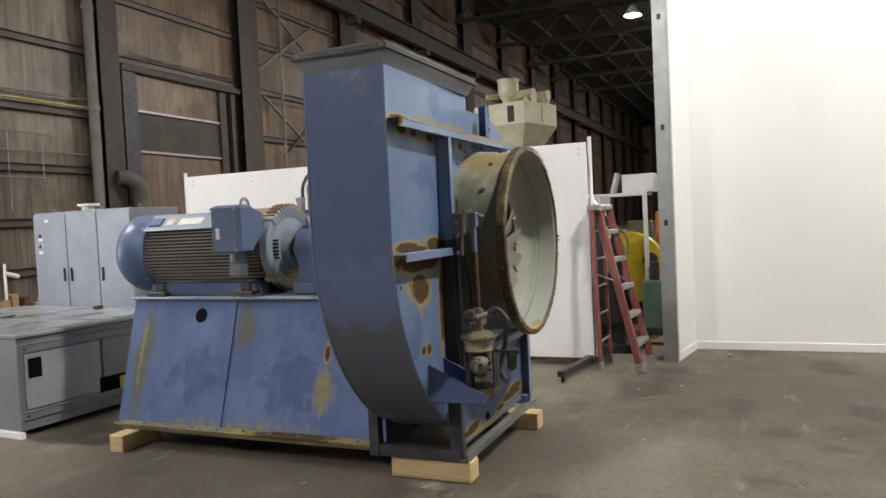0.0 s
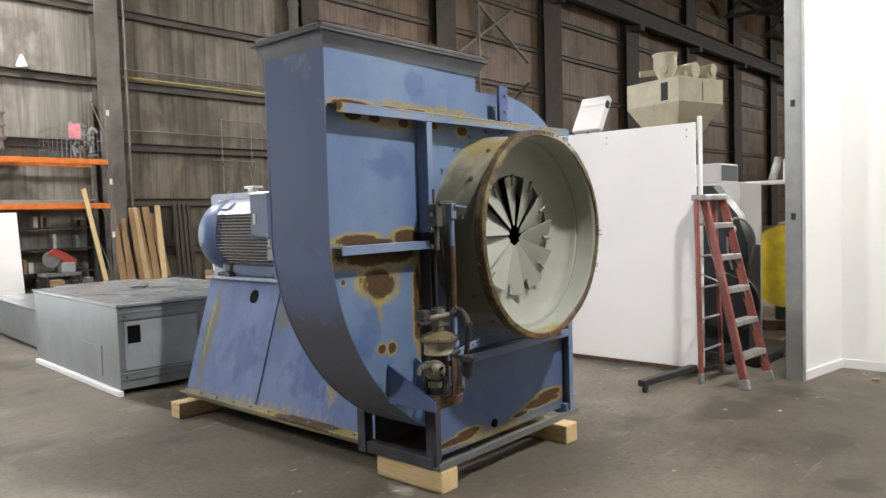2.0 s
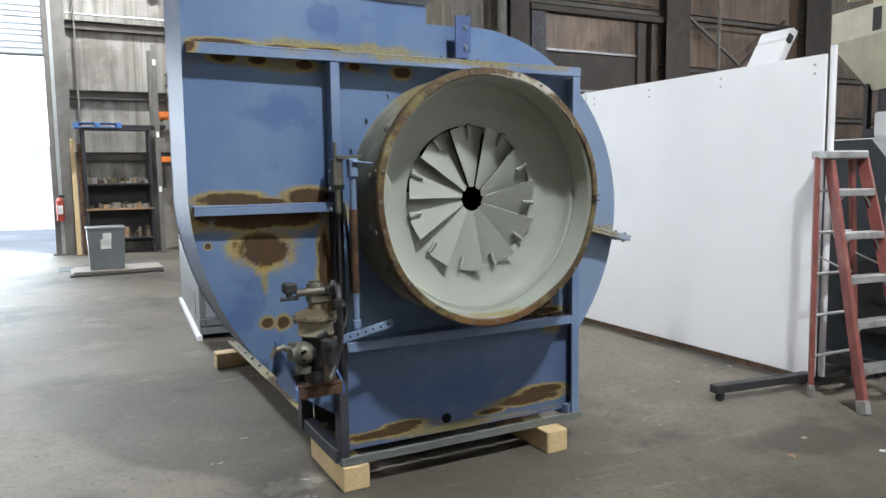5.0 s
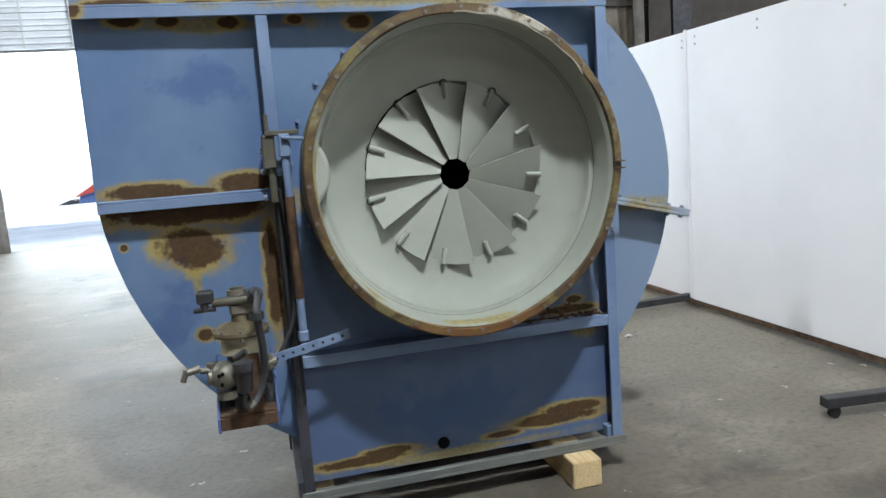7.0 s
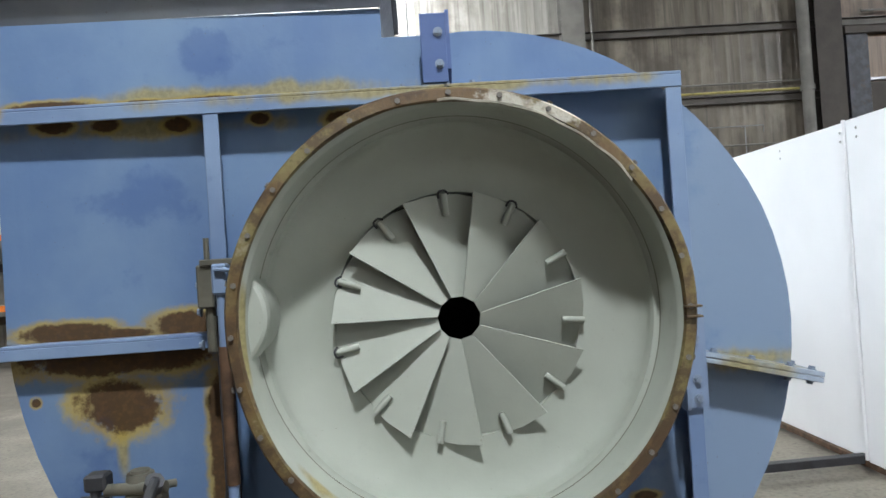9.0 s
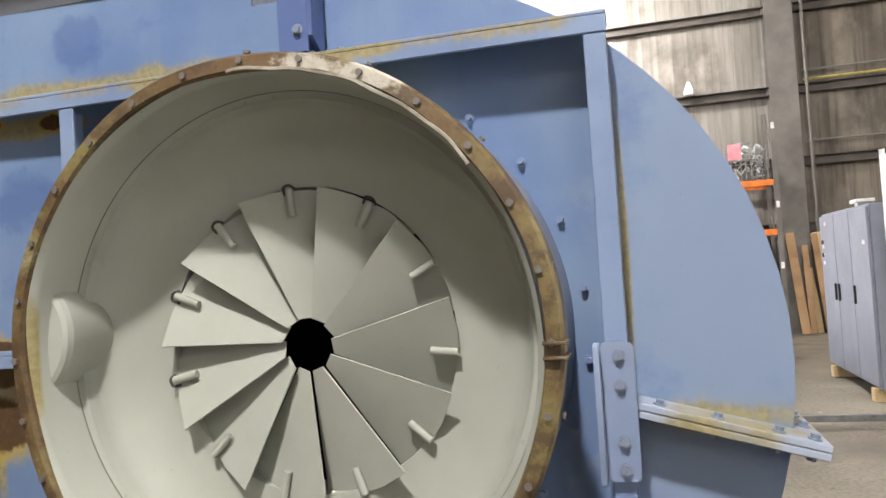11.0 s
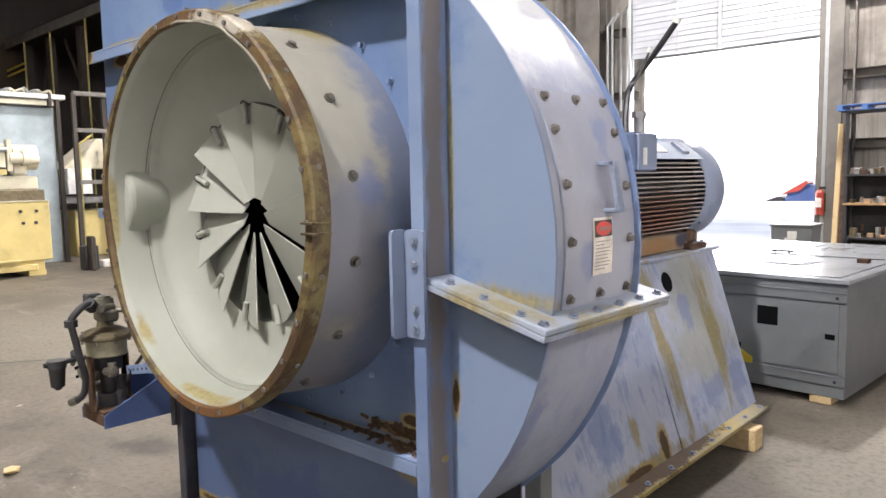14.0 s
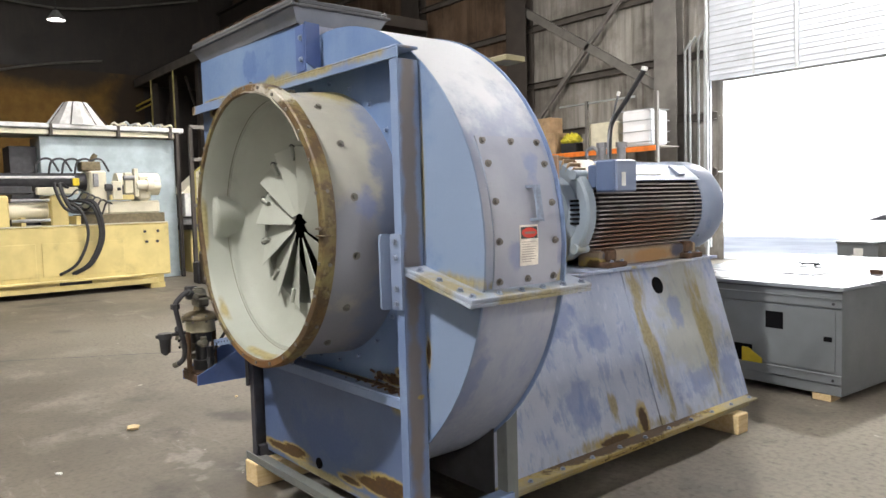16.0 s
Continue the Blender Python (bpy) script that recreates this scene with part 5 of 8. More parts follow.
for k in range(16):
    dz = -0.235 + k * 0.0265
    part("cooling_fin", fin_pair(dz, 1.83, 2.87, -1), M_FINS, motor)
    part("cooling_fin", fin_pair(dz, 1.72, 2.87, 1), M_FINS, motor, "rusty cooling fin" if 2 < k < 12 else "")
for k in range(13):
    part("end_fin", fin_pair(-0.205 + k * 0.0265, 1.69, 1.80, -1, 0.326), M_FINRUST, motor, "rusty end fin")
b = bm_new()
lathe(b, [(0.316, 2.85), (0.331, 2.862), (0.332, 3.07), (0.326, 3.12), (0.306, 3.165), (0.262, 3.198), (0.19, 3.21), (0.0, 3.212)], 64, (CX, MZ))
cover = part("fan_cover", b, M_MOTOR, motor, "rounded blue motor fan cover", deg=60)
for a in (38, 142, 218, 322):
    again("bolt", bolt0, aim((CX + 0.331 * math.cos(radians(a)), 2.885, MZ + 0.331 * math.sin(radians(a))), (math.cos(radians(a)), 0, math.sin(radians(a)))), cover)
b = bm_new()
lathe(b, [(0.10, 1.545), (0.15, 1.55), (0.17, 1.60), (0.24, 1.615), (0.27, 1.60), (0.315, 1.60), (0.330, 1.612), (0.330, 1.672), (0.315, 1.685), (0.27, 1.69)], 64, (CX, MZ))
shield = part("end_shield", b, M_SHIELD, motor, "grey-blue end shield with slots")
for side in (-1, 1):
    for k in range(6):
        b = bm_new()
        box(b, *sorted((CX + side * 0.185, CX + side * 0.255)), 1.598, 1.618, MZ - 0.075 + k * 0.027, MZ - 0.061 + k * 0.027, 0.003)
        part("slot", b, M_HOLE, shield)
for a in (45, 135, 225, 315):
    b = bm_new()
    cyl(b, (CX + 0.315 * math.cos(radians(a)), 1.585, MZ + 0.315 * math.sin(radians(a))), (CX + 0.315 * math.cos(radians(a)), 1.70, MZ + 0.315 * math.sin(radians(a))), 0.030, 12)
    part("shield_boss", b, M_SHIELD, shield)
b = bm_new()
prism(b, [(CX - 0.302, 1.648), (CX - 0.285, 1.665), (CX - 0.178, 1.752), (CX - 0.165, 1.775), (CX + 0.165, 1.775), (CX + 0.178, 1.752), (CX + 0.285, 1.665), (CX + 0.302, 1.648), (CX + 0.20, 1.64), (CX - 0.20, 1.64)], "y", 1.86, 2.85)
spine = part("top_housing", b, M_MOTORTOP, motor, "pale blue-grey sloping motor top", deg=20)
b = bm_new()
prism(b, [(CX - 0.300, 1.645), (CX - 0.180, 1.755), (CX - 0.150, 1.782), (CX + 0.150, 1.782), (CX + 0.180, 1.755), (CX + 0.300, 1.645), (CX + 0.2, 1.63), (CX - 0.2, 1.63)], "y", 1.69, 1.858)
part("rusty_saddle", b, M_SADDLE, motor, "orange-rusted end of the motor top", deg=20)
for k in range(11):
    b = bm_new()
    box(b, 0.285, 0.350, 1.60, 1.705, -0.006, 0.006, 0, Matrix.Translation((CX, 0, MZ)) @ Matrix.Rotation(-radians(50 + 8 * k), 4, "Y"))
    part("end_fin", b, M_FINRUST, motor, "rusty end fin")
slope = math.atan2(0.087, 0.107)
for side, y0, y1, w, mat, name, label in ((-1, 2.28, 2.52, 0.040, M_PAPER, "rating_plate", "white rating plate"), (-1, 2.58, 2.66, 0.034, M_SIGN, "rating_plate", "yellowed small plate"), (-1, 2.70, 2.82, 0.045, M_MOTOR, "hatch", "blue hatch cover"), (1, 2.16, 2.44, 0.040, M_PAPER, "rating_plate", "white rating plate"), (1, 2.62, 2.70, 0.050, M_MOTOR, "hatch", "blue hatch cover")):
    m = Matrix.Translation((CX + side * 0.2335, 0, 1.7108)) @ Matrix.Rotation(side * slope, 4, "Y")
    b = bm_new()
    box(b, -w, w, y0, y1, -0.002, 0.004 if mat is not M_MOTOR else 0.016, 0.0015, m)
    part(name, b, mat, spine, label)
for s in (-1, 1):
    b = bm_new()
    box(b, *sorted((CX + s * 0.10, CX + s * 0.285)), 1.76, 2.82, 1.114, 1.215, 0.010)
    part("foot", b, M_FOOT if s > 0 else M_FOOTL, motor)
    for y0 in (1.76, 2.62):
        b = bm_new()
        box(b, *sorted((CX + s * 0.22, CX + s * 0.345)), y0, y0 + 0.19, 1.114, 1.148, 0.006)
        box(b, *sorted((CX + s * 0.24, CX + s * 0.30)), y0 + 0.04, y0 + 0.15, 1.148, 1.225, 0.014)
        part("foot_lug", b, M_RUST if s > 0 else M_DARK, motor, "rusty bolted foot lug" if s > 0 else "blackened bolted foot lug")
    for y in (1.82, 1.92, 2.68, 2.78):
        again("bolt", bolt0, aim((CX + s * 0.325, y, 1.148), (0, 0, 1)), motor)
b = bm_new()
box(b, -0.57, -0.40, 1.635, 1.885, 1.45, 1.805, 0.02)
prism(b, [(-0.41, 1.47), (-0.41, 1.79), (-0.27, 1.74), (-0.27, 1.60)], "y", 1.655, 1.865)
tb = part("terminal_box", b, M_BOX, motor, "large blue terminal box")
part("box_lid", box(bm_new(), -0.590, -0.571, 1.642, 1.878, 1.46, 1.795, 0.010), M_BOX, tb)
part("box_label", box(bm_new(), -0.593, -0.590, 1.80, 1.835, 1.56, 1.64), M_PAPER, tb)
for y in (1.66, 1.86):
    for z in (1.475, 1.78):
        again("bolt", bolt0, aim((-0.590, y, z), (-1, 0, 0)), tb)
b = bm_new()
cyl(b, (-0.45, 1.76, 1.45), (-0.45, 1.76, 1.40), 0.058, 16)
cyl(b, (-0.45, 1.76, 1.40), (-0.45, 1.76, 1.385), 0.066, 6)
box(b, -0.505, -0.395, 1.71, 1.81, 1.275, 1.385, 0.015)
part("cable_gland", b, M_STEEL, tb)
b = bm_new()
tube(b, curve_pts([(-0.36, 1.95, 1.16), (-0.40, 1.85, 1.135), (-0.41, 1.70, 1.125), (-0.38, 1.62, 1.15), (-0.36, 1.66, 1.20)], 5), 0.007, 6)
part("loose_wire", b, M_DARK, tb)
b = bm_new()
box(b, 0.36, 0.50, 1.65, 1.85, 1.575, 1.765, 0.012)
box(b, 0.28, 0.37, 1.68, 1.82, 1.60, 1.74, 0.008)
tb2 = part("side_box", b, M_BOX, motor, "small blue side terminal box")
part("box_lid", box(bm_new(), 0.501, 0.515, 1.655, 1.845, 1.58, 1.76, 0.006), M_MOTOR, tb2)
part("box_label", box(bm_new(), 0.515, 0.518, 1.70, 1.735, 1.61, 1.69), M_PAPER, tb2)
b = bm_new()
box(b, 0.06, 0.26, 1.44, 1.455, 1.66, 1.80, 0.004)
part("guard_plate", b, M_SADDLE, motor, "rusty guard plate")
b = bm_new()
tube(b, [(CX + 0.05 * math.cos(radians(t)), 2.05, 1.825 + 0.05 * math.sin(radians(t))) for t in range(-60, 241, 25)], 0.012, 8)
part("lifting_eye", b, M_STEEL, motor)
# shaft, bearings and coupling guard
b = bm_new()
cyl(b, (CX, 0.40, CZ), (CX, 1.62, CZ), 0.055, 20)
part("shaft", b, M_STEEL, fan)
for y in (0.70, 1.34):
    b = bm_new()
    cyl(b, (CX, y - 0.13, CZ), (CX, y + 0.13, CZ), 0.175, 32)
    cyl(b, (CX, y - 0.15, CZ), (CX, y + 0.15, CZ), 0.11, 28)
    box(b, CX - 0.26, CX + 0.26, y - 0.10, y + 0.10, 1.114, 1.22, 0.012)
    box(b, CX - 0.17, CX + 0.17, y - 0.11, y + 0.11, 1.20, 1.45, 0.015)
    bb = part("bearing_block", b, M_BOX, fan, "deep blue bearing housing")
    for dx in (-0.22, 0.22):
        again("bolt", bolt0, aim((CX + dx, y, 1.22), (0, 0, 1)), bb)
    b = bm_new()
    box(b, CX - 0.185, CX + 0.185, y - 0.12, y + 0.12, CZ - 0.008, CZ + 0.008, 0.002)
    part("split_line", b, M_BOX, bb)
b = bm_new()
cyl(b, (CX, 0.86, CZ), (CX, 1.18, CZ), 0.185, 32)
box(b, CX - 0.185, CX + 0.185, 0.86, 1.18, 1.114, CZ, 0.006)
part("coupling_guard", b, M_GREY, fan, "grey sheet-metal coupling guard")
for dx in (0.02, 0.12):
    b = bm_new()
    tube(b, curve_pts([(dx - 0.05, 1.30, 1.56), (dx - 0.05, 1.30, 1.78), (dx - 0.02, 1.20, 1.93), (dx + 0.02, 0.95, 1.98), (dx, 0.80, 1.92)], 5), 0.013, 8)
    part("flex_hose", b, M_BLACK, fan)
for x0, y0, x1, y1, z1, r in ((0.40, 1.74, 0.66, 1.72, 2.25, 0.014), (0.42, 1.70, 0.63, 1.52, 2.10, 0.006)):
    b = bm_new()
    tube(b, curve_pts([(x0, y0, 1.765), (x0, y0, 1.86), (x0 + 0.02, y0, 1.98), ((x0 + x1) / 2, (y0 + y1) / 2, 2.10 if r > 0.01 else 2.0), (x1, y1, z1)], 6), r, 10)
    hose = part("cable_whip", b, M_BLACK if r > 0.01 else M_STEEL, fan, "black cable stub standing up from the motor")
    b = bm_new()
    cyl(b, (x1, y1, z1), (x1 + 0.008, y1, z1 + 0.02), r * 1.1 + 0.003, 10)
    part("cable_tip", b, M_PAPER, hose)
for x0, y0 in ((0.36, 1.72), (0.44, 1.80)):
    b = bm_new()
    cyl(b, (x0, y0, 1.765), (x0, y0, 1.84), 0.026, 12)
    cyl(b, (x0, y0, 1.84), (x0, y0, 1.87), 0.034, 6)
    part("conduit_gland", b, M_STEEL, fan)

# pneumatic actuator beside the inlet
gusset = [(-0.008, 0.575), (-0.350, 0.578), (-0.350, 0.630), (-0.008, 0.790)]
act = part("actuator_bracket", prism(bm_new(), gusset, "x", -0.795, -0.785), M_BRACKET, fan, "deep blue gusset bracket with a rusty shelf")
part("gusset", prism(bm_new(), gusset, "x", -1.012, -1.002), M_BRACKET, act)
b = bm_new()
box(b, -1.002, -0.795, -0.348, -0.15, 0.632, 0.644, 0.003)
box(b, -1.002, -0.795, -0.352, -0.340, 0.585, 0.632, 0.003)
part("shelf", b, M_RUST, act, "rusty angle shelf")
AX, AY = -0.893, -0.280
part("yoke_plate", box(bm_new(), AX + 0.005, AX + 0.055, AY - 0.088, AY - 0.076, 0.644, 0.868, 0.003), M_RUST, act, "rusty upright plate")
part("yoke_plate", box(bm_new(), AX - 0.03, AX + 0.03, AY + 0.066, AY + 0.078, 0.644, 0.868, 0.003), M_RUST, act, "rusty upright plate")
b = bm_new()
cyl(b, (AX - 0.005, AY + 0.005, 0.646), (AX - 0.005, AY + 0.005, 0.70), 0.050, 20)
cyl(b, (AX - 0.005, AY + 0.005, 0.70), (AX - 0.005, AY + 0.005, 0.80), 0.036, 20)
cyl(b, (AX - 0.005, AY + 0.005, 0.80), (AX - 0.005, AY + 0.005, 0.862), 0.058, 24)
part("yoke_casting", b, M_DARK, act)
b = bm_new()
bmesh.ops.create_uvsphere(b, u_segments=20, v_segments=12, radius=0.058, matrix=Matrix.Translation((AX - 0.075, AY - 0.035, 0.788)) @ Matrix.Diagonal((1, 1, 0.92, 1)))
cyl(b, (AX - 0.075, AY - 0.035, 0.728), (AX - 0.075, AY - 0.035, 0.700), 0.036, 16)
cyl(b, (AX - 0.135, AY - 0.045, 0.79), (AX - 0.12, AY - 0.042, 0.79), 0.030, 16)
reg = part("regulator_bulb", b, M_CAN, act, "grey round regulator casting")
for dy, dz in ((-0.02, 0.015), (0.012, 0.02), (-0.004, -0.02)):
    b = bm_new()
    cyl(b, (AX - 0.085 + dy * 0.4, AY - 0.096, 0.788 + dz), (AX - 0.085 + dy * 0.4, AY - 0.088, 0.788 + dz), 0.007, 8)
    part("port", b, M_HOLE, reg)
b = bm_new()
lathe(b, [(0.0, 0.860), (0.080, 0.860), (0.084, 0.866), (0.080, 0.874), (0.079, 0.915), (0.083, 0.926), (0.0, 0.928)], 32, (0, 0))
b.transform(Matrix.Translation((AX, AY, 0)) @ Matrix.Rotation(radians(90), 4, "X") @ Matrix.Diagonal((1, 1, -1, 1)))
part("diaphragm_case", b, M_CANCREAM, act, "yellowed cream diaphragm case")
b = bm_new()
lathe(b, [(0.083, 0.926), (0.100, 0.929), (0.103, 0.938), (0.100, 0.948), (0.088, 0.958), (0.060, 0.972), (0.034, 0.980), (0.030, 1.004), (0.0, 1.004)], 32, (0, 0))
b.transform(Matrix.Translation((AX, AY, 0)) @ Matrix.Rotation(radians(90), 4, "X") @ Matrix.Diagonal((1, 1, -1, 1)))
part("case_dome", b, M_BRASS, act, "dirty bronze dome")
for k in range(8):
    a = 2 * math.pi * k / 8
    b = bm_new()
    cyl(b, (AX + 0.094 * math.cos(a), AY + 0.094 * math.sin(a), 0.918), (AX + 0.094 * math.cos(a), AY + 0.094 * math.sin(a), 0.958), 0.007, 6)
    part("bolt", b, M_DARKBOLT, act)
b = bm_new()
box(b, AX - 0.035, AX + 0.065, AY - 0.035, AY + 0.035, 1.002, 1.052, 0.010)
box(b, AX - 0.02, AX + 0.05, AY - 0.03, AY + 0.03, 1.050, 1.076, 0.008)
cyl(b, (AX, AY, 1.07), (AX, AY, 1.098), 0.040, 20, 0.036)
cyl(b, (AX, AY, 1.096), (AX, AY, 1.106), 0.026, 16)
cyl(b, (AX - 0.09, AY - 0.01, 1.058), (AX + 0.085, AY - 0.05, 1.066), 0.017, 12)
cyl(b, (AX + 0.02, AY + 0.02, 1.05), (AX + 0.075, AY + 0.06, 1.045), 0.012, 10)
part("pilot_valve", b, M_CAN, act, "grey pilot valve with pipe stubs")
b = bm_new()
box(b, AX - 0.145, AX - 0.085, AY - 0.03, AY + 0.03, 1.058, 1.105, 0.007)
cyl(b, (AX - 0.12, AY - 0.01, 1.03), (AX - 0.12, AY - 0.01, 1.06), 0.015, 10)
cyl(b, (AX - 0.16, AY - 0.01, 1.036), (AX - 0.08, AY - 0.01, 1.036), 0.010, 10)
part("limit_switch", b, M_DARK, act)
b = bm_new()
tube(b, curve_pts([(AX + 0.04, AY - 0.04, 1.062), (AX + 0.066, AY - 0.075, 1.090), (AX + 0.072, AY - 0.11, 1.085), (AX + 0.064, AY - 0.15, 1.045), (AX + 0.062, AY - 0.156, 1.02)], 5), 0.014, 10)
cyl(b, (AX + 0.062, AY - 0.156, 1.008), (AX + 0.062, AY - 0.156, 1.035), 0.026, 8)
cyl(b, (AX + 0.056, AY - 0.066, 1.070), (AX + 0.070, AY - 0.088, 1.095), 0.026, 8)
part("elbow_fitting", b, M_DARK, act)
b = bm_new()
tube(b, curve_pts([(AX + 0.062, AY - 0.156, 1.012), (AX + 0.068, AY - 0.146, 0.95), (AX + 0.072, AY - 0.135, 0.88), (AX + 0.066, AY - 0.118, 0.80), (AX + 0.045, AY - 0.118, 0.73), (AX + 0.020, AY - 0.140, 0.697)], 6), 0.014, 10)
part("hose", b, M_DARK, act)
b = bm_new()
cyl(b, (AX + 0.020, AY - 0.140, 0.700), (AX - 0.002, AY - 0.155, 0.688), 0.017, 8)
part("hose_end", b, M_CAN, act)
b = bm_new()
cyl(b, (AX - 0.002, AY - 0.085, 0.862), (AX - 0.004, AY - 0.245, 0.858), 0.010, 10)
cyl(b, (AX - 0.002, AY - 0.198, 0.842), (AX - 0.002, AY - 0.198, 0.872), 0.036, 16)
cyl(b, (AX - 0.03, AY - 0.12, 0.868), (AX + 0.01, AY - 0.135, 0.893), 0.013, 10)
filt = part("filter_head", b, M_DARK, act)
b = bm_new()
cyl(b, (AX - 0.002, AY - 0.198, 0.766), (AX - 0.002, AY - 0.198, 0.842), 0.026, 16, 0.031)
cyl(b, (AX - 0.002, AY - 0.198, 0.752), (AX - 0.002, AY - 0.198, 0.768), 0.009, 8, 0.024)
part("filter_bowl", b, M_BLACK, filt, "black air filter bowl")
b = bm_new()
cyl(b, (AX - 0.05, AY - 0.02, 0.81), (AX - 0.16, AY - 0.045, 0.818), 0.012, 10)
cyl(b, (AX - 0.16, AY - 0.045, 0.828), (AX - 0.205, AY - 0.055, 0.822), 0.015, 10)
cyl(b, (AX - 0.205, AY - 0.055, 0.832), (AX - 0.222, AY - 0.058, 0.79), 0.011, 10)
cyl(b, (AX - 0.12, AY - 0.03, 0.80), (AX - 0.12, AY - 0.03, 0.84), 0.020, 8)
part("regulator", b, M_CAN, act, "small grey pressure regulator with a pipe arm")
b = bm_new()
cyl(b, (AX + 0.05, AY - 0.03, 0.80), (AX + 0.115, AY - 0.02, 0.815), 0.016, 10)
cyl(b, (AX + 0.09, AY - 0.02, 0.785), (AX + 0.09, AY - 0.02, 0.84), 0.018, 8)
part("pipe_tee", b, M_CAN, act)
b = bm_new()
tube(b, curve_pts([(AX + 0.03, AY + 0.03, 0.70), (AX + 0.12, AY + 0.05, 0.80), (AX + 0.20, AY + 0.10, 0.95), (AX + 0.215, AY + 0.12, 1.2), (AX + 0.2, AY + 0.14, 1.45)], 6), 0.008, 8)
part("hose", b, M_BLACK, act)
for dx, dy, z0, z1, r in ((0.075, 0.02, 0.645, 0.78, 0.018), (-0.055, 0.045, 0.645, 0.80, 0.022)):
    b = bm_new()
    cyl(b, (AX + dx, AY + dy, z0), (AX + dx, AY + dy, z1), r, 12)
    cyl(b, (AX + dx, AY + dy, z0 + 0.05), (AX + dx, AY + dy, z0 + 0.075), r * 1.3, 6)
    part("fitting", b, M_DARK, act)
# linkage rod
RX, RY = -0.662, -0.195
b = bm_new()
cyl(b, (RX, RY, 0.80), (RX, RY, 1.60), 0.016, 14)
rod = part("linkage_rod", b, M_FRAME, fan, "blue linkage rod with a rusty middle")
b = bm_new()
cyl(b, (RX, RY, 1.02), (RX, RY, 1.42), 0.019, 14)
part("rod_sleeve", b, M_RUST, rod)
b = bm_new()
box(b, RX - 0.02, RX + 0.02, RY - 0.02, RY + 0.02, 0.845, 0.89, 0.006)
part("clevis", b, M_FRAME, rod)
b = bm_new()
box(b, RX - 0.022, RX + 0.022, RY - 0.025, RY + 0.025, 1.57, 1.66, 0.006)
cyl(b, (RX - 0.01, RY - 0.035, 1.645), (RX + 0.085, RY - 0.035, 1.635), 0.007, 8)
part("clevis", b, M_FRAME, rod)
b = bm_new()
m = Matrix.Translation((-0.652, -0.232, 0.828)) @ Matrix.Rotation(radians(-11.5), 4, "Y")
box(b, -0.17, 0.17, -0.004, 0.004, -0.019, 0.019, 0.001, m)
arm = part("slotted_arm", b, M_FRAME, rod, "blue flat arm with a row of holes")
for k in range(8):
    b = bm_new()
    cyl(b, m @ Vector((-0.14 + k * 0.04, -0.0055, 0)), m @ Vector((-0.14 + k * 0.04, 0.0, 0)), 0.006, 10)
    part("arm_hole", b, M_BLACK, arm)
b = bm_new()
box(b, -0.745, -0.695, -0.16, -0.082, 1.53, 1.66, 0.006)
box(b, -0.73, -0.60, -0.17, -0.155, 1.655, 1.675, 0.003)
cyl(b, (-0.72, -0.12, 1.66), (-0.72, -0.12, 1.74), 0.009, 8)
cyl(b, (-0.715, -0.13, 1.40), (-0.715, -0.13, 1.53), 0.015, 10)
part("pivot_bracket", b, M_CAN, fan, "worn dark pivot bracket on the post")
for z in (1.42, 1.52, 1.60):
    again("bolt", bolt0, aim((-0.745, -0.12, z), (-1, 0, 0)), fan)
b = bm_new()
cyl(b, (-0.70, -0.10, 0.55), (-0.70, -0.10, 1.45), 0.012, 8)
part("drain_line", b, M_DARK, fan)

# four timber blocks
def block(x0, x1, y0, y1, label):
    b = bm_new()
    box(b, x0, x1, y0, y1, 0.001, 0.129, 0.006)
    whole("timber_block", b, M_WOOD, label, "timber block", "blocks under the fan")


block(-0.725, -0.585, -0.125, 0.42, "raw pine timber block under the fan frame")
block(0.45, 0.59, -0.215, 0.34, "raw pine timber block under the fan frame")
block(-0.835, -0.45, 2.62, 2.755, "raw pine timber block under the pedestal sill")
block(0.45, 0.775, 2.535, 2.66, "raw pine timber block under the pedestal sill")


# ---- grey electrical cabinets ----
def grey_chest(m, w, l, z0, h, label, panel=True):
    """A long steel control enclosure that lies flat; its near face is at y = 0."""
    c = thing("control_enclosure", m, label, "electrical enclosure", "grey enclosures on the floor")
    b = bm_new()
    box(b, 0.006, w - 0.006, 0.012, l, z0, z0 + h - 0.03, 0.004)
    part("body", b, M_GREY, c)
    for y0, y1 in ((-0.012, l * 0.48), (l * 0.485, l + 0.01)):
        part("lid", box(bm_new(), -0.012, w + 0.012, y0, y1, z0 + h - 0.032, z0 + h, 0.006), M_GREY2, c)
    for z in (z0 + h - 0.12, z0 + 0.12) if panel else ():
        b = bm_new()
        box(b, 0.0, w, -0.006, 0.012, z - 0.035, z + 0.035, 0.003)
        box(b, 0.0, w, -0.016, -0.006, z + 0.025, z + 0.035, 0.002)
        part("rail", b, M_GREY, c)
        for x in (0.06, w - 0.06):
            b = bm_new()
            cyl(b, (x, -0.012, z - 0.005), (x, -0.006, z - 0.005), 0.011, 10)
            part("fastener", b, M_DARK, c)
    if panel:
        part("front_panel", box(bm_new(), 0.06, w * 0.44, -0.002, 0.012, z0 + 0.17, z0 + h - 0.17, 0.002), M_GREY2, c)
        part("front_panel", box(bm_new(), w * 0.46, w - 0.05, -0.001, 0.012, z0 + 0.17, z0 + h - 0.17, 0.002), M_GREY, c)
        part("square_opening", box(bm_new(), 0.085, 0.205, -0.004, 0.003, 0.48, 0.645), M_HOLE, c)
    return c


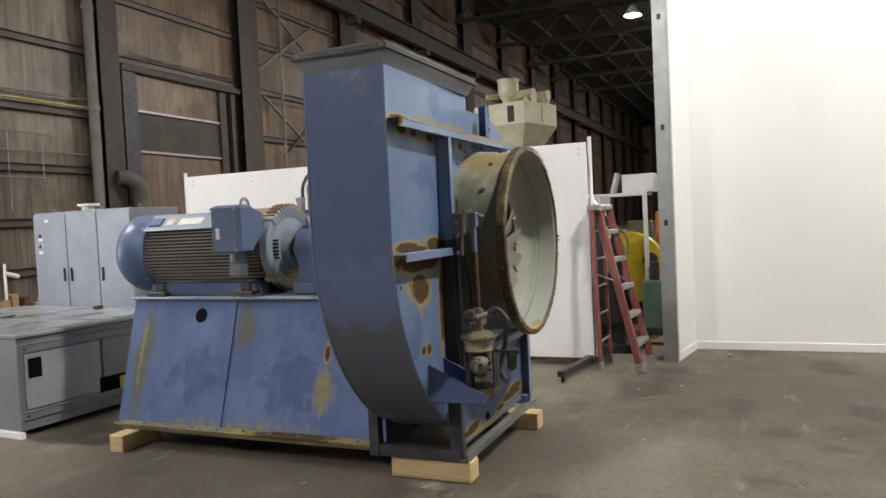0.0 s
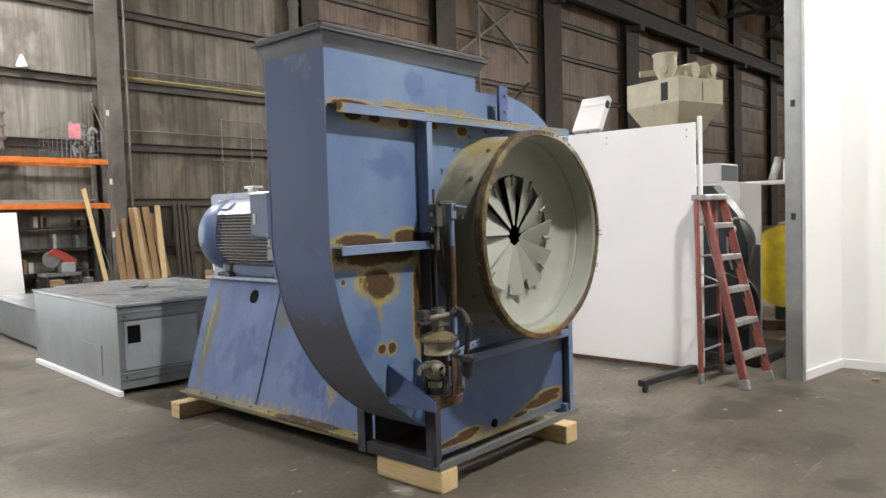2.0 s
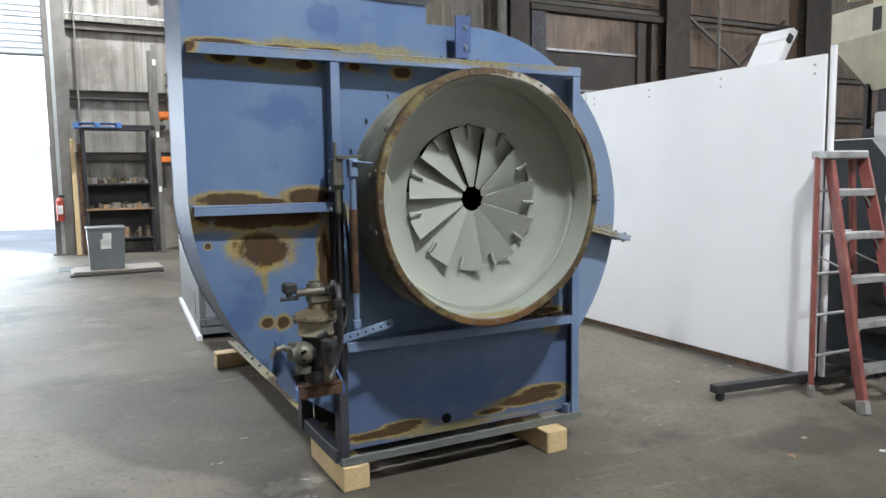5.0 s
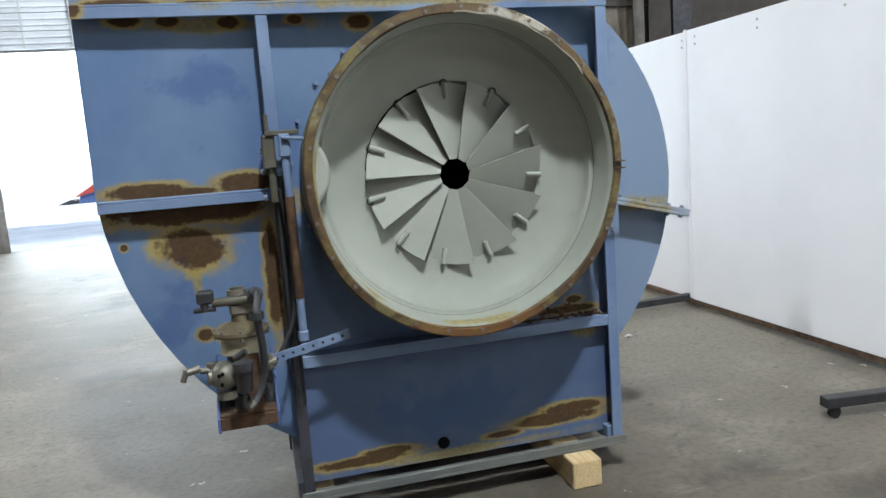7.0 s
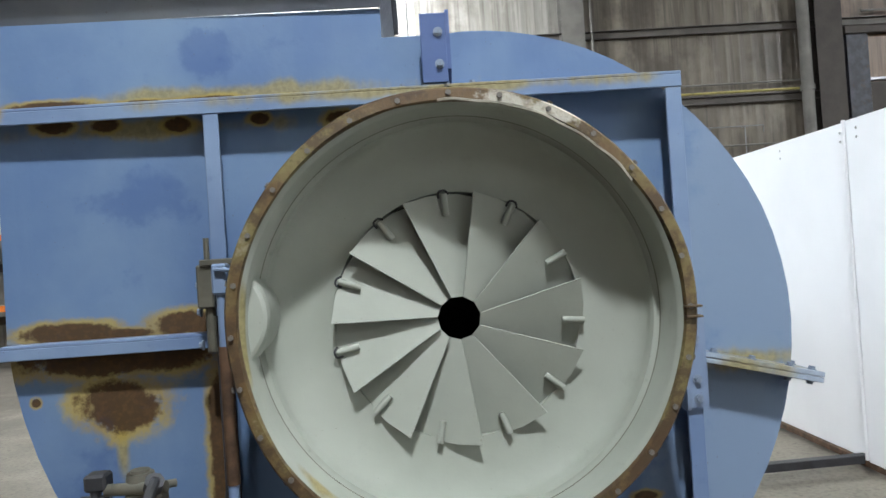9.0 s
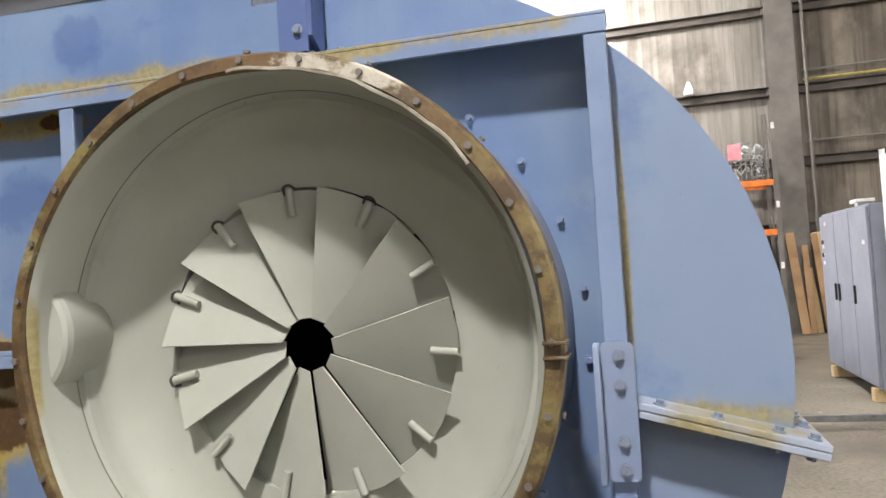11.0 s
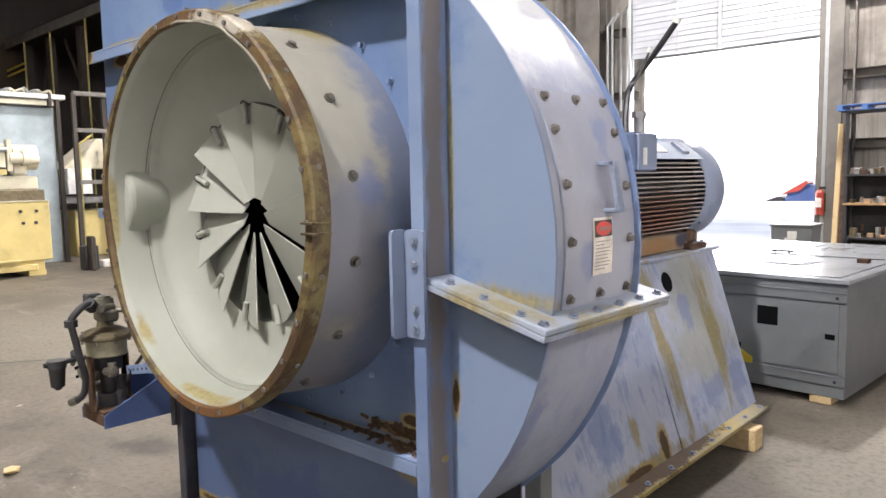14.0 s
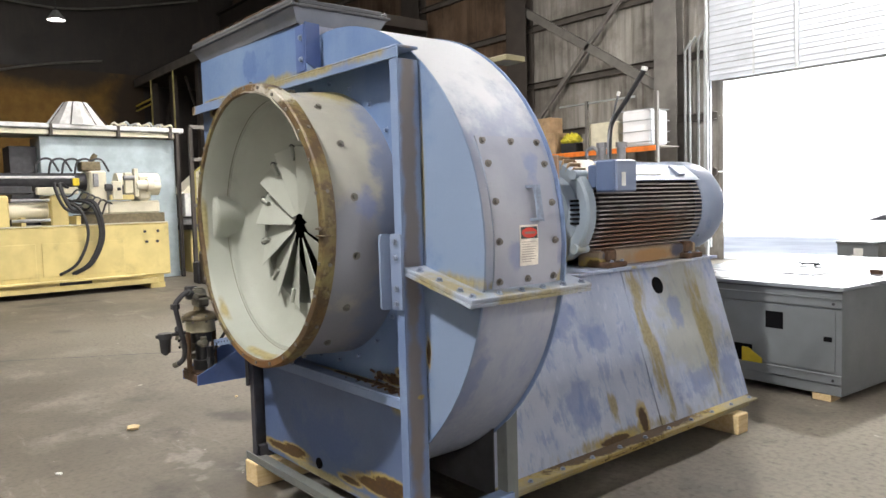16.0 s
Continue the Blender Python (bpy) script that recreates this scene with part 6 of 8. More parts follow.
enc = grey_chest(pose(-0.775, 3.79, 0, 0, 0, -4.0), 1.725, 2.55, 0.055, 0.80, "long grey steel control enclosure lying flat on timbers")
part("lower_opening", box(bm_new(), 0.745, 1.03, -0.004, 0.010, 0.19, 0.345), M_HOLE, enc, "dark opening")
part("yellow_flap", prism(bm_new(), [(0.95, 0.21), (1.12, 0.21), (1.12, 0.25), (1.00, 0.32), (0.95, 0.32)], "y", -0.016, -0.008), M_YELLOW, enc, "yellow tag hung in the opening")
part("square_opening", box(bm_new(), 1.145, 1.285, -0.006, 0.004, 0.50, 0.63), M_HOLE, enc)
part("small_opening", box(bm_new(), 1.595, 1.655, -0.006, 0.004, 0.45, 0.485), M_HOLE, enc)
for y0, y1 in ((0.06, 1.14), (1.30, 2.46)):
    for x0, x1 in ((0.07, 0.80), (0.86, 1.66)):
        part("lid_seam", box(bm_new(), x0, x1, y0, y1, 0.8552, 0.8572, 0.0005), M_DARK, enc)
        part("lid_panel", box(bm_new(), x0 + 0.008, x1 - 0.008, y0 + 0.008, y1 - 0.008, 0.8574, 0.8605, 0.001), M_GREY2, enc)
part("edge_seam", box(bm_new(), -0.004, 1.729, -0.006, 0.0, 0.815, 0.822), M_DARK, enc)
part("edge_seam", box(bm_new(), 0.0, 0.004, 0.02, 2.5, 0.815, 0.822), M_DARK, enc)
part("lid_frame", box(bm_new(), 0.95, 1.25, 0.55, 0.85, 0.861, 0.864, 0.001), M_DARK, enc)
part("lid_inset", box(bm_new(), 1.0, 1.20, 0.60, 0.80, 0.8643, 0.868, 0.001), M_GREY2, enc)
part("lid_frame", box(bm_new(), 0.30, 0.62, 0.5, 0.72, 0.861, 0.864, 0.001), M_GREY, enc)
b = bm_new()
box(b, 0.66, 0.86, 1.35, 1.40, 0.870, 0.885, 0.004)
cyl(b, (0.70, 1.375, 0.855), (0.70, 1.375, 0.875), 0.012, 8)
cyl(b, (0.82, 1.375, 0.855), (0.82, 1.375, 0.875), 0.012, 8)
part("lid_handle", b, M_DARK, enc)
b = bm_new()
box(b, 1.48, 1.56, 0.95, 1.02, 0.856, 0.895, 0.006)
part("latch", b, M_RUST, enc)
part("side_label", box(bm_new(), 0.001, 0.0062, 0.75, 0.80, 0.22, 0.36), M_PAPER, enc)
part("side_panel", box(bm_new(), 0.0005, 0.0062, 0.45, 0.95, 0.14, 0.42), M_GREY, enc)
for x0, x1, y0, y1 in ((1.50, 1.64, 0.02, 0.16), (0.1, 0.24, 0.6, 0.9), (1.4, 1.6, 2.2, 2.35)):
    b = bm_new()
    box(b, x0, x1, y0, y1, 0.001, 0.054, 0.004)
    whole("timber_wedge", b, M_WOOD, "small orange-stained timber block under the enclosure", "timber block", "blocks under enclosures", m=pose(-0.775, 3.79, 0, 0, 0, -4.0))
b = bm_new()
box(b, -0.03, 0.02, -0.02, 2.5, 0.001, 0.052, 0.004)
whole("white_batten", b, M_WHITE, "white painted batten along the foot of the enclosure", "batten", m=pose(-0.775, 3.79, 0, 0, 0, -4.0))
enc2 = grey_chest(pose(-0.36, 6.78, 0, 0, 0, -5.0), 2.2, 2.6, 0.05, 0.50, "low grey steel enclosure lying flat on timbers", False)
b = bm_new()
for k in range(24):
    a = 2 * math.pi * k / 24
    cyl(b, (0.4 + 0.12 * math.cos(a), 0.5 + 0.12 * math.sin(a), 0.549), (0.4 + 0.12 * math.cos(a), 0.5 + 0.12 * math.sin(a), 0.553), 0.012, 6)
tagged(part("vent_perforations", b, M_HOLE, enc2), kind="stuff")
for x0 in (0.2, 1.9):
    b = bm_new()
    box(b, x0, x0 + 0.14, 0.03, 2.4, 0.001, 0.049, 0.004)
    whole("timber_wedge", b, M_WOOD, "small orange-stained timber block under the enclosure", "timber block", "blocks under enclosures", m=pose(-0.36, 6.78, 0, 0, 0, -5.0))
grey_chest(pose(1.30, 9.60, 0, 0, 0, -2.0), 1.35, 1.3, 0.05, 0.46, "small grey steel enclosure lying on battens", False)
for y0 in (0.1, 1.0):
    b = bm_new()
    box(b, 0.05, 1.3, y0, y0 + 0.09, 0.001, 0.049, 0.004)
    whole("timber_wedge", b, M_DARK, "dark batten under the small enclosure", "batten", m=pose(1.30, 9.60, 0, 0, 0, -2.0))

# standing cabinet
cab = thing("switch_cabinet", pose(3.05, 6.48, 0), "tall grey two-door switch cabinet with black handles, standing on timbers", "cabinet")
part("body", box(bm_new(), 0.02, 0.95, 0, 2.0, 0.14, 2.03, 0.008), M_CAB, cab)
for y0, y1 in ((0.006, 0.66), (0.672, 1.30), (1.312, 1.994)):
    d = part("door", box(bm_new(), -0.012, 0.018, y0, y1, 0.17, 2.0, 0.006), M_CAB, cab)
    part("handle", box(bm_new(), -0.035, -0.013, y1 - 0.09 if y0 < 0.7 else y0 + 0.05, y1 - 0.06 if y0 < 0.7 else y0 + 0.08, 0.98, 1.18, 0.006), M_BLACK, d, "black handle")
for z, y in ((1.88, 1.75), (1.60, 1.9), (1.50, 1.9), (1.40, 1.9), (1.62, 0.2)):
    part("label_plate", box(bm_new(), -0.016, -0.012, y - 0.09, y, z, z + 0.045), M_PAPER, cab)
for z in (1.68, 1.52):
    b = bm_new()
    cyl(b, (-0.03, 1.86, z), (-0.012, 1.86, z), 0.025, 12)
    part("knob", b, M_DARK, cab)
for y in (0.1, 0.9, 1.9):
    b = bm_new()
    tube(b, [(0.3 + 0.03 * math.cos(radians(t)), y, 2.055 + 0.03 * math.sin(radians(t))) for t in range(-40, 221, 26)], 0.008, 6)
    part("lifting_eye", b, M_STEEL, cab)
b = bm_new()
box(b, 0.2, 0.32, 1.05, 1.2, 2.03, 2.10, 0.006)
box(b, 0.16, 0.36, 0.98, 1.24, 2.10, 2.14, 0.006)
part("top_bracket", b, M_PAPER, cab)
for y in (0.12, 1.78):
    b = bm_new()
    box(b, 3.02, 4.02, 6.48 + y, 6.48 + y + 0.12, 0.001, 0.139, 0.006)
    whole("timber_skid", b, M_WOOD, "raw timber skid under the tall cabinet", "timber block", "skids under the cabinet")

# ---- rolling partition ----
part_p = thing("rolling_partition", None, "white panel partition on steel beams with casters", "partition")
PX = 2.83
for y0, y1, dx in ((-0.16, 2.415, 0.0), (2.445, 5.23, 0.03)):
    pn = part("panel", box(bm_new(), PX + dx - 0.012, PX + dx + 0.012, y0, y1, 0.09, 2.365, 0.003), M_WHITE, part_p)
    for y in (y0 + 0.08, y0 + 0.9, y0 + 1.7, y1 - 0.12):
        for z in (2.24, 2.30):
            b = bm_new()
            cyl(b, (PX + dx - 0.016, y, z), (PX + dx - 0.010, y, z), 0.009, 8)
            part("screw", b, M_ALU, pn)
for y in (-0.185, 2.43, 5.25):
    b = bm_new()
    cyl(b, (PX + (-0.012 if 0 < y < 3 else 0.035), y, 0.10), (PX + (-0.012 if 0 < y < 3 else 0.035), y, 2.42 if y < 0 or y > 3 else 2.372), 0.022 if y < 0 or y > 3 else 0.014, 14)
    part("upright", b, M_WHITE, part_p)
part("kick_rail", box(bm_new(), PX - 0.008, PX + 0.05, -0.15, 5.25, 0.045, 0.088, 0.003), M_RUST, part_p, "brown bottom rail")
for y in (-0.12, 2.50, 5.45):
    b = bm_new()
    m = Matrix.Translation((PX, y, 0.095)) @ Matrix.Rotation(radians(-7.5 if y < 0 else 3), 4, "Z")
    box(b, -0.86, 0.75, -0.035, 0.035, -0.030, 0.026, 0.004, m)
    bp = part("base_beam", b, M_DARK if y < 3 else M_STEEL, part_p, "dark steel base beam")
    for x in (-0.80, 0.68):
        b = bm_new()
        p = m @ Vector((x, 0, -0.062))
        cyl(b, p + Vector((0, -0.014, 0.0)), p + Vector((0, 0.014, 0.0)), 0.031, 16)
        box(b, p.x - 0.02, p.x + 0.02, p.y - 0.022, p.y + 0.022, 0.055, 0.062)
        part("caster", b, M_BLACK, bp)

# ---- step ladder ----
lad = thing("step_ladder", None, "red fibreglass step ladder with aluminium steps, worn and dusty", "ladder")
fl0, fl1 = Vector((2.61, -0.67, 0)), Vector((3.09, -0.71, 0))
tl0, tl1 = Vector((2.735, -0.27, 1.66)), Vector((3.00, -0.33, 1.66))
rl0, rl1 = Vector((2.65, -0.26, 0)), Vector((3.13, -0.27, 0))
tr0, tr1 = Vector((2.69, -0.215, 1.66)), Vector((2.98, -0.27, 1.66))


def rail(p, q, w, d, name):
    way = (q - p)
    m = Matrix.Translation((p + q) / 2) @ way.to_track_quat("Z", "Y").to_matrix().to_4x4()
    b = bm_new()
    box(b, -w / 2, w / 2, -d / 2, d / 2, -way.length / 2, way.length / 2, 0.004, m)
    r = part(name, b, M_RED, lad)
    b = bm_new()
    box(b, -w / 2 - 0.004, w / 2 + 0.004, -d / 2 - 0.004, d / 2 + 0.004, -way.length / 2 + 0.001, -way.length / 2 + 0.09, 0.004, m)
    part("foot", b, M_ALU, r, "dull metal foot")
    return r


for p, q, w, d, n in ((fl0, tl0, 0.035, 0.075, "front_rail"), (fl1, tl1, 0.035, 0.075, "front_rail"), (rl0, tr0, 0.032, 0.045, "rear_rail"), (rl1, tr1, 0.032, 0.045, "rear_rail")):
    rail(p, q, w, d, n)
b = bm_new()
m = Matrix.Translation((2.845, -0.272, 1.675)) @ Matrix.Rotation(radians(-11), 4, "Z")
box(b, -0.175, 0.175, -0.075, 0.075, -0.03, 0.025, 0.008, m)
part("top_cap", b, M_ALU, lad, "scuffed grey top cap")
for k in range(1, 6):
    t = k * 0.286 / 1.66
    p, q = fl0.lerp(tl0, t), fl1.lerp(tl1, t)
    way = q - p
    m = Matrix.Translation((p + q) / 2) @ Matrix.Rotation(math.atan2(way.y, way.x), 4, "Z")
    b = bm_new()
    box(b, -way.length / 2, way.length / 2, -0.045, 0.04, -0.012, 0.012, 0.003, m)
    box(b, -way.length / 2, way.length / 2, -0.048, -0.043, -0.035, 0.008, 0.001, m)
    st = part("step", b, M_ALU, lad, "dusty aluminium step")
    for s in (-1, 1):
        b = bm_new()
        tube(b, [m @ Vector((s * (way.length / 2 - 0.09), -0.02, -0.014)), m @ Vector((s * (way.length / 2 - 0.035), -0.02, -0.06)), m @ Vector((s * (way.length / 2 + 0.002), -0.02, -0.13))], 0.007, 6)
        part("step_brace", b, M_ALU, st)
for k in range(1, 6):
    t = k * 0.286 / 1.66
    b = bm_new()
    cyl(b, rl0.lerp(tr0, t), rl1.lerp(tr1, t), 0.012, 10)
    part("rear_bar", b, M_ALU, lad)
for a, c in ((fl0, rl0), (fl1, rl1)):
    b = bm_new()
    tube(b, [a.lerp(tl0 if a is fl0 else tl1, 0.55), (a.lerp(tl0 if a is fl0 else tl1, 0.55) + c.lerp(tr0 if a is fl0 else tr1, 0.60)) / 2, c.lerp(tr0 if a is fl0 else tr1, 0.60)], 0.007, 6)
    part("spreader", b, M_ALU, lad)
part("sticker", box(bm_new(), -0.016, 0.016, -0.042, -0.0385, -0.2, 0.2, 0, Matrix.Translation(fl0.lerp(tl0, 0.8)) @ (tl0 - fl0).to_track_quat("Z", "Y").to_matrix().to_4x4()), M_PAPER, lad)

# ---- behind the partition ----
hop = thing("hopper_loader", pose(7.05, 1.90, 0, 0, 0, -16) @ Matrix.Diagonal((0.83, 0.86, 1, 1)), "cream blender hopper with feeders on top, on a frame", "hopper machine")
part("bin", box(bm_new(), -0.60, 0.60, -0.58, 0.58, 3.10, 3.47, 0.01), M_CREAM, hop)
b = bm_new()
lo = [(-0.60, -0.58), (0.60, -0.58), (0.60, 0.58), (-0.60, 0.58)]
hi_ = [b.verts.new((x, y, 3.10)) for x, y in lo]
lo_ = [b.verts.new((x * 0.37, y * 0.37, 2.52)) for x, y in lo]
for k in range(4):
    b.faces.new((hi_[k], hi_[(k + 1) % 4], lo_[(k + 1) % 4], lo_[k]))
b.faces.new(lo_)
b.faces.new(hi_[::-1])
part("cone", b, M_CREAM, hop, "tapering cream hopper cone")
part("door_opening", box(bm_new(), -0.605, -0.598, -0.35, -0.20, 3.15, 3.41), M_BLACK, hop)
part("clip", box(bm_new(), 0.02, 0.03, -0.587, -0.579, 3.15, 3.41), M_BLACK, hop)
for x, y, r0, r1, z0, z1 in ((-0.3, -0.05, 0.10, 0.20, 3.48, 3.67), (-0.3, -0.05, 0.20, 0.20, 3.67, 3.85), (-0.3, -0.05, 0.22, 0.22, 3.85, 3.88)):
    b = bm_new()
    cyl(b, (x, y, z0), (x, y, z1), r0, 24, r1)
    part("feeder", b, M_CREAM, hop)
b = bm_new()
box(b, -0.02, 0.32, -0.25, 0.15, 3.48, 3.63, 0.015)
cyl(b, (0.15, -0.35, 3.63), (0.15, 0.2, 3.63), 0.12, 18)
part("feeder", b, M_CREAM, hop)
b = bm_new()
box(b, 0.33, 0.58, -0.45, 0.3, 3.48, 3.63, 0.012)
cyl(b, (0.45, -0.50, 3.63), (0.45, 0.3, 3.63), 0.09, 16)
part("feeder", b, M_CREAM, hop)
for y in (-0.30, 0.25):
    b = bm_new()
    cyl(b, (-0.62, y, 3.60), (-0.30, y * 0.3, 3.63), 0.045, 12)
    part("pipe_stub", b, M_CREAM, hop)
for x, y in ((-0.24, -0.22), (0.24, -0.22), (0.24, 0.22), (-0.24, 0.22)):
    b = bm_new()
    box(b, x - 0.04, x + 0.04, y - 0.04, y + 0.04, 0.001, 2.60, 0.004)
    part("leg", b, M_DARK, hop)
b = bm_new()
cyl(b, (0, 0, 2.05), (0, 0, 2.54), 0.2, 20)
box(b, -0.3, 0.3, -0.25, 0.25, 1.95, 2.05, 0.01)
part("slide_gate", b, M_DARK, hop)
b = bm_new()
m = Matrix.Translation((5.36, 2.48, 2.60)) @ Matrix.Rotation(radians(-4), 4, "Z") @ Matrix.Rotation(radians(30), 4, "Y")
for z0, z1 in ((0.10, 0.50), (0.51, 0.66)):
    box(b, -0.05, 0.05, -0.23, 0.23, z0, z1, 0.012, m)
tw = thing("white_unit", None, "tilted white sheet-metal unit on a post behind the partition", "machine part")
part("case", b, M_WHITE, tw)
b = bm_new()
cyl(b, (5.45, 2.45, 0.001), (5.45, 2.47, 2.75), 0.035, 10)
part("post", b, M_DARK, tw)
part("clip", box(bm_new(), -0.07, 0.0, -0.25, -0.225, 0.46, 0.56, 0.004, m), M_DARK, tw)

gm = thing("granulator", pose(3.62, 0.05, 0), "dark slate-coloured granulator with a cut-corner guard and belt wheel", "machine")
part("guard", prism(bm_new(), [(0.34, 0.10), (0.34, 1.80), (-0.05, 1.80), (-0.30, 1.50), (-0.40, 1.20), (-0.40, 0.10)], "x", 0.0, 0.22), M_GREEN, gm)
b = bm_new()
cyl(b, (-0.05, -0.22, 0.62), (-0.005, -0.22, 0.62), 0.30, 28)
cyl(b, (-0.06, -0.22, 0.62), (-0.045, -0.22, 0.62), 0.07, 16)
part("belt_wheel", b, M_BLACK, gm)
part("base", box(bm_new(), -0.05, 1.0, -0.55, 0.45, 0.001, 0.10, 0.006), M_DARK, gm)
part("body", box(bm_new(), 0.225, 0.50, -0.36, 0.35, 0.10, 1.20, 0.02), M_GREEN, gm)
b = bm_new()
tube(b, curve_pts([(-0.02, -0.42, 1.0), (-0.05, -0.48, 1.25), (-0.03, -0.40, 1.42), (0.0, -0.25, 1.45), (-0.01, -0.2, 1.2), (-0.02, -0.25, 0.95)], 5), 0.012, 8)
part("cable", b, M_STEEL, gm)
b = bm_new()
cyl(b, (-0.02, -0.24, 1.35), (0.0, -0.24, 1.35), 0.05, 18)
part("dial", b, M_PAPER, gm)
b = bm_new()
box(b, 4.60, 5.3, 0.06, 0.98, 0.001, 1.85, 0.012)
whole("white_chiller", b, M_WHITE, "tall white sheet-metal chiller cabinet beside the granulator", "cabinet")
b = bm_new()
box(b, 4.64, 5.24, 0.31, 0.63, 1.852, 2.08, 0.015)
ac = thing("air_conditioner", None, "white louvred air-conditioner unit on the chiller", "air conditioner")
part("case", b, M_WHITE, ac)
for k in range(14):
    part("louvre", box(bm_new(), 4.70 + k * 0.036, 4.715 + k * 0.036, 0.298, 0.309, 1.88, 2.06, 0.002), M_GREY2, ac)
# yellow belt guard
yg = thing("yellow_guard_machine", pose(5.95, -0.08, 0), "machine with a round yellow belt guard", "machine")
b = bm_new()
cyl(b, (0, 0.05, 0.80), (0.26, 0.05, 0.80), 0.52, 40)
part("belt_guard", b, M_YELLOW, yg, "round yellow belt guard")
part("guard_post", box(bm_new(), 0.06, 0.20, -0.12, 0.22, 0.118, 0.35, 0.01), M_DARK, yg)
b = bm_new()
cyl(b, (-0.10, -0.28, 0.92), (0.0, -0.28, 0.92), 0.10, 20)
cyl(b, (0.26, 0.05, 0.80), (0.9, 0.05, 0.80), 0.3, 24)
part("drive", b, M_DARK, yg)
part("frame", box(bm_new(), -0.1, 1.2, -0.6, 0.7, 0.001, 0.118, 0.006), M_RUST, yg)
part("green_case", box(bm_new(), 0.5, 1.3, -0.62, -0.2, 0.12, 1.05, 0.02), M_MINT, yg)
gmach = thing("green_pump_unit", pose(4.75, -0.52, 0), "small green pump unit on the floor", "pump")
part("case", box(bm_new(), 0, 0.4, -0.16, 0.12, 0.10, 0.72, 0.02), M_MINT, gmach)
part("base", box(bm_new(), -0.05, 0.5, -0.2, 0.16, 0.001, 0.10, 0.006), M_DARK, gmach)
b = bm_new()
cyl(b, (0.15, -0.02, 0.72), (0.15, -0.02, 0.95), 0.06, 14)
cyl(b, (0.28, 0.04, 0.72), (0.28, 0.04, 0.88), 0.03, 10)
part("valve", b, M_DARK, gmach)
pf = thing("pipe_frame", pose(5.8, 0.0, 0), "white square-tube stand with parts on its top", "stand")
for y in (-0.33, 0.36):
    part("leg", box(bm_new(), -0.03, 0.03, y - 0.03, y + 0.03, 0.001, 1.84, 0.004), M_WHITE, pf)
part("top_rail", box(bm_new(), -0.04, 0.5, -0.37, 0.40, 1.842, 1.885, 0.004), M_WHITE, pf)
b = bm_new()
box(b, 5.9, 6.3, -0.45, 0.0, 1.887, 2.15, 0.01)
whole("white_bin", b, M_WHITE, "white plastic bin on the stand", "bin")
b = bm_new()
cyl(b, (5.88, 0.12, 1.887), (5.92, 0.05, 2.17), 0.05, 14)
whole("metal_tube", b, M_ALU, "bare metal tube standing on the stand", "tube")
for k in range(3):
    b = bm_new()
    box(b, 7.9 + 0.2 * k, 8.3 + 0.2 * k, -0.6 + 0.5 * k, -0.2 + 0.5 * k, 1.0, 1.6 - 0.15 * k, 0.02)
    box(b, 7.85 + 0.2 * k, 8.35 + 0.2 * k, -0.65 + 0.5 * k, -0.15 + 0.5 * k, 0.001, 0.998, 0.02)
    whole("far_machine", b, (M_ORANGE, M_BRASS, M_CARD)[k], "worn machine casing far behind the ladder", "machine", "far machines")
b = bm_new()
box(b, 4.2, 5.8, -0.85, -0.2, 0.002, 0.03, 0.003)
whole("plywood_sheet", b, M_BOARD, "brown plywood sheet lying on the floor", "board")


# ---- storage rack on the wall ----
rack = thing("pallet_rack", pose(0, 13.0, 0), "pallet rack with grey uprights and bright orange beams", "rack")
for x in (-0.02, 3.35):
    for y in (0.0, 0.82):
        u = part("upright", box(bm_new(), x - 0.045, x + 0.045, y - 0.03, y + 0.04, 0.012, 4.32, 0.004), M_COL, rack)
        part("foot_plate", box(bm_new(), x - 0.09, x + 0.09, y - 0.06, y + 0.08, 0.001, 0.012), M_COL, u)
    for z in (0.4, 1.4, 2.4, 3.4):
        b = bm_new()
        tube(b, [(x, 0.02, z), (x, 0.42, z + 0.45), (x, 0.80, z + 0.9)], 0.016, 6)
        part("lattice", b, M_COL, rack)
    for z in (2.42, 1.28, 3.9):
        part("tag", box(bm_new(), x - 0.03, x + 0.03, -0.034, -0.031, z, z + 0.12), M_PAPER, rack)
for z in (2.90, 1.965):
    for y in (-0.02, 0.80):
        bmr = bm_new()
        box(bmr, 0.027, 3.303, y - 0.02, y + 0.025, z - 0.055, z + 0.055, 0.006)
        bo = part("beam", bmr, M_ORANGE, rack, "bright orange beam")
    for k in range(9):
        part("deck_bar", box(bm_new(), 0.2 + k * 0.36, 0.23 + k * 0.36, 0.03, 0.77, z + 0.03, z + 0.05), M_STEEL, rack)
crate = thing("brown_crate", pose(0.82, 13.38, 2.957), "brown plastic bulk crate with a paper label on a pallet", "crate")
part("body", box(bm_new(), -0.52, 0.52, -0.36, 0.36, 0.12, 0.86, 0.03), M_CRATE, crate)
for z in (0.36, 0.62, 0.86):
    part("rib", box(bm_new(), -0.55, 0.55, -0.39, 0.39, z - 0.03, z + 0.02, 0.01), M_CRATE, crate)
part("label", box(bm_new(), -0.06, 0.12, -0.395, -0.391, 0.62, 0.74), M_PAPER, crate)
for x in (-0.45, 0.0, 0.45):
    part("runner", box(bm_new(), x - 0.06, x + 0.06, -0.36, 0.36, 0.0, 0.12, 0.008), M_DARK, crate)
cage = thing("wire_basket", pose(2.72, 13.38, 2.957), "wire mesh basket of scrap with a pink paper sign", "wire basket")
for k in range(12):
    x = -0.5 + k / 11
    for y in (-0.36, 0.36):
        b = bm_new()
        cyl(b, (x, y, 0.0), (x, y, 0.66), 0.006, 6)
        part("wire", b, M_STEEL, cage)
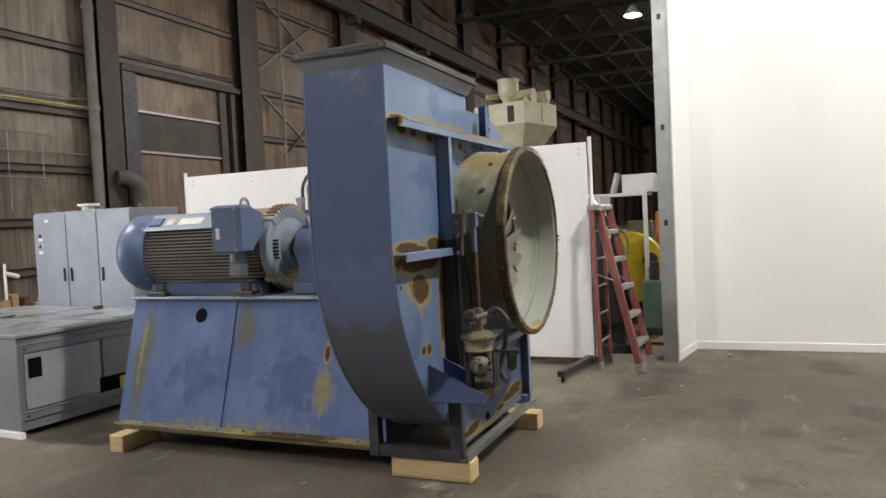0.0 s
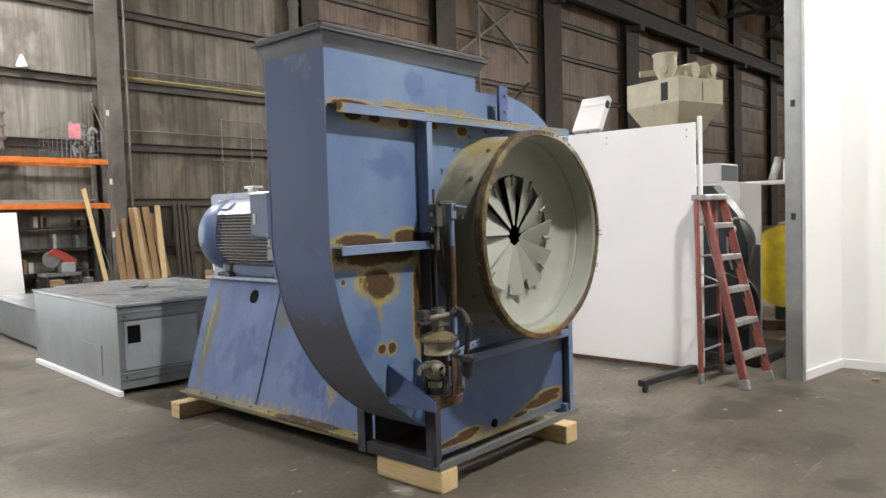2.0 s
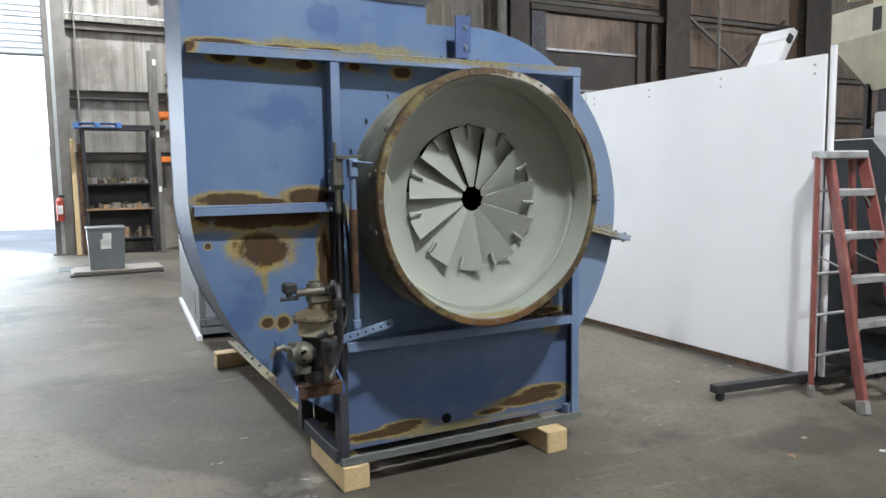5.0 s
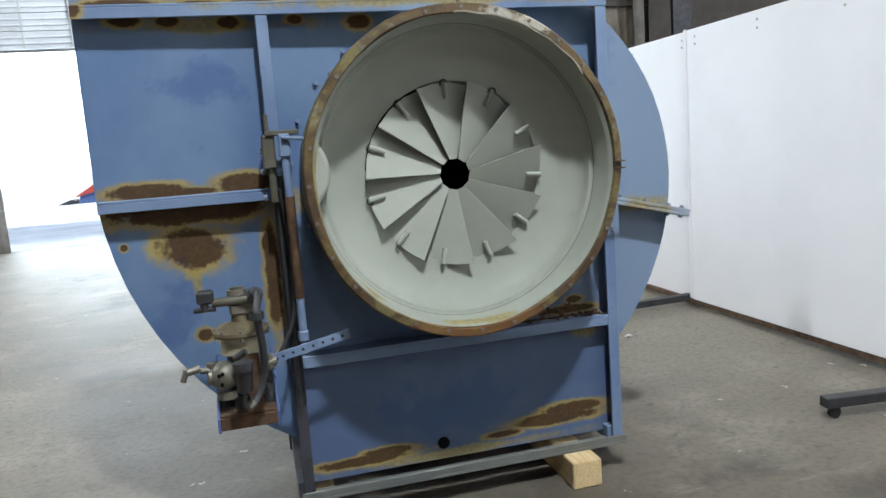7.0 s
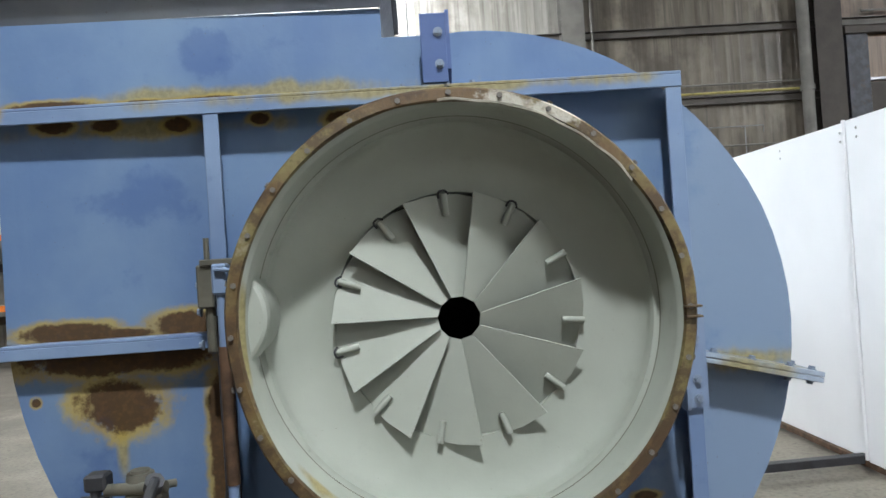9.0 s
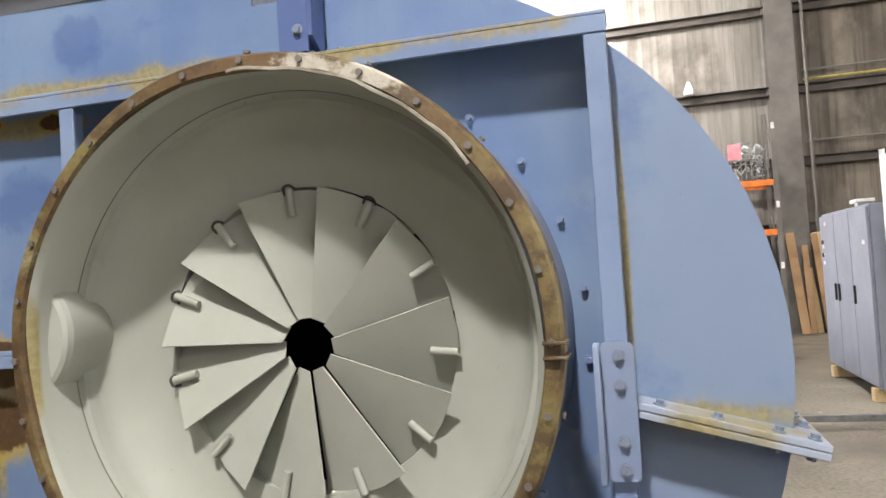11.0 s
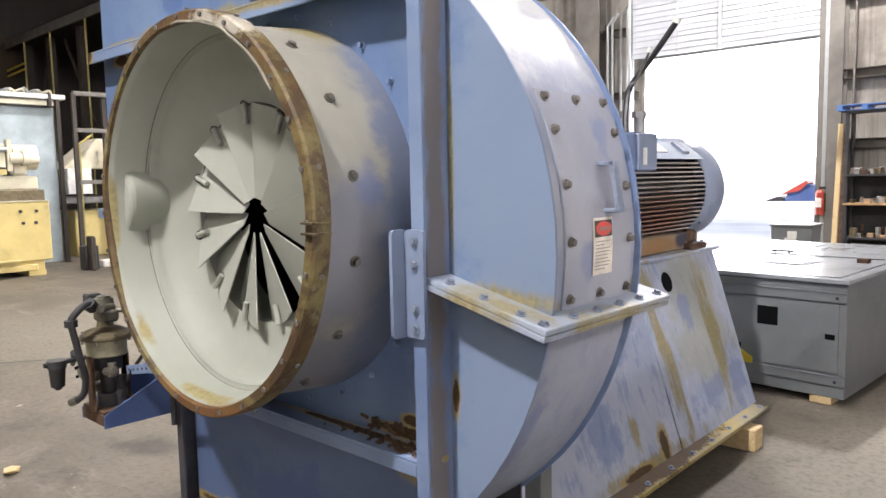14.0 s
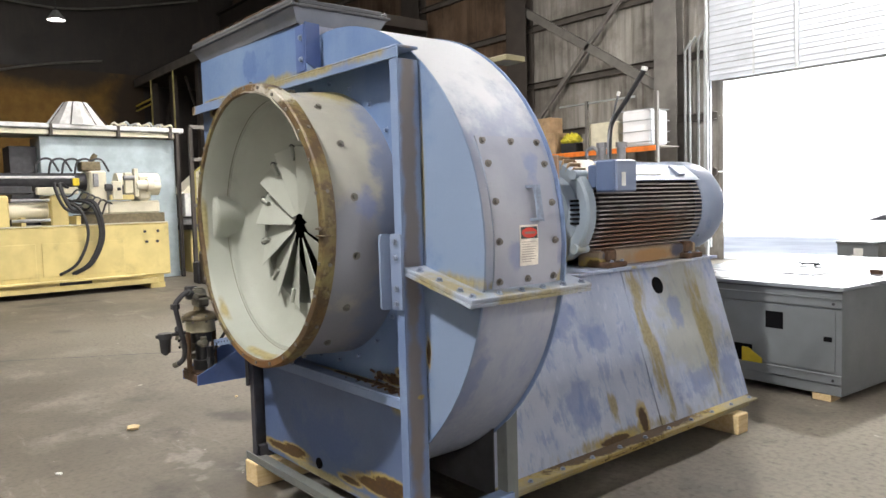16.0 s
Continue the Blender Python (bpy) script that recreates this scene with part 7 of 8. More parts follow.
for z in (0.02, 0.2, 0.4, 0.6):
    b = bm_new()
    tube(b, [(-0.5, -0.36, z), (0.5, -0.36, z), (0.5, 0.36, z), (-0.5, 0.36, z), (-0.5, -0.35, z)], 0.006, 6)
    part("wire", b, M_STEEL, cage)
part("sign", box(bm_new(), -0.18, 0.06, -0.375, -0.368, 0.42, 0.72), M_PINK, cage, "pink paper sign")
b = bm_new()
for k in range(22):
    x, y, z = random.uniform(0.0, 0.42), random.uniform(-0.28, 0.28), random.uniform(0.06, 0.72)
    tube(b, curve_pts([(x, y, z), (x + random.uniform(-0.15, 0.15), y + random.uniform(-0.1, 0.1), z + random.uniform(0, 0.15)), (x + random.uniform(-0.2, 0.2), y, z + random.uniform(-0.1, 0.12))], 3), random.uniform(0.012, 0.03), 6)
tagged(part("scrap", b, M_GALV, cage), kind="stuff")
for k in range(4):
    b = bm_new()
    box(b, 0.75 + 0.12 * k, 2.75 + 0.1 * k, 13.05, 13.72, 2.022 + k * 0.022, 2.042 + k * 0.022, 0.003)
    whole("sheet_of_board", b, M_PLY, "thin grey board lying on the rack", "board", "boards on the rack")
b = bm_new()
box(b, -0.40, 0.40, -0.015, 0.015, 0, 1.86, 0.003)
whole("white_board", b, M_WHITE, "plain white board leaning against the rack", "board", m=pose(1.02, 12.62, 0.004, -8, 0, 0))
b = bm_new()
box(b, -0.045, 0.045, -0.02, 0.02, 0, 2.35, 0.004)
whole("timber_plank", b, M_WOOD, "fresh yellow timber plank leaning on the rack", "timber plank", m=pose(2.98, 12.45, 0.014, -9, -7, 0))
b = bm_new()
box(b, 0.05, 0.95, 13.86, 13.89, 0.001, 1.35)
whole("old_sign_board", b, M_PLY, "worn grey board with a faint red round mark", "board")
b = bm_new()
tube(b, [(0.5 + 0.22 * math.cos(radians(t)), 13.85, 1.0 + 0.22 * math.sin(radians(t))) for t in range(0, 361, 20)], 0.009, 6)
tube(b, [(0.36, 13.85, 1.14), (0.64, 13.85, 0.86)], 0.009, 6)
whole("round_mark", b, M_FADED, "faint red round mark on the worn board", "sign")
saw = thing("chop_saw", pose(1.92, 12.3, 0), "red chop saw on a small steel stand", "saw")
part("table", box(bm_new(), -0.30, 0.36, -0.22, 0.25, 0.58, 0.64, 0.006), M_STEEL, saw)
for x, y in ((-0.26, -0.18), (0.32, -0.18), (0.32, 0.2), (-0.26, 0.2)):
    part("leg", box(bm_new(), x - 0.02, x + 0.02, y - 0.02, y + 0.02, 0.001, 0.58, 0.003), M_DARK, saw)
part("lower_shelf", box(bm_new(), -0.28, 0.34, -0.2, 0.22, 0.26, 0.28), M_STEEL, saw)
b = bm_new()
cyl(b, (-0.12, -0.03, 0.92), (-0.12, 0.0, 0.92), 0.16, 28)
part("blade", b, M_STEEL, saw)
b = bm_new()
prism(b, [(-0.20, 1.02), (-0.05, 1.12), (0.16, 1.02), (0.34, 0.88), (0.32, 0.82), (0.10, 0.86), (-0.04, 0.98)], "y", -0.06, 0.06)
part("motor_head", b, M_SAWRED, saw, "red saw head")
b = bm_new()
box(b, 0.05, 0.30, -0.1, 0.18, 0.64, 0.84, 0.02)
part("vise", b, M_GALV, saw)
# clutter under the rack
for k in range(16):
    x, y = 1.55 + random.uniform(0, 1.6), 13.1 + random.uniform(0, 0.55)
    w, d, h = random.uniform(0.12, 0.4), random.uniform(0.12, 0.3), random.uniform(0.12, 0.5)
    z = 0.001
    b = bm_new()
    box(b, x - w / 2, x + w / 2, y - d / 2, y + d / 2, z, z + h, 0.015)
    whole("stored_box", b, random.choice((M_DARK, M_CARD, M_RUST, M_GREY, M_BLACK, M_BRASS)), "dusty box of parts under the rack", "box", "clutter under the rack")
for k in range(26):
    x, y = 1.62 + random.uniform(0, 1.5), 12.75 + random.uniform(0, 0.35)
    r, h = random.uniform(0.02, 0.07), random.uniform(0.05, 0.22)
    b = bm_new()
    if k % 2:
        cyl(b, (0, 0, 0), (0, 0, h), r, 10)
    else:
        box(b, -r, r, -r * 0.7, r * 0.7, 0, h, 0.006)
    whole("spare_part", b, random.choice((M_ALU, M_PAPER, M_RUST, M_SAWRED, M_STEEL, M_CARD, M_DARK)), "small odd machine part on the floor under the rack", "spare part", "odd parts under the rack", m=pose(x, y, 0.001, 0, 0, random.uniform(0, 90)))
bench = thing("rear_shelf", pose(2.4, 13.72, 0), "dim shelf with boxes behind the saw", "shelf")
for z in (0.55, 1.05, 1.5):
    part("board", box(bm_new(), -0.85, 0.8, -0.16, 0.16, z, z + 0.03), M_DARK, bench)
for x in (-0.83, 0.78):
    part("side", box(bm_new(), x - 0.02, x + 0.02, -0.16, 0.16, 0.001, 1.75), M_DARK, bench)
for k in range(12):
    z = random.choice((0.581, 1.081, 1.531))
    x = 1.65 + 0.12 * k + random.uniform(-0.02, 0.02)
    w, h = random.uniform(0.05, 0.11), random.uniform(0.08, 0.3)
    b = bm_new()
    box(b, x - w / 2, x + w / 2, 13.62, 13.8, z, z + h, 0.008)
    whole("stored_box", b, random.choice((M_CARD, M_GREY, M_PAPER, M_RUST, M_BLUEPAL)), "dusty box of parts on the rear shelf", "box", "boxes on the rear shelf")

# dark shelf unit beside the rack
su = thing("shelf_unit", pose(-0.72, 13.45, 0), "dark steel shelf unit half full of small parts", "shelf unit")
for x in (-0.70, 0.56):
    for y in (-0.2, 0.2):
        part("post", box(bm_new(), x - 0.03, x + 0.03, y - 0.03, y + 0.03, 0.001, 2.62, 0.003), M_DARK, su)
for z in (0.30, 0.92, 1.44, 2.58):
    part("board", box(bm_new(), -0.73, 0.59, -0.25, 0.25, z, z + 0.035, 0.003), M_DARK if z != 0.92 else M_BOARD, su)
part("back_panel", box(bm_new(), -0.70, 0.56, 0.235, 0.245, 0.2, 1.46), M_BLACK, su)
for k in range(125):
    z = random.choice((0.336, 0.336, 0.956, 0.956, 1.476, 1.476, 1.476))
    w, h, d = random.uniform(0.04, 0.12), random.uniform(0.03, 0.13 if z > 0.5 else 0.24), random.uniform(0.05, 0.14)
    x, y = -0.72 + random.uniform(-0.62, 0.5), 13.45 + random.uniform(-0.2, 0.12)
    b = bm_new()
    if k % 3:
        box(b, -w / 2, w / 2, -d / 2, d / 2, 0, h, 0.008)
    else:
        cyl(b, (0, 0, 0), (0, 0, h), w / 2, 10)
    whole("spare_part", b, random.choice((M_BRASS, M_STEEL, M_RUST, M_CARD, M_ALU, M_CRATE, M_PLY)), "small dusty spare part lying on a shelf", "spare part", "parts on the shelf unit", m=pose(x, y, z, 0, 0, random.uniform(0, 90)))
pal = thing("blue_pallet", pose(-1.12, 13.42, 2.616), "blue painted pallet on top of the shelf unit", "pallet")
for x in (-0.42, -0.02, 0.38):
    part("runner", box(bm_new(), x - 0.05, x + 0.05, -0.26, 0.26, 0.016, 0.09, 0.006), M_BLUEPAL, pal)
for z in (0.0, 0.09):
    for k in range(4):
        part("slat", box(bm_new(), -0.47, 0.43, -0.26 + k * 0.14, -0.16 + k * 0.14, z, z + 0.016, 0.003), M_BLUEPAL, pal)
b = bm_new()
box(b, -0.42, 0.48, -0.22, 0.24, 0, 0.07, 0.01)
whole("dark_tarp", b, M_BLACK, "folded dark tarpaulin on top of the shelf unit", "tarpaulin", m=pose(-0.30, 13.44, 2.617))
for x, y, h, mat in ((-1.62, 13.62, 2.42, M_WOOD), (-1.55, 13.66, 2.1, M_PLY), (-1.50, 13.55, 2.3, M_RUST)):
    b = bm_new()
    box(b, -0.045, 0.045, -0.015, 0.015, 0.0, h, 0.003)
    whole("long_board", b, mat, "long board leaning against the wall", "board", "boards beside the shelf unit", m=pose(x, y - 0.25, 0.004, -6, 0, 0))
ext = thing("fire_extinguisher", pose(-1.92, 13.52, 0.72), "red fire extinguisher on the column", "fire extinguisher")
b = bm_new()
cyl(b, (0, 0, 0), (0, 0, 0.42), 0.075, 20)
cyl(b, (0, 0, 0.42), (0, 0, 0.48), 0.075, 20, 0.025)
part("tank", b, M_SAWRED, ext)
b = bm_new()
box(b, -0.02, 0.10, -0.015, 0.015, 0.48, 0.53, 0.004)
part("valve", b, M_BLACK, ext)
part("label", box(bm_new(), -0.05, 0.05, -0.078, -0.0755, 0.14, 0.32), M_PAPER, ext)
part("bracket", box(bm_new(), -0.08, 0.08, 0.06, 0.10, 0.05, 0.4), M_RUST, ext)

# boards leaning by the column, dark bars further on
for k in range(9):
    x = 3.75 + 0.135 * k
    h, w = random.uniform(1.75, 2.05), random.uniform(0.07, 0.2)
    b = bm_new()
    box(b, -w / 2, w / 2, -0.012, 0.012, 0, h, 0.003)
    whole("leaning_board", b, (M_BOARD, M_BOARD, M_WOOD, M_BOARD, M_WOOD)[k % 5], "wooden board leaning against the wall", "board", "boards leaning by the column", m=pose(x, 13.42 + random.uniform(-0.06, 0.06), 0.004, -7, random.uniform(-7, 3), 0))
for k in range(4):
    b = bm_new()
    box(b, -0.035, 0.035, -0.035, 0.035, 0, 2.0, 0.004)
    whole("steel_bar", b, M_COLB, "dark steel bar leaning against the wall", "steel bar", "bars against the wall", m=pose(5.2 + 0.12 * k, 13.6, 0.006, -5, 0, 0))
b = bm_new()
box(b, 3.9, 4.4, 11.4, 11.9, 0.001, 0.42, 0.06)
whole("black_vacuum", b, M_BLACK, "black shop vacuum on the floor near the boards", "vacuum cleaner")
b = bm_new()
cyl(b, (5.75, 13.0, 0.95), (6.05, 13.0, 0.85), 0.05, 12)
cyl(b, (5.75, 13.0, 0.001), (5.75, 13.0, 1.15), 0.03, 10)
whole("white_pipe_stub", b, M_WHITE, "white pipe stub on a stand by the wall", "pipe")
for k in range(10):
    x = 5.6 + 0.25 * k
    b = bm_new()
    box(b, x, x + random.uniform(0.1, 0.22), 12.9, 13.2, 0.001, random.uniform(0.2, 0.6), 0.02)
    whole("stored_box", b, random.choice((M_CARD, M_PAPER, M_RUST, M_ORANGE, M_WOOD)), "box of scrap by the wall", "box", "scrap by the wall")
# wire frame hanging on the wall
wf = thing("hanging_rack", pose(7.2, 13.85, 2.3), "thin bent steel frame leaning on the wall girt", "steel frame")
for q in ([(-0.6, 0, 1.85), (0.75, 0, 1.85), (0.75, 0, 1.7)], [(-0.55, 0, 0.75), (-0.55, 0, 0.0)], [(0.15, -0.05, 0.85), (0.35, -0.05, 0.0)], [(-0.9, -0.1, 0.80), (0.35, -0.1, 0.80), (0.35, -0.1, 0.65)]):
    b = bm_new()
    tube(b, q, 0.014, 6)
    part("rod", b, M_STEEL, wf)
for x, za, zb in ((-0.55, 0.70, 1.86), (0.33, 0.66, 1.86)):
    b = bm_new()
    box(b, x - 0.012, x + 0.012, -0.11, 0.012, za, za + 0.02)
    box(b, x - 0.012, x + 0.012, 0.0, 0.012, za, zb)
    box(b, x - 0.012, x + 0.012, 0.0, 0.150, zb - 0.02, zb)
    part("bracket", b, M_STEEL, wf)

# wall fittings
b = bm_new()
cyl(b, (1.99, 13.78, 4.94), (1.99, 13.78, 5.14), 0.11, 18, 0.03)
cyl(b, (1.99, 13.78, 4.88), (1.99, 13.78, 4.94), 0.11, 18)
whole("bell_horn", b, M_WHITE, "small white bell-shaped horn on the wall girt", "horn")
em = thing("emergency_light", pose(0.66, 13.80, 4.79), "cream emergency light box on the wall girt", "emergency light")
part("case", box(bm_new(), -0.13, 0.13, -0.06, 0.06, -0.14, 0.10, 0.012), M_CREAM, em)
for x in (-0.08, 0.08):
    b = bm_new()
    cyl(b, (x, -0.09, 0.0), (x, -0.05, 0.0), 0.045, 14)
    part("lens", b, M_GREY2, em)
b = bm_new()
tube(b, [(-1.6, 13.80, 4.98), (1.15, 13.80, 4.99), (1.2, 13.80, 5.05)], 0.02, 8)
tube(b, [(1.22, 13.80, 5.15), (1.22, 13.80, 3.75)], 0.02, 8)
for x in (1.12, 1.32):
    box(b, x - 0.04, x + 0.04, 13.76, 13.84, 4.98, 5.1, 0.006)
whole("conduit_run", b, M_STEEL, "electrical conduit with junction boxes along the girt", "conduit", kind="structure")
b = bm_new()
tube(b, [(0.06, 13.75, ROOF_Z + 0.002), (0.06, 13.75, 5.75)], 0.012, 6)
box(b, -0.04, 0.16, 13.68, 13.82, 5.6, 5.78, 0.01)
whole("hanging_hook", b, M_DARK, "dark chain and hook hanging by the wall", "hook")

# low pallet with grey bin
pl = thing("flat_skid", pose(-1.12, 9.98, 0), "low stack of dark steel plates and plywood on the floor", "skid")
for k, (x0, x1, y0, y1, mat) in enumerate(((-0.72, 0.70, -0.42, 0.36, M_DARK), (-0.70, 0.68, -0.38, 0.42, M_PLY), (-0.66, 0.70, -0.40, 0.40, M_PLY))):
    part("plate", box(bm_new(), x0, x1, y0, y1, 0.001 + k * 0.028, 0.026 + k * 0.028, 0.003), mat, pl)
b = bm_new()
box(b, -2.0, -0.30, 10.45, 11.15, 0.002, 0.012)
whole("plastic_sheet", b, M_GREY2, "dusty pale plastic sheet lying on the floor", "plastic sheet")
gb = thing("grey_bin", pose(-1.27, 9.98, 0.083), "grey steel bin with a paper notice", "bin")
part("body", prism(bm_new(), [(-0.26, 0.0), (0.26, 0.0), (0.285, 0.66), (-0.285, 0.66)], "y", -0.22, 0.22), M_GREY, gb)
part("lid", box(bm_new(), -0.30, 0.30, -0.25, 0.25, 0.66, 0.70, 0.01), M_GREY, gb)
part("notice", box(bm_new(), -0.09, 0.07, -0.226, -0.222, 0.34, 0.50), M_PAPER, gb)
part("notice", box(bm_new(), -0.05, 0.08, -0.226, -0.222, 0.50, 0.60), M_PAPER, gb)

# ---- rack beyond the door, in the braced bay ----
r2 = thing("store_rack", pose(-8.6, 12.6, 0), "orange storage rack with boxes in the braced bay", "rack")
for x in (-2.1, 0.0, 2.0):
    part("upright", box(bm_new(), x - 0.04, x + 0.04, -0.04, 0.04, 0.001, 3.9, 0.004), M_COL, r2)
for z in (2.62, 1.2):
    part("beam", box(bm_new(), -2.1, 2.0, -0.07, -0.045, z - 0.06, z + 0.06, 0.005), M_ORANGE, r2, "orange beam")
    part("deck", box(bm_new(), -2.1, 2.0, -0.04, 0.9, z + 0.04, z + 0.065), M_PLY, r2)
b = bm_new()
box(b, -10.55, -9.75, 12.7, 13.3, 2.687, 3.25, 0.01)
box(b, -10.5, -9.95, 12.75, 13.25, 3.25, 3.66, 0.01)
whole("cardboard_box", b, M_CARD, "stacked brown cardboard boxes on the rack", "cardboard box")
b = bm_new()
for k in range(170):
    d = Vector((random.gauss(0, 1), random.gauss(0, 1), abs(random.gauss(0, 1)) + 0.2)).normalized() * random.uniform(0.1, 0.26)
    m = Matrix.Translation((-9.3 + d.x * 1.25, 12.85 + d.y * 0.7, 2.95 + d.z * 0.9)) @ Euler((random.uniform(0, 3), random.uniform(0, 3), 0)).to_matrix().to_4x4()
    bmesh.ops.create_cone(b, cap_ends=True, segments=5, radius1=0.06, radius2=0.02, depth=0.03, matrix=m)
fl = thing("artificial_plant", None, "bright yellow artificial plant in a dark tray", "artificial plant")
tagged(part("blossoms", b, simple("yellow_blossom", (0.75, 0.68, 0.06), 0.6), fl), kind="stuff")
b = bm_new()
box(b, -9.55, -9.05, 12.68, 13.0, 2.687, 2.93, 0.02)
part("tray", b, M_BLACK, fl)
ibc = thing("white_tote", pose(-7.2, 13.0, 2.687), "white plastic tote in a wire cage on the rack", "tote")
part("tank", box(bm_new(), -0.40, 0.40, -0.35, 0.35, 0.02, 0.85, 0.05), M_WHITE, ibc)
for z in (0.1, 0.35, 0.6, 0.85):
    b = bm_new()
    tube(b, [(-0.42, -0.37, z), (0.42, -0.37, z), (0.42, 0.37, z), (-0.42, 0.37, z), (-0.42, -0.36, z)], 0.010, 6)
    part("cage_bar", b, M_GALV, ibc)
b = bm_new()
box(b, -8.75, -7.75, 12.7, 13.3, 2.687, 3.35, 0.02)
whole("wire_crate", b, M_CREAM, "pale crate on the rack", "crate")
b = bm_new()
cyl(b, (-9.5, 12.62, 3.85), (-7.2, 12.62, 3.85), 0.025, 8)
whole("rack_rail", b, M_GALV, "galvanised rail over the rack", "rail")

# ---- yard seen through the door ----
car = thing("parked_machine", pose(-8.5, 30.0, -0.02) @ Matrix.Diagonal((0.78, 1, 0.78, 1)), "red and dark blue machinery half hidden in the bright yard", "machinery")
part("plinth", prism(bm_new(), [(0.0, 0.0), (2.7, 0.0), (2.7, 0.45), (0.2, 0.42)], "y", -0.5, 0.5), M_YARD, car)
part("dark_hood", prism(bm_new(), [(0.1, 0.43), (1.0, 0.45), (1.1, 0.62), (0.8, 0.68)], "y", -0.4, 0.4), M_DARK, car)
part("blue_body", prism(bm_new(), [(1.15, 0.46), (2.6, 0.46), (2.6, 1.25), (2.1, 1.35), (1.3, 0.85)], "y", -0.45, 0.4), M_BRACKET, car, "dark blue body")
part("red_lid", prism(bm_new(), [(1.0, 0.78), (1.9, 0.98), (2.3, 1.38), (2.2, 1.5), (1.7, 1.2)], "y", -0.52, 0.3), M_SAWRED, car, "red sloping lid")
b = bm_new()
random.seed(5)
prof_pts = [(-22, 0), (-14, 0.9), (-8, 1.9), (-3, 3.4), (3, 5.0), (12, 6.0), (24, 5.2), (40, 0)]
prism(b, prof_pts, "y", 46, 60)
whole("snow_bank", b, M_YARD, "long pale heaped bank in the yard", "bank", m=pose(0, 0, -0.02))

# ---- cream moulding machines in the west of the hall ----
mm = thing("moulding_machine", pose(-11.5, 0, 0), "cream injection moulding machine with black hoses", "moulding machine")
part("base", box(bm_new(), -1.25, 0.0, -4.5, 3.22, 0.26, 1.28, 0.02), M_YCREAM, mm)
part("skirt", box(bm_new(), -1.2, -0.06, -4.4, 3.10, 0.10, 0.26, 0.01), M_YCREAM, mm)
for y0, y1 in ((-4.3, -1.6), (-1.5, 0.85), (0.95, 2.35)):
    part("panel", box(bm_new(), 0.0, 0.012, y0, y1, 0.38, 0.98, 0.004), M_YCREAM, mm)
for y in (3.0, -0.5, -4.2):
    part("foot", box(bm_new(), -1.2, -0.02, y - 0.18, y + 0.10, 0.001, 0.10, 0.006), M_YCREAM, mm)
for y, z in ((2.75, 1.12), (2.78, 0.92), (2.98, 0.92), (3.0, 1.12)):
    b = bm_new()
    cyl(b, (0, y, z), (0.02, y, z), 0.028, 10)
    part("button", b, M_DARK, mm)
part("slot", box(bm_new(), 0.002, 0.012, 1.2, 1.75, 0.14, 0.30, 0.0), M_BLACK, mm)
part("tray", box(bm_new(), -1.0, -0.08, 1.72, 3.18, 1.30, 1.48, 0.01), M_BRASS, mm, "brown oily tray")
b = bm_new()
box(b, -0.9, -0.15, 1.85, 2.15, 1.48, 2.30, 0.03)
box(b, -0.9, -0.15, 2.15, 3.12, 1.48, 1.72, 0.03)
box(b, -0.8, -0.2, 2.72, 2.98, 1.72, 2.24, 0.05)
cyl(b, (-0.5, 2.4, 2.05), (-0.5, 3.2, 2.05), 0.22, 20)
part("injection_unit", b, M_CREAM, mm)
b = bm_new()
box(b, -0.7, -0.3, 2.25, 2.62, 1.75, 2.0, 0.03)
cyl(b, (-0.3, 2.35, 1.95), (-0.3, 2.7, 1.95), 0.09, 14)
part("drive", b, M_STEEL, mm)
b = bm_new()
cyl(b, (-0.5, -1.2, 2.1), (-0.5, 1.85, 2.1), 0.17, 20)
box(b, -0.75, -0.2, -1.2, 0.9, 1.88, 2.02, 0.02)
part("barrel", b, M_DARK, mm, "dark heater barrel")
part("barrel_cover", box(bm_new(), -0.28, -0.15, 0.95, 1.65, 1.86, 2.0, 0.02), M_CREAM, mm)
for y0, y1, z0, z1 in ((-1.3, 0.35, 1.28, 1.95), (1.15, 1.45, 1.28, 1.85), (0.30, 0.5, 1.28, 1.85)):
    part("platen", box(bm_new(), -1.0, -0.1, y0, y1, z0, z1, 0.03), M_YCREAM, mm)
b = bm_new()
cyl(b, (-0.4, 0.5, 1.58), (-0.4, 1.15, 1.58), 0.15, 20)
part("cylinder", b, M_CREAM, mm)
for k in range(7):
    b = bm_new()
    y0 = 1.45 + random.uniform(-0.1, 0.25)
    tube(b, curve_pts([(-0.2, y0, 1.75), (0.05, y0 + 0.25, 1.55 + random.uniform(-0.1, 0.15)), (0.10, y0 + 0.35, 1.1), (0.08, y0 + 0.15, 0.6), (0.02, y0 - 0.15, 0.40)] if k < 4 else [(-0.25, y0 - 0.1, 1.9), (-0.05, y0 - 0.35, 2.05), (0.0, y0 - 0.2, 1.6), (-0.1, y0 + 0.2, 1.5)], 6), 0.028, 8)
    part("hose", b, M_BLACK, mm)
for k in range(5):
    b = bm_new()
    y0 = 1.0 + 0.22 * k
    tube(b, curve_pts([(-0.4, y0, 2.25), (-0.35, y0 + 0.05, 2.48), (-0.38, y0 + 0.25, 2.52), (-0.45, y0 + 0.4, 2.3)], 5), 0.02, 8)
    part("hose", b, M_DARK, mm)
part("ledge", box(bm_new(), -0.02, 0.10, -4.4, 2.70, 0.262, 0.30, 0.006), M_YCREAM, mm)
part("base_beam", box(bm_new(), -0.16, 0.06, -4.4, 2.95, 0.103, 0.20, 0.008), M_YCREAM, mm)
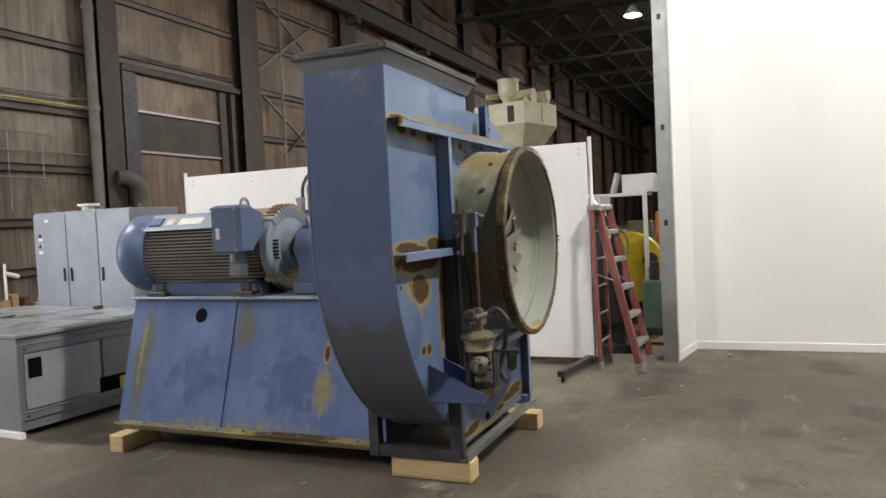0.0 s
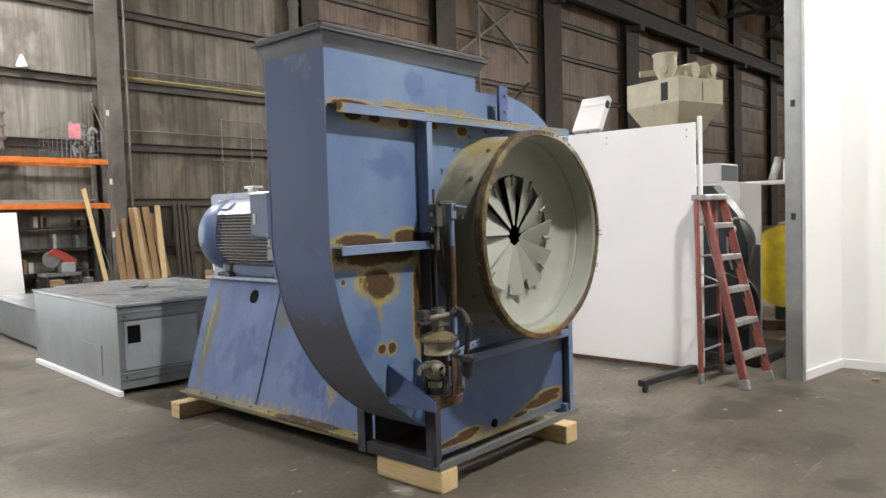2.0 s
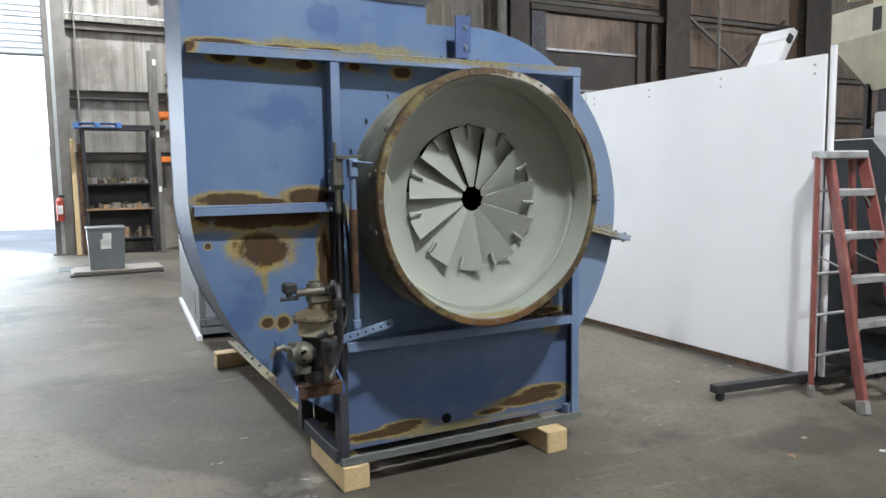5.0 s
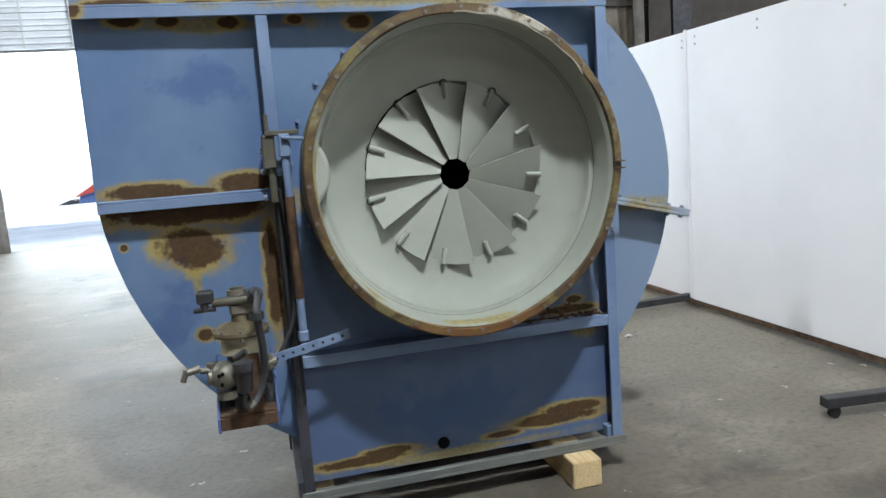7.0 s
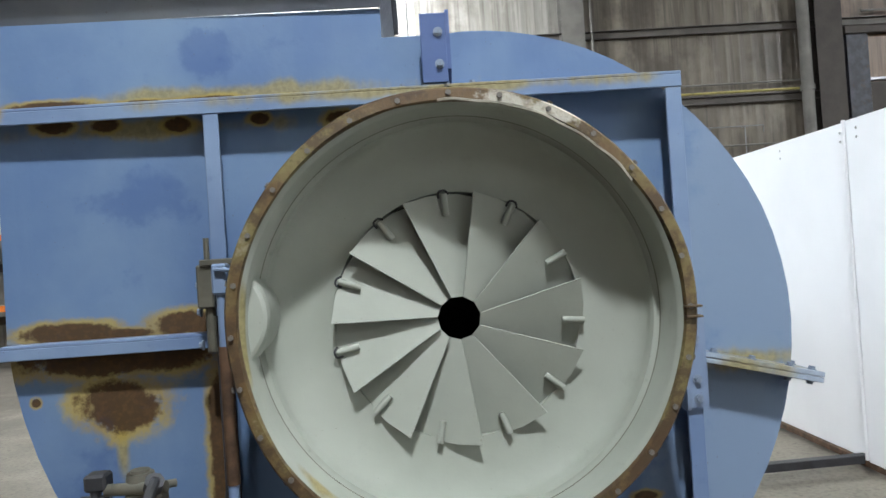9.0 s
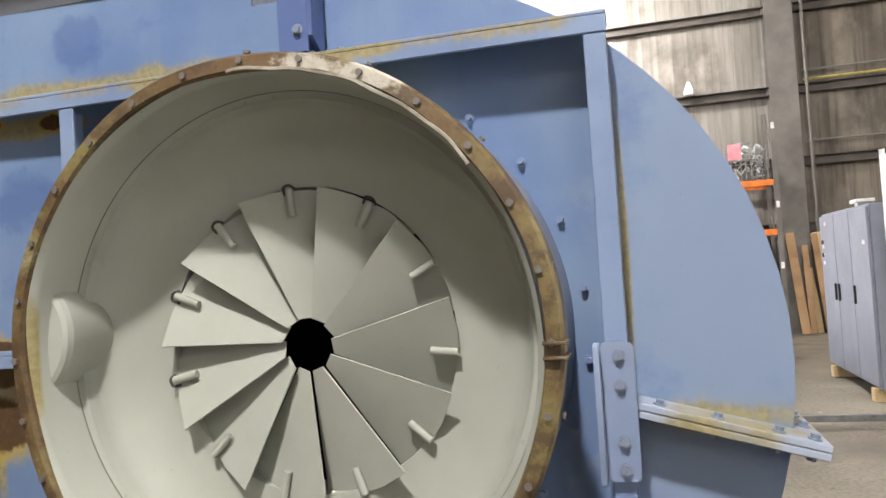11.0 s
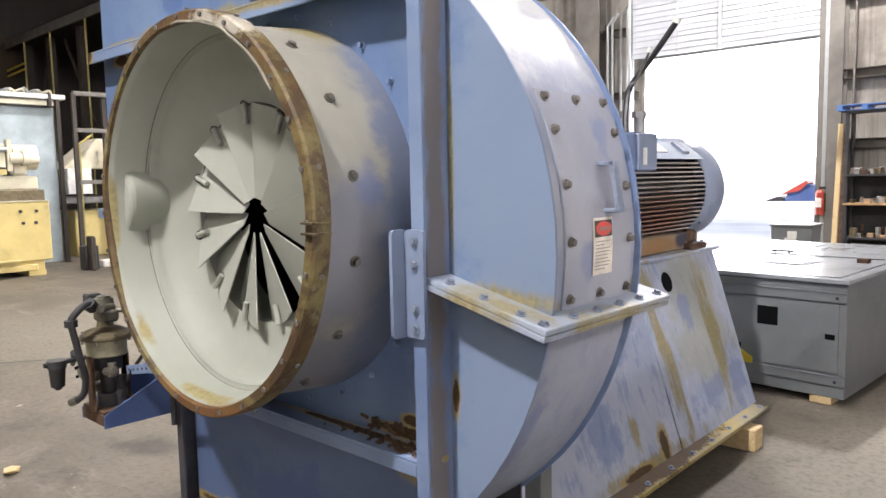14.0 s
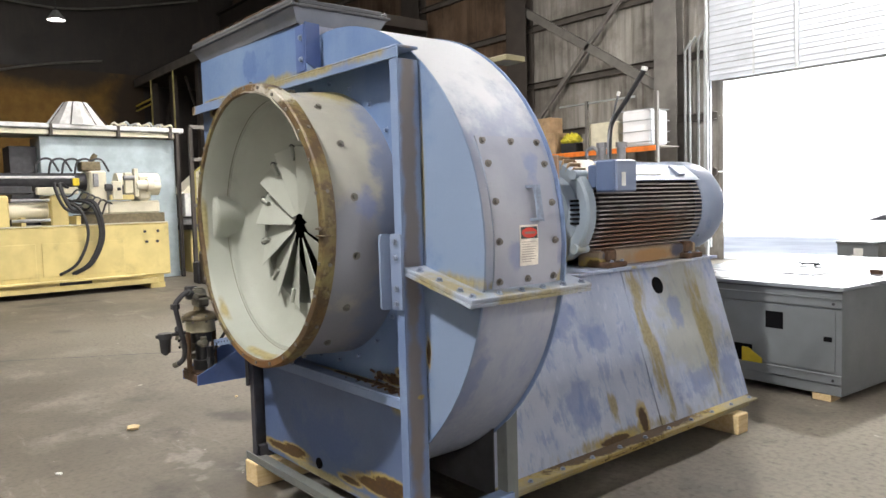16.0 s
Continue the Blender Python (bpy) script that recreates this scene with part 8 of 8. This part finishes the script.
part("frame_cap", box(bm_new(), -1.2, 0.015, -4.4, 3.21, 1.281, 1.302, 0.004), M_CREAM, mm)
for y in (-2.6, -0.2, 0.70, 1.60):
    part("rib", box(bm_new(), -0.98, -0.06, y - 0.04, y + 0.04, 1.302, 1.46, 0.01), M_YCREAM, mm)
for y0, y1, x0, x1, z0, z1, mat in ((2.22, 2.40, -0.14, -0.06, 1.75, 2.10, M_CREAM), (2.45, 2.60, -0.15, -0.05, 1.86, 2.26, M_CREAM), (2.62, 2.70, -0.16, -0.04, 1.80, 2.34, M_CREAM), (2.18, 2.62, -0.16, -0.08, 1.74, 1.84, M_YCREAM), (1.90, 1.99, -0.14, -0.08, 2.0, 2.24, M_STEEL), (2.30, 2.36, -0.05, 0.0, 1.92, 1.98, M_DARK)):
    part("valve_block", box(bm_new(), x0, x1, y0, y1, z0, z1, 0.012), mat, mm)
for y0, y1, x, z, r, mat in ((2.66, 2.86, -0.10, 2.02, 0.10, M_CREAM), (2.86, 2.98, -0.10, 2.02, 0.13, M_CREAM), (2.98, 3.12, -0.10, 2.0, 0.075, M_CREAM), (2.10, 2.22, -0.08, 1.98, 0.07, M_DARK), (2.42, 2.62, -0.04, 2.16, 0.045, M_STEEL), (0.52, 1.13, -0.06, 1.40, 0.03, M_STEEL), (0.52, 1.13, -0.06, 1.76, 0.03, M_STEEL)):
    b = bm_new()
    cyl(b, (x, y0, z), (x, y1, z), r, 18)
    part("drum", b, mat, mm)
part("control_plate", box(bm_new(), -0.14, -0.10, -0.10, 0.06, 1.90, 2.06, 0.004), M_PAPER, mm)
part("yellow_tag", box(bm_new(), -0.15, -0.10, 1.55, 1.66, 2.02, 2.16, 0.01), M_YELLOW, mm)
part("barrel_shroud", box(bm_new(), -0.30, -0.16, -1.2, 1.60, 2.16, 2.20, 0.01), M_SHINY, mm)
for k in range(6):
    b = bm_new()
    y0, z0 = 1.40 + 0.10 * k, 1.92 - 0.05 * k
    tube(b, curve_pts([(-0.25, y0 - 0.25, z0), (-0.08, y0 + 0.05, z0 - 0.10 - 0.03 * k), (-0.06, y0 + 0.20, z0 + 0.02), (-0.20, y0 + 0.36, z0 - 0.02)], 6), 0.017, 8)
    part("hose", b, M_BLACK, mm)
b = bm_new()
box(b, -0.6, -0.3, 1.75, 2.1, 2.30, 2.48, 0.02)
cyl(b, (-0.45, 1.95, 2.45), (-0.45, 2.05, 2.62), 0.05, 10)
part("manifold", b, M_BRASS, mm)

bp = thing("control_wall", pose(-13.6, 0, 0), "pale blue-grey enclosure wall with metal duct and cone on its top", "enclosure")
part("panel", box(bm_new(), -0.9, 0.0, 1.42, 4.15, 0.001, 3.10, 0.01), M_TEAL, bp)
part("side_case", box(bm_new(), -0.9, -0.2, 0.9, 1.40, 0.001, 2.9, 0.01), M_DARK, bp)
part("duct", box(bm_new(), -0.8, 0.25, -3.5, 4.3, 3.24, 3.34, 0.015), M_SHINY, bp, "bright sheet-metal duct")
part("fascia", box(bm_new(), -0.8, 0.18, -3.5, 4.2, 3.12, 3.225, 0.01), M_CREAM, bp)
for y in (-1.5, 0.2, 1.6, 2.9, 4.0):
    part("clamp", box(bm_new(), -0.82, 0.27, y - 0.03, y + 0.03, 3.10, 3.34, 0.004), M_COLB, bp)
b = bm_new()
cyl(b, (-0.25, 2.2, 3.325), (-0.25, 2.2, 3.84), 0.62, 8, 0.24)
part("cone", b, M_SHINY, bp, "bright sheet-metal cone")
for k in range(8):
    a = 2 * math.pi * (k + 0.5) / 8
    b = bm_new()
    tube(b, [(-0.25 + 0.624 * math.cos(a), 2.2 + 0.624 * math.sin(a), 3.335), (-0.25 + 0.243 * math.cos(a), 2.2 + 0.243 * math.sin(a), 3.838)], 0.009, 5)
    part("cone_seam", b, M_COLB, bp)
for k in range(5):
    b = bm_new()
    y = 2.85 + 0.25 * k
    tube(b, curve_pts([(-0.2, y, 3.36), (-0.1, y + 0.06, 3.44 + 0.03 * (k % 2)), (-0.15, y + 0.16, 3.40), (-0.05, y + 0.26, 3.43), (-0.1, y + 0.32, 3.36)], 5), 0.024, 7)
    part("roof_hose", b, M_GALV if k % 2 else M_CREAM, bp)
m2 = thing("second_machine", pose(-14.2, 4.85, 0), "cream machine with yellow rail behind the moulding machine", "machine")
part("base", box(bm_new(), -1.0, 0.0, -0.2, 2.5, 0.001, 1.0, 0.02), M_YCREAM, m2)
part("hood", prism(bm_new(), [(-0.35, 1.9), (0.9, 1.9), (1.6, 2.5), (0.4, 2.55)], "x", -0.9, -0.1), M_CREAM, m2)
part("table", box(bm_new(), -0.9, 0.2, -0.45, 0.9, 1.15, 1.30, 0.02), M_STEEL, m2)
part("panel", box(bm_new(), -0.2, 0.02, -0.3, 0.2, 1.35, 1.9, 0.01), M_PAPER, m2)
for y in (-0.1, 0.6):
    b = bm_new()
    tube(b, [(0.2, y, 0.001), (0.2, y, 2.4), (0.1, y + 0.3, 2.6)], 0.03, 8)
    part("rail", b, M_GASPIPE, m2)
fr = thing("tall_frame", pose(-12.6, 4.15, 0), "grey steel frame behind the machines", "steel frame")
for x, y in ((0, 0), (0, 0.9), (-0.8, 0), (-0.8, 0.9)):
    part("leg", box(bm_new(), x - 0.04, x + 0.04, y - 0.04, y + 0.04, 0.001, 3.3, 0.004), M_COLB, fr)
for z in (1.6, 2.6, 3.3):
    part("rail", box(bm_new(), -0.04, 0.04, 0, 0.9, z - 0.04, z + 0.04, 0.004), M_COL, fr)
for k in range(14):
    b = bm_new()
    y = 3.5 + random.uniform(0, 2.2)
    x = -11.6 + random.uniform(-0.8, 0.6)
    box(b, x, x + random.uniform(0.15, 0.5), y, y + random.uniform(0.1, 0.4), 0.001, random.uniform(0.1, 0.7 if k < 7 else 0.2), 0.02)
    whole("floor_clutter", b, random.choice((M_DARK, M_COLB, M_PAPER, M_RUST, M_YCREAM)), "oily machine part lying on the floor", "machine part", "parts on the floor by the machines")
# crane beam on hangers with a yellow rail far off
mz = thing("mezzanine", pose(-24, 9.0, 0), "dark mezzanine edge with thin posts and a yellow rail", "mezzanine")
part("deck", box(bm_new(), -7.6, 8, 0, 4.6, 7.15, 7.5), M_COLB, mz)
part("edge_angle", box(bm_new(), -7.6, 8, -0.10, -0.004, 7.10, 7.42, 0.004), M_COL, mz)
for x in (-6.5, -4.1, -1.2, 2.5, 7.5):
    part("post", box(bm_new(), x - 0.14, x + 0.14, 0.3, 0.56, 0.001, 7.15), M_COLB, mz)
for x in (-5.45, -2.75, 0.4):
    b = bm_new()
    cyl(b, (x, -0.06, 0.0), (x, -0.06, 7.10), 0.033, 8)
    part("rail_post", b, M_GASPIPE, mz)
for z in (6.02, 6.24):
    b = bm_new()
    cyl(b, (-7.5, -0.06, z), (-5.45, -0.06, z + 0.08), 0.04, 8)
    part("rail", b, M_YELLOW, mz)
for x, z0, z1 in ((-7.2, 3.5, 7.0), (-3.4, 7.0, 3.6), (1.4, 3.4, 7.0)):
    b = bm_new()
    tube(b, [(x, 0.7, z0), (x + 2.4, 0.7, z1)], 0.06, 6)
    part("brace", b, M_COLB, mz)
b = bm_new()
tube(b, curve_pts([(X_WEST + 0.35, -4.0, 6.7), (X_WEST + 0.35, 2.0, 7.1), (X_WEST + 0.35, 5.0, 7.75), (X_WEST + 0.35, 7.6, 8.15)], 4), 0.05, 8)
whole("wall_conduit", b, M_COL, "dull grey pipe climbing the end wall", "pipe", kind="structure")
b = bm_new()
tube(b, curve_pts([(X_WEST + 0.5, -5.0, 10.9), (X_WEST + 0.5, 3.8, 10.25), (X_WEST + 0.5, 7.0, 10.3), (X_WEST + 0.5, 12.0, 11.4)], 4), 0.045, 8)
whole("slack_cable", b, M_COL, "slack pale cable high on the end wall", "cable", kind="structure")

# long dark joint in the slab
b = bm_new()
random.seed(31)
left, right = [], []
for k in range(41):
    x, y = -6.4 + 1.85 * k / 40 + random.uniform(-0.012, 0.012), -1.75 + 2.95 * k / 40
    w = random.uniform(0.006, 0.020)
    left.append(b.verts.new((x - w, y, 0.003)))
    right.append(b.verts.new((x + w, y, 0.003)))
for k in range(40):
    b.faces.new((left[k], right[k], right[k + 1], left[k + 1]))
whole("floor_joint", b, M_DARK, "ragged dark dirt-filled joint in the concrete floor", "joint", kind="structure")

# ---- litter on the floor ----
random.seed(11)
for x, y, s in ((-2.2, -0.30, 0.05), (3.56, -1.47, 0.045), (-1.9, -2.2, 0.02), (-0.2, -1.5, 0.018), (1.6, -0.9, 0.02), (0.4, -1.0, 0.015), (-2.5, 0.6, 0.02), (-1.6, -0.9, 0.02), (2.1, -1.1, 0.016), (-3.0, -1.2, 0.018), (1.9, 1.9, 0.03), (2.2, 3.2, 0.03)):
    b = bm_new()
    bmesh.ops.create_icosphere(b, subdivisions=1, radius=s)
    for v in b.verts:
        v.co = Vector((v.co.x * random.uniform(0.8, 1.7), v.co.y * random.uniform(0.6, 1.1), max(v.co.z * 0.45, -s * 0.3)))
    whole("wood_chip", b, random.choice((M_WOOD, M_PAPER, M_CARD)), "small scrap chip lying on the floor", "scrap", "scraps on the floor", m=pose(x, y, s * 0.32, 0, 0, random.uniform(0, 180)))
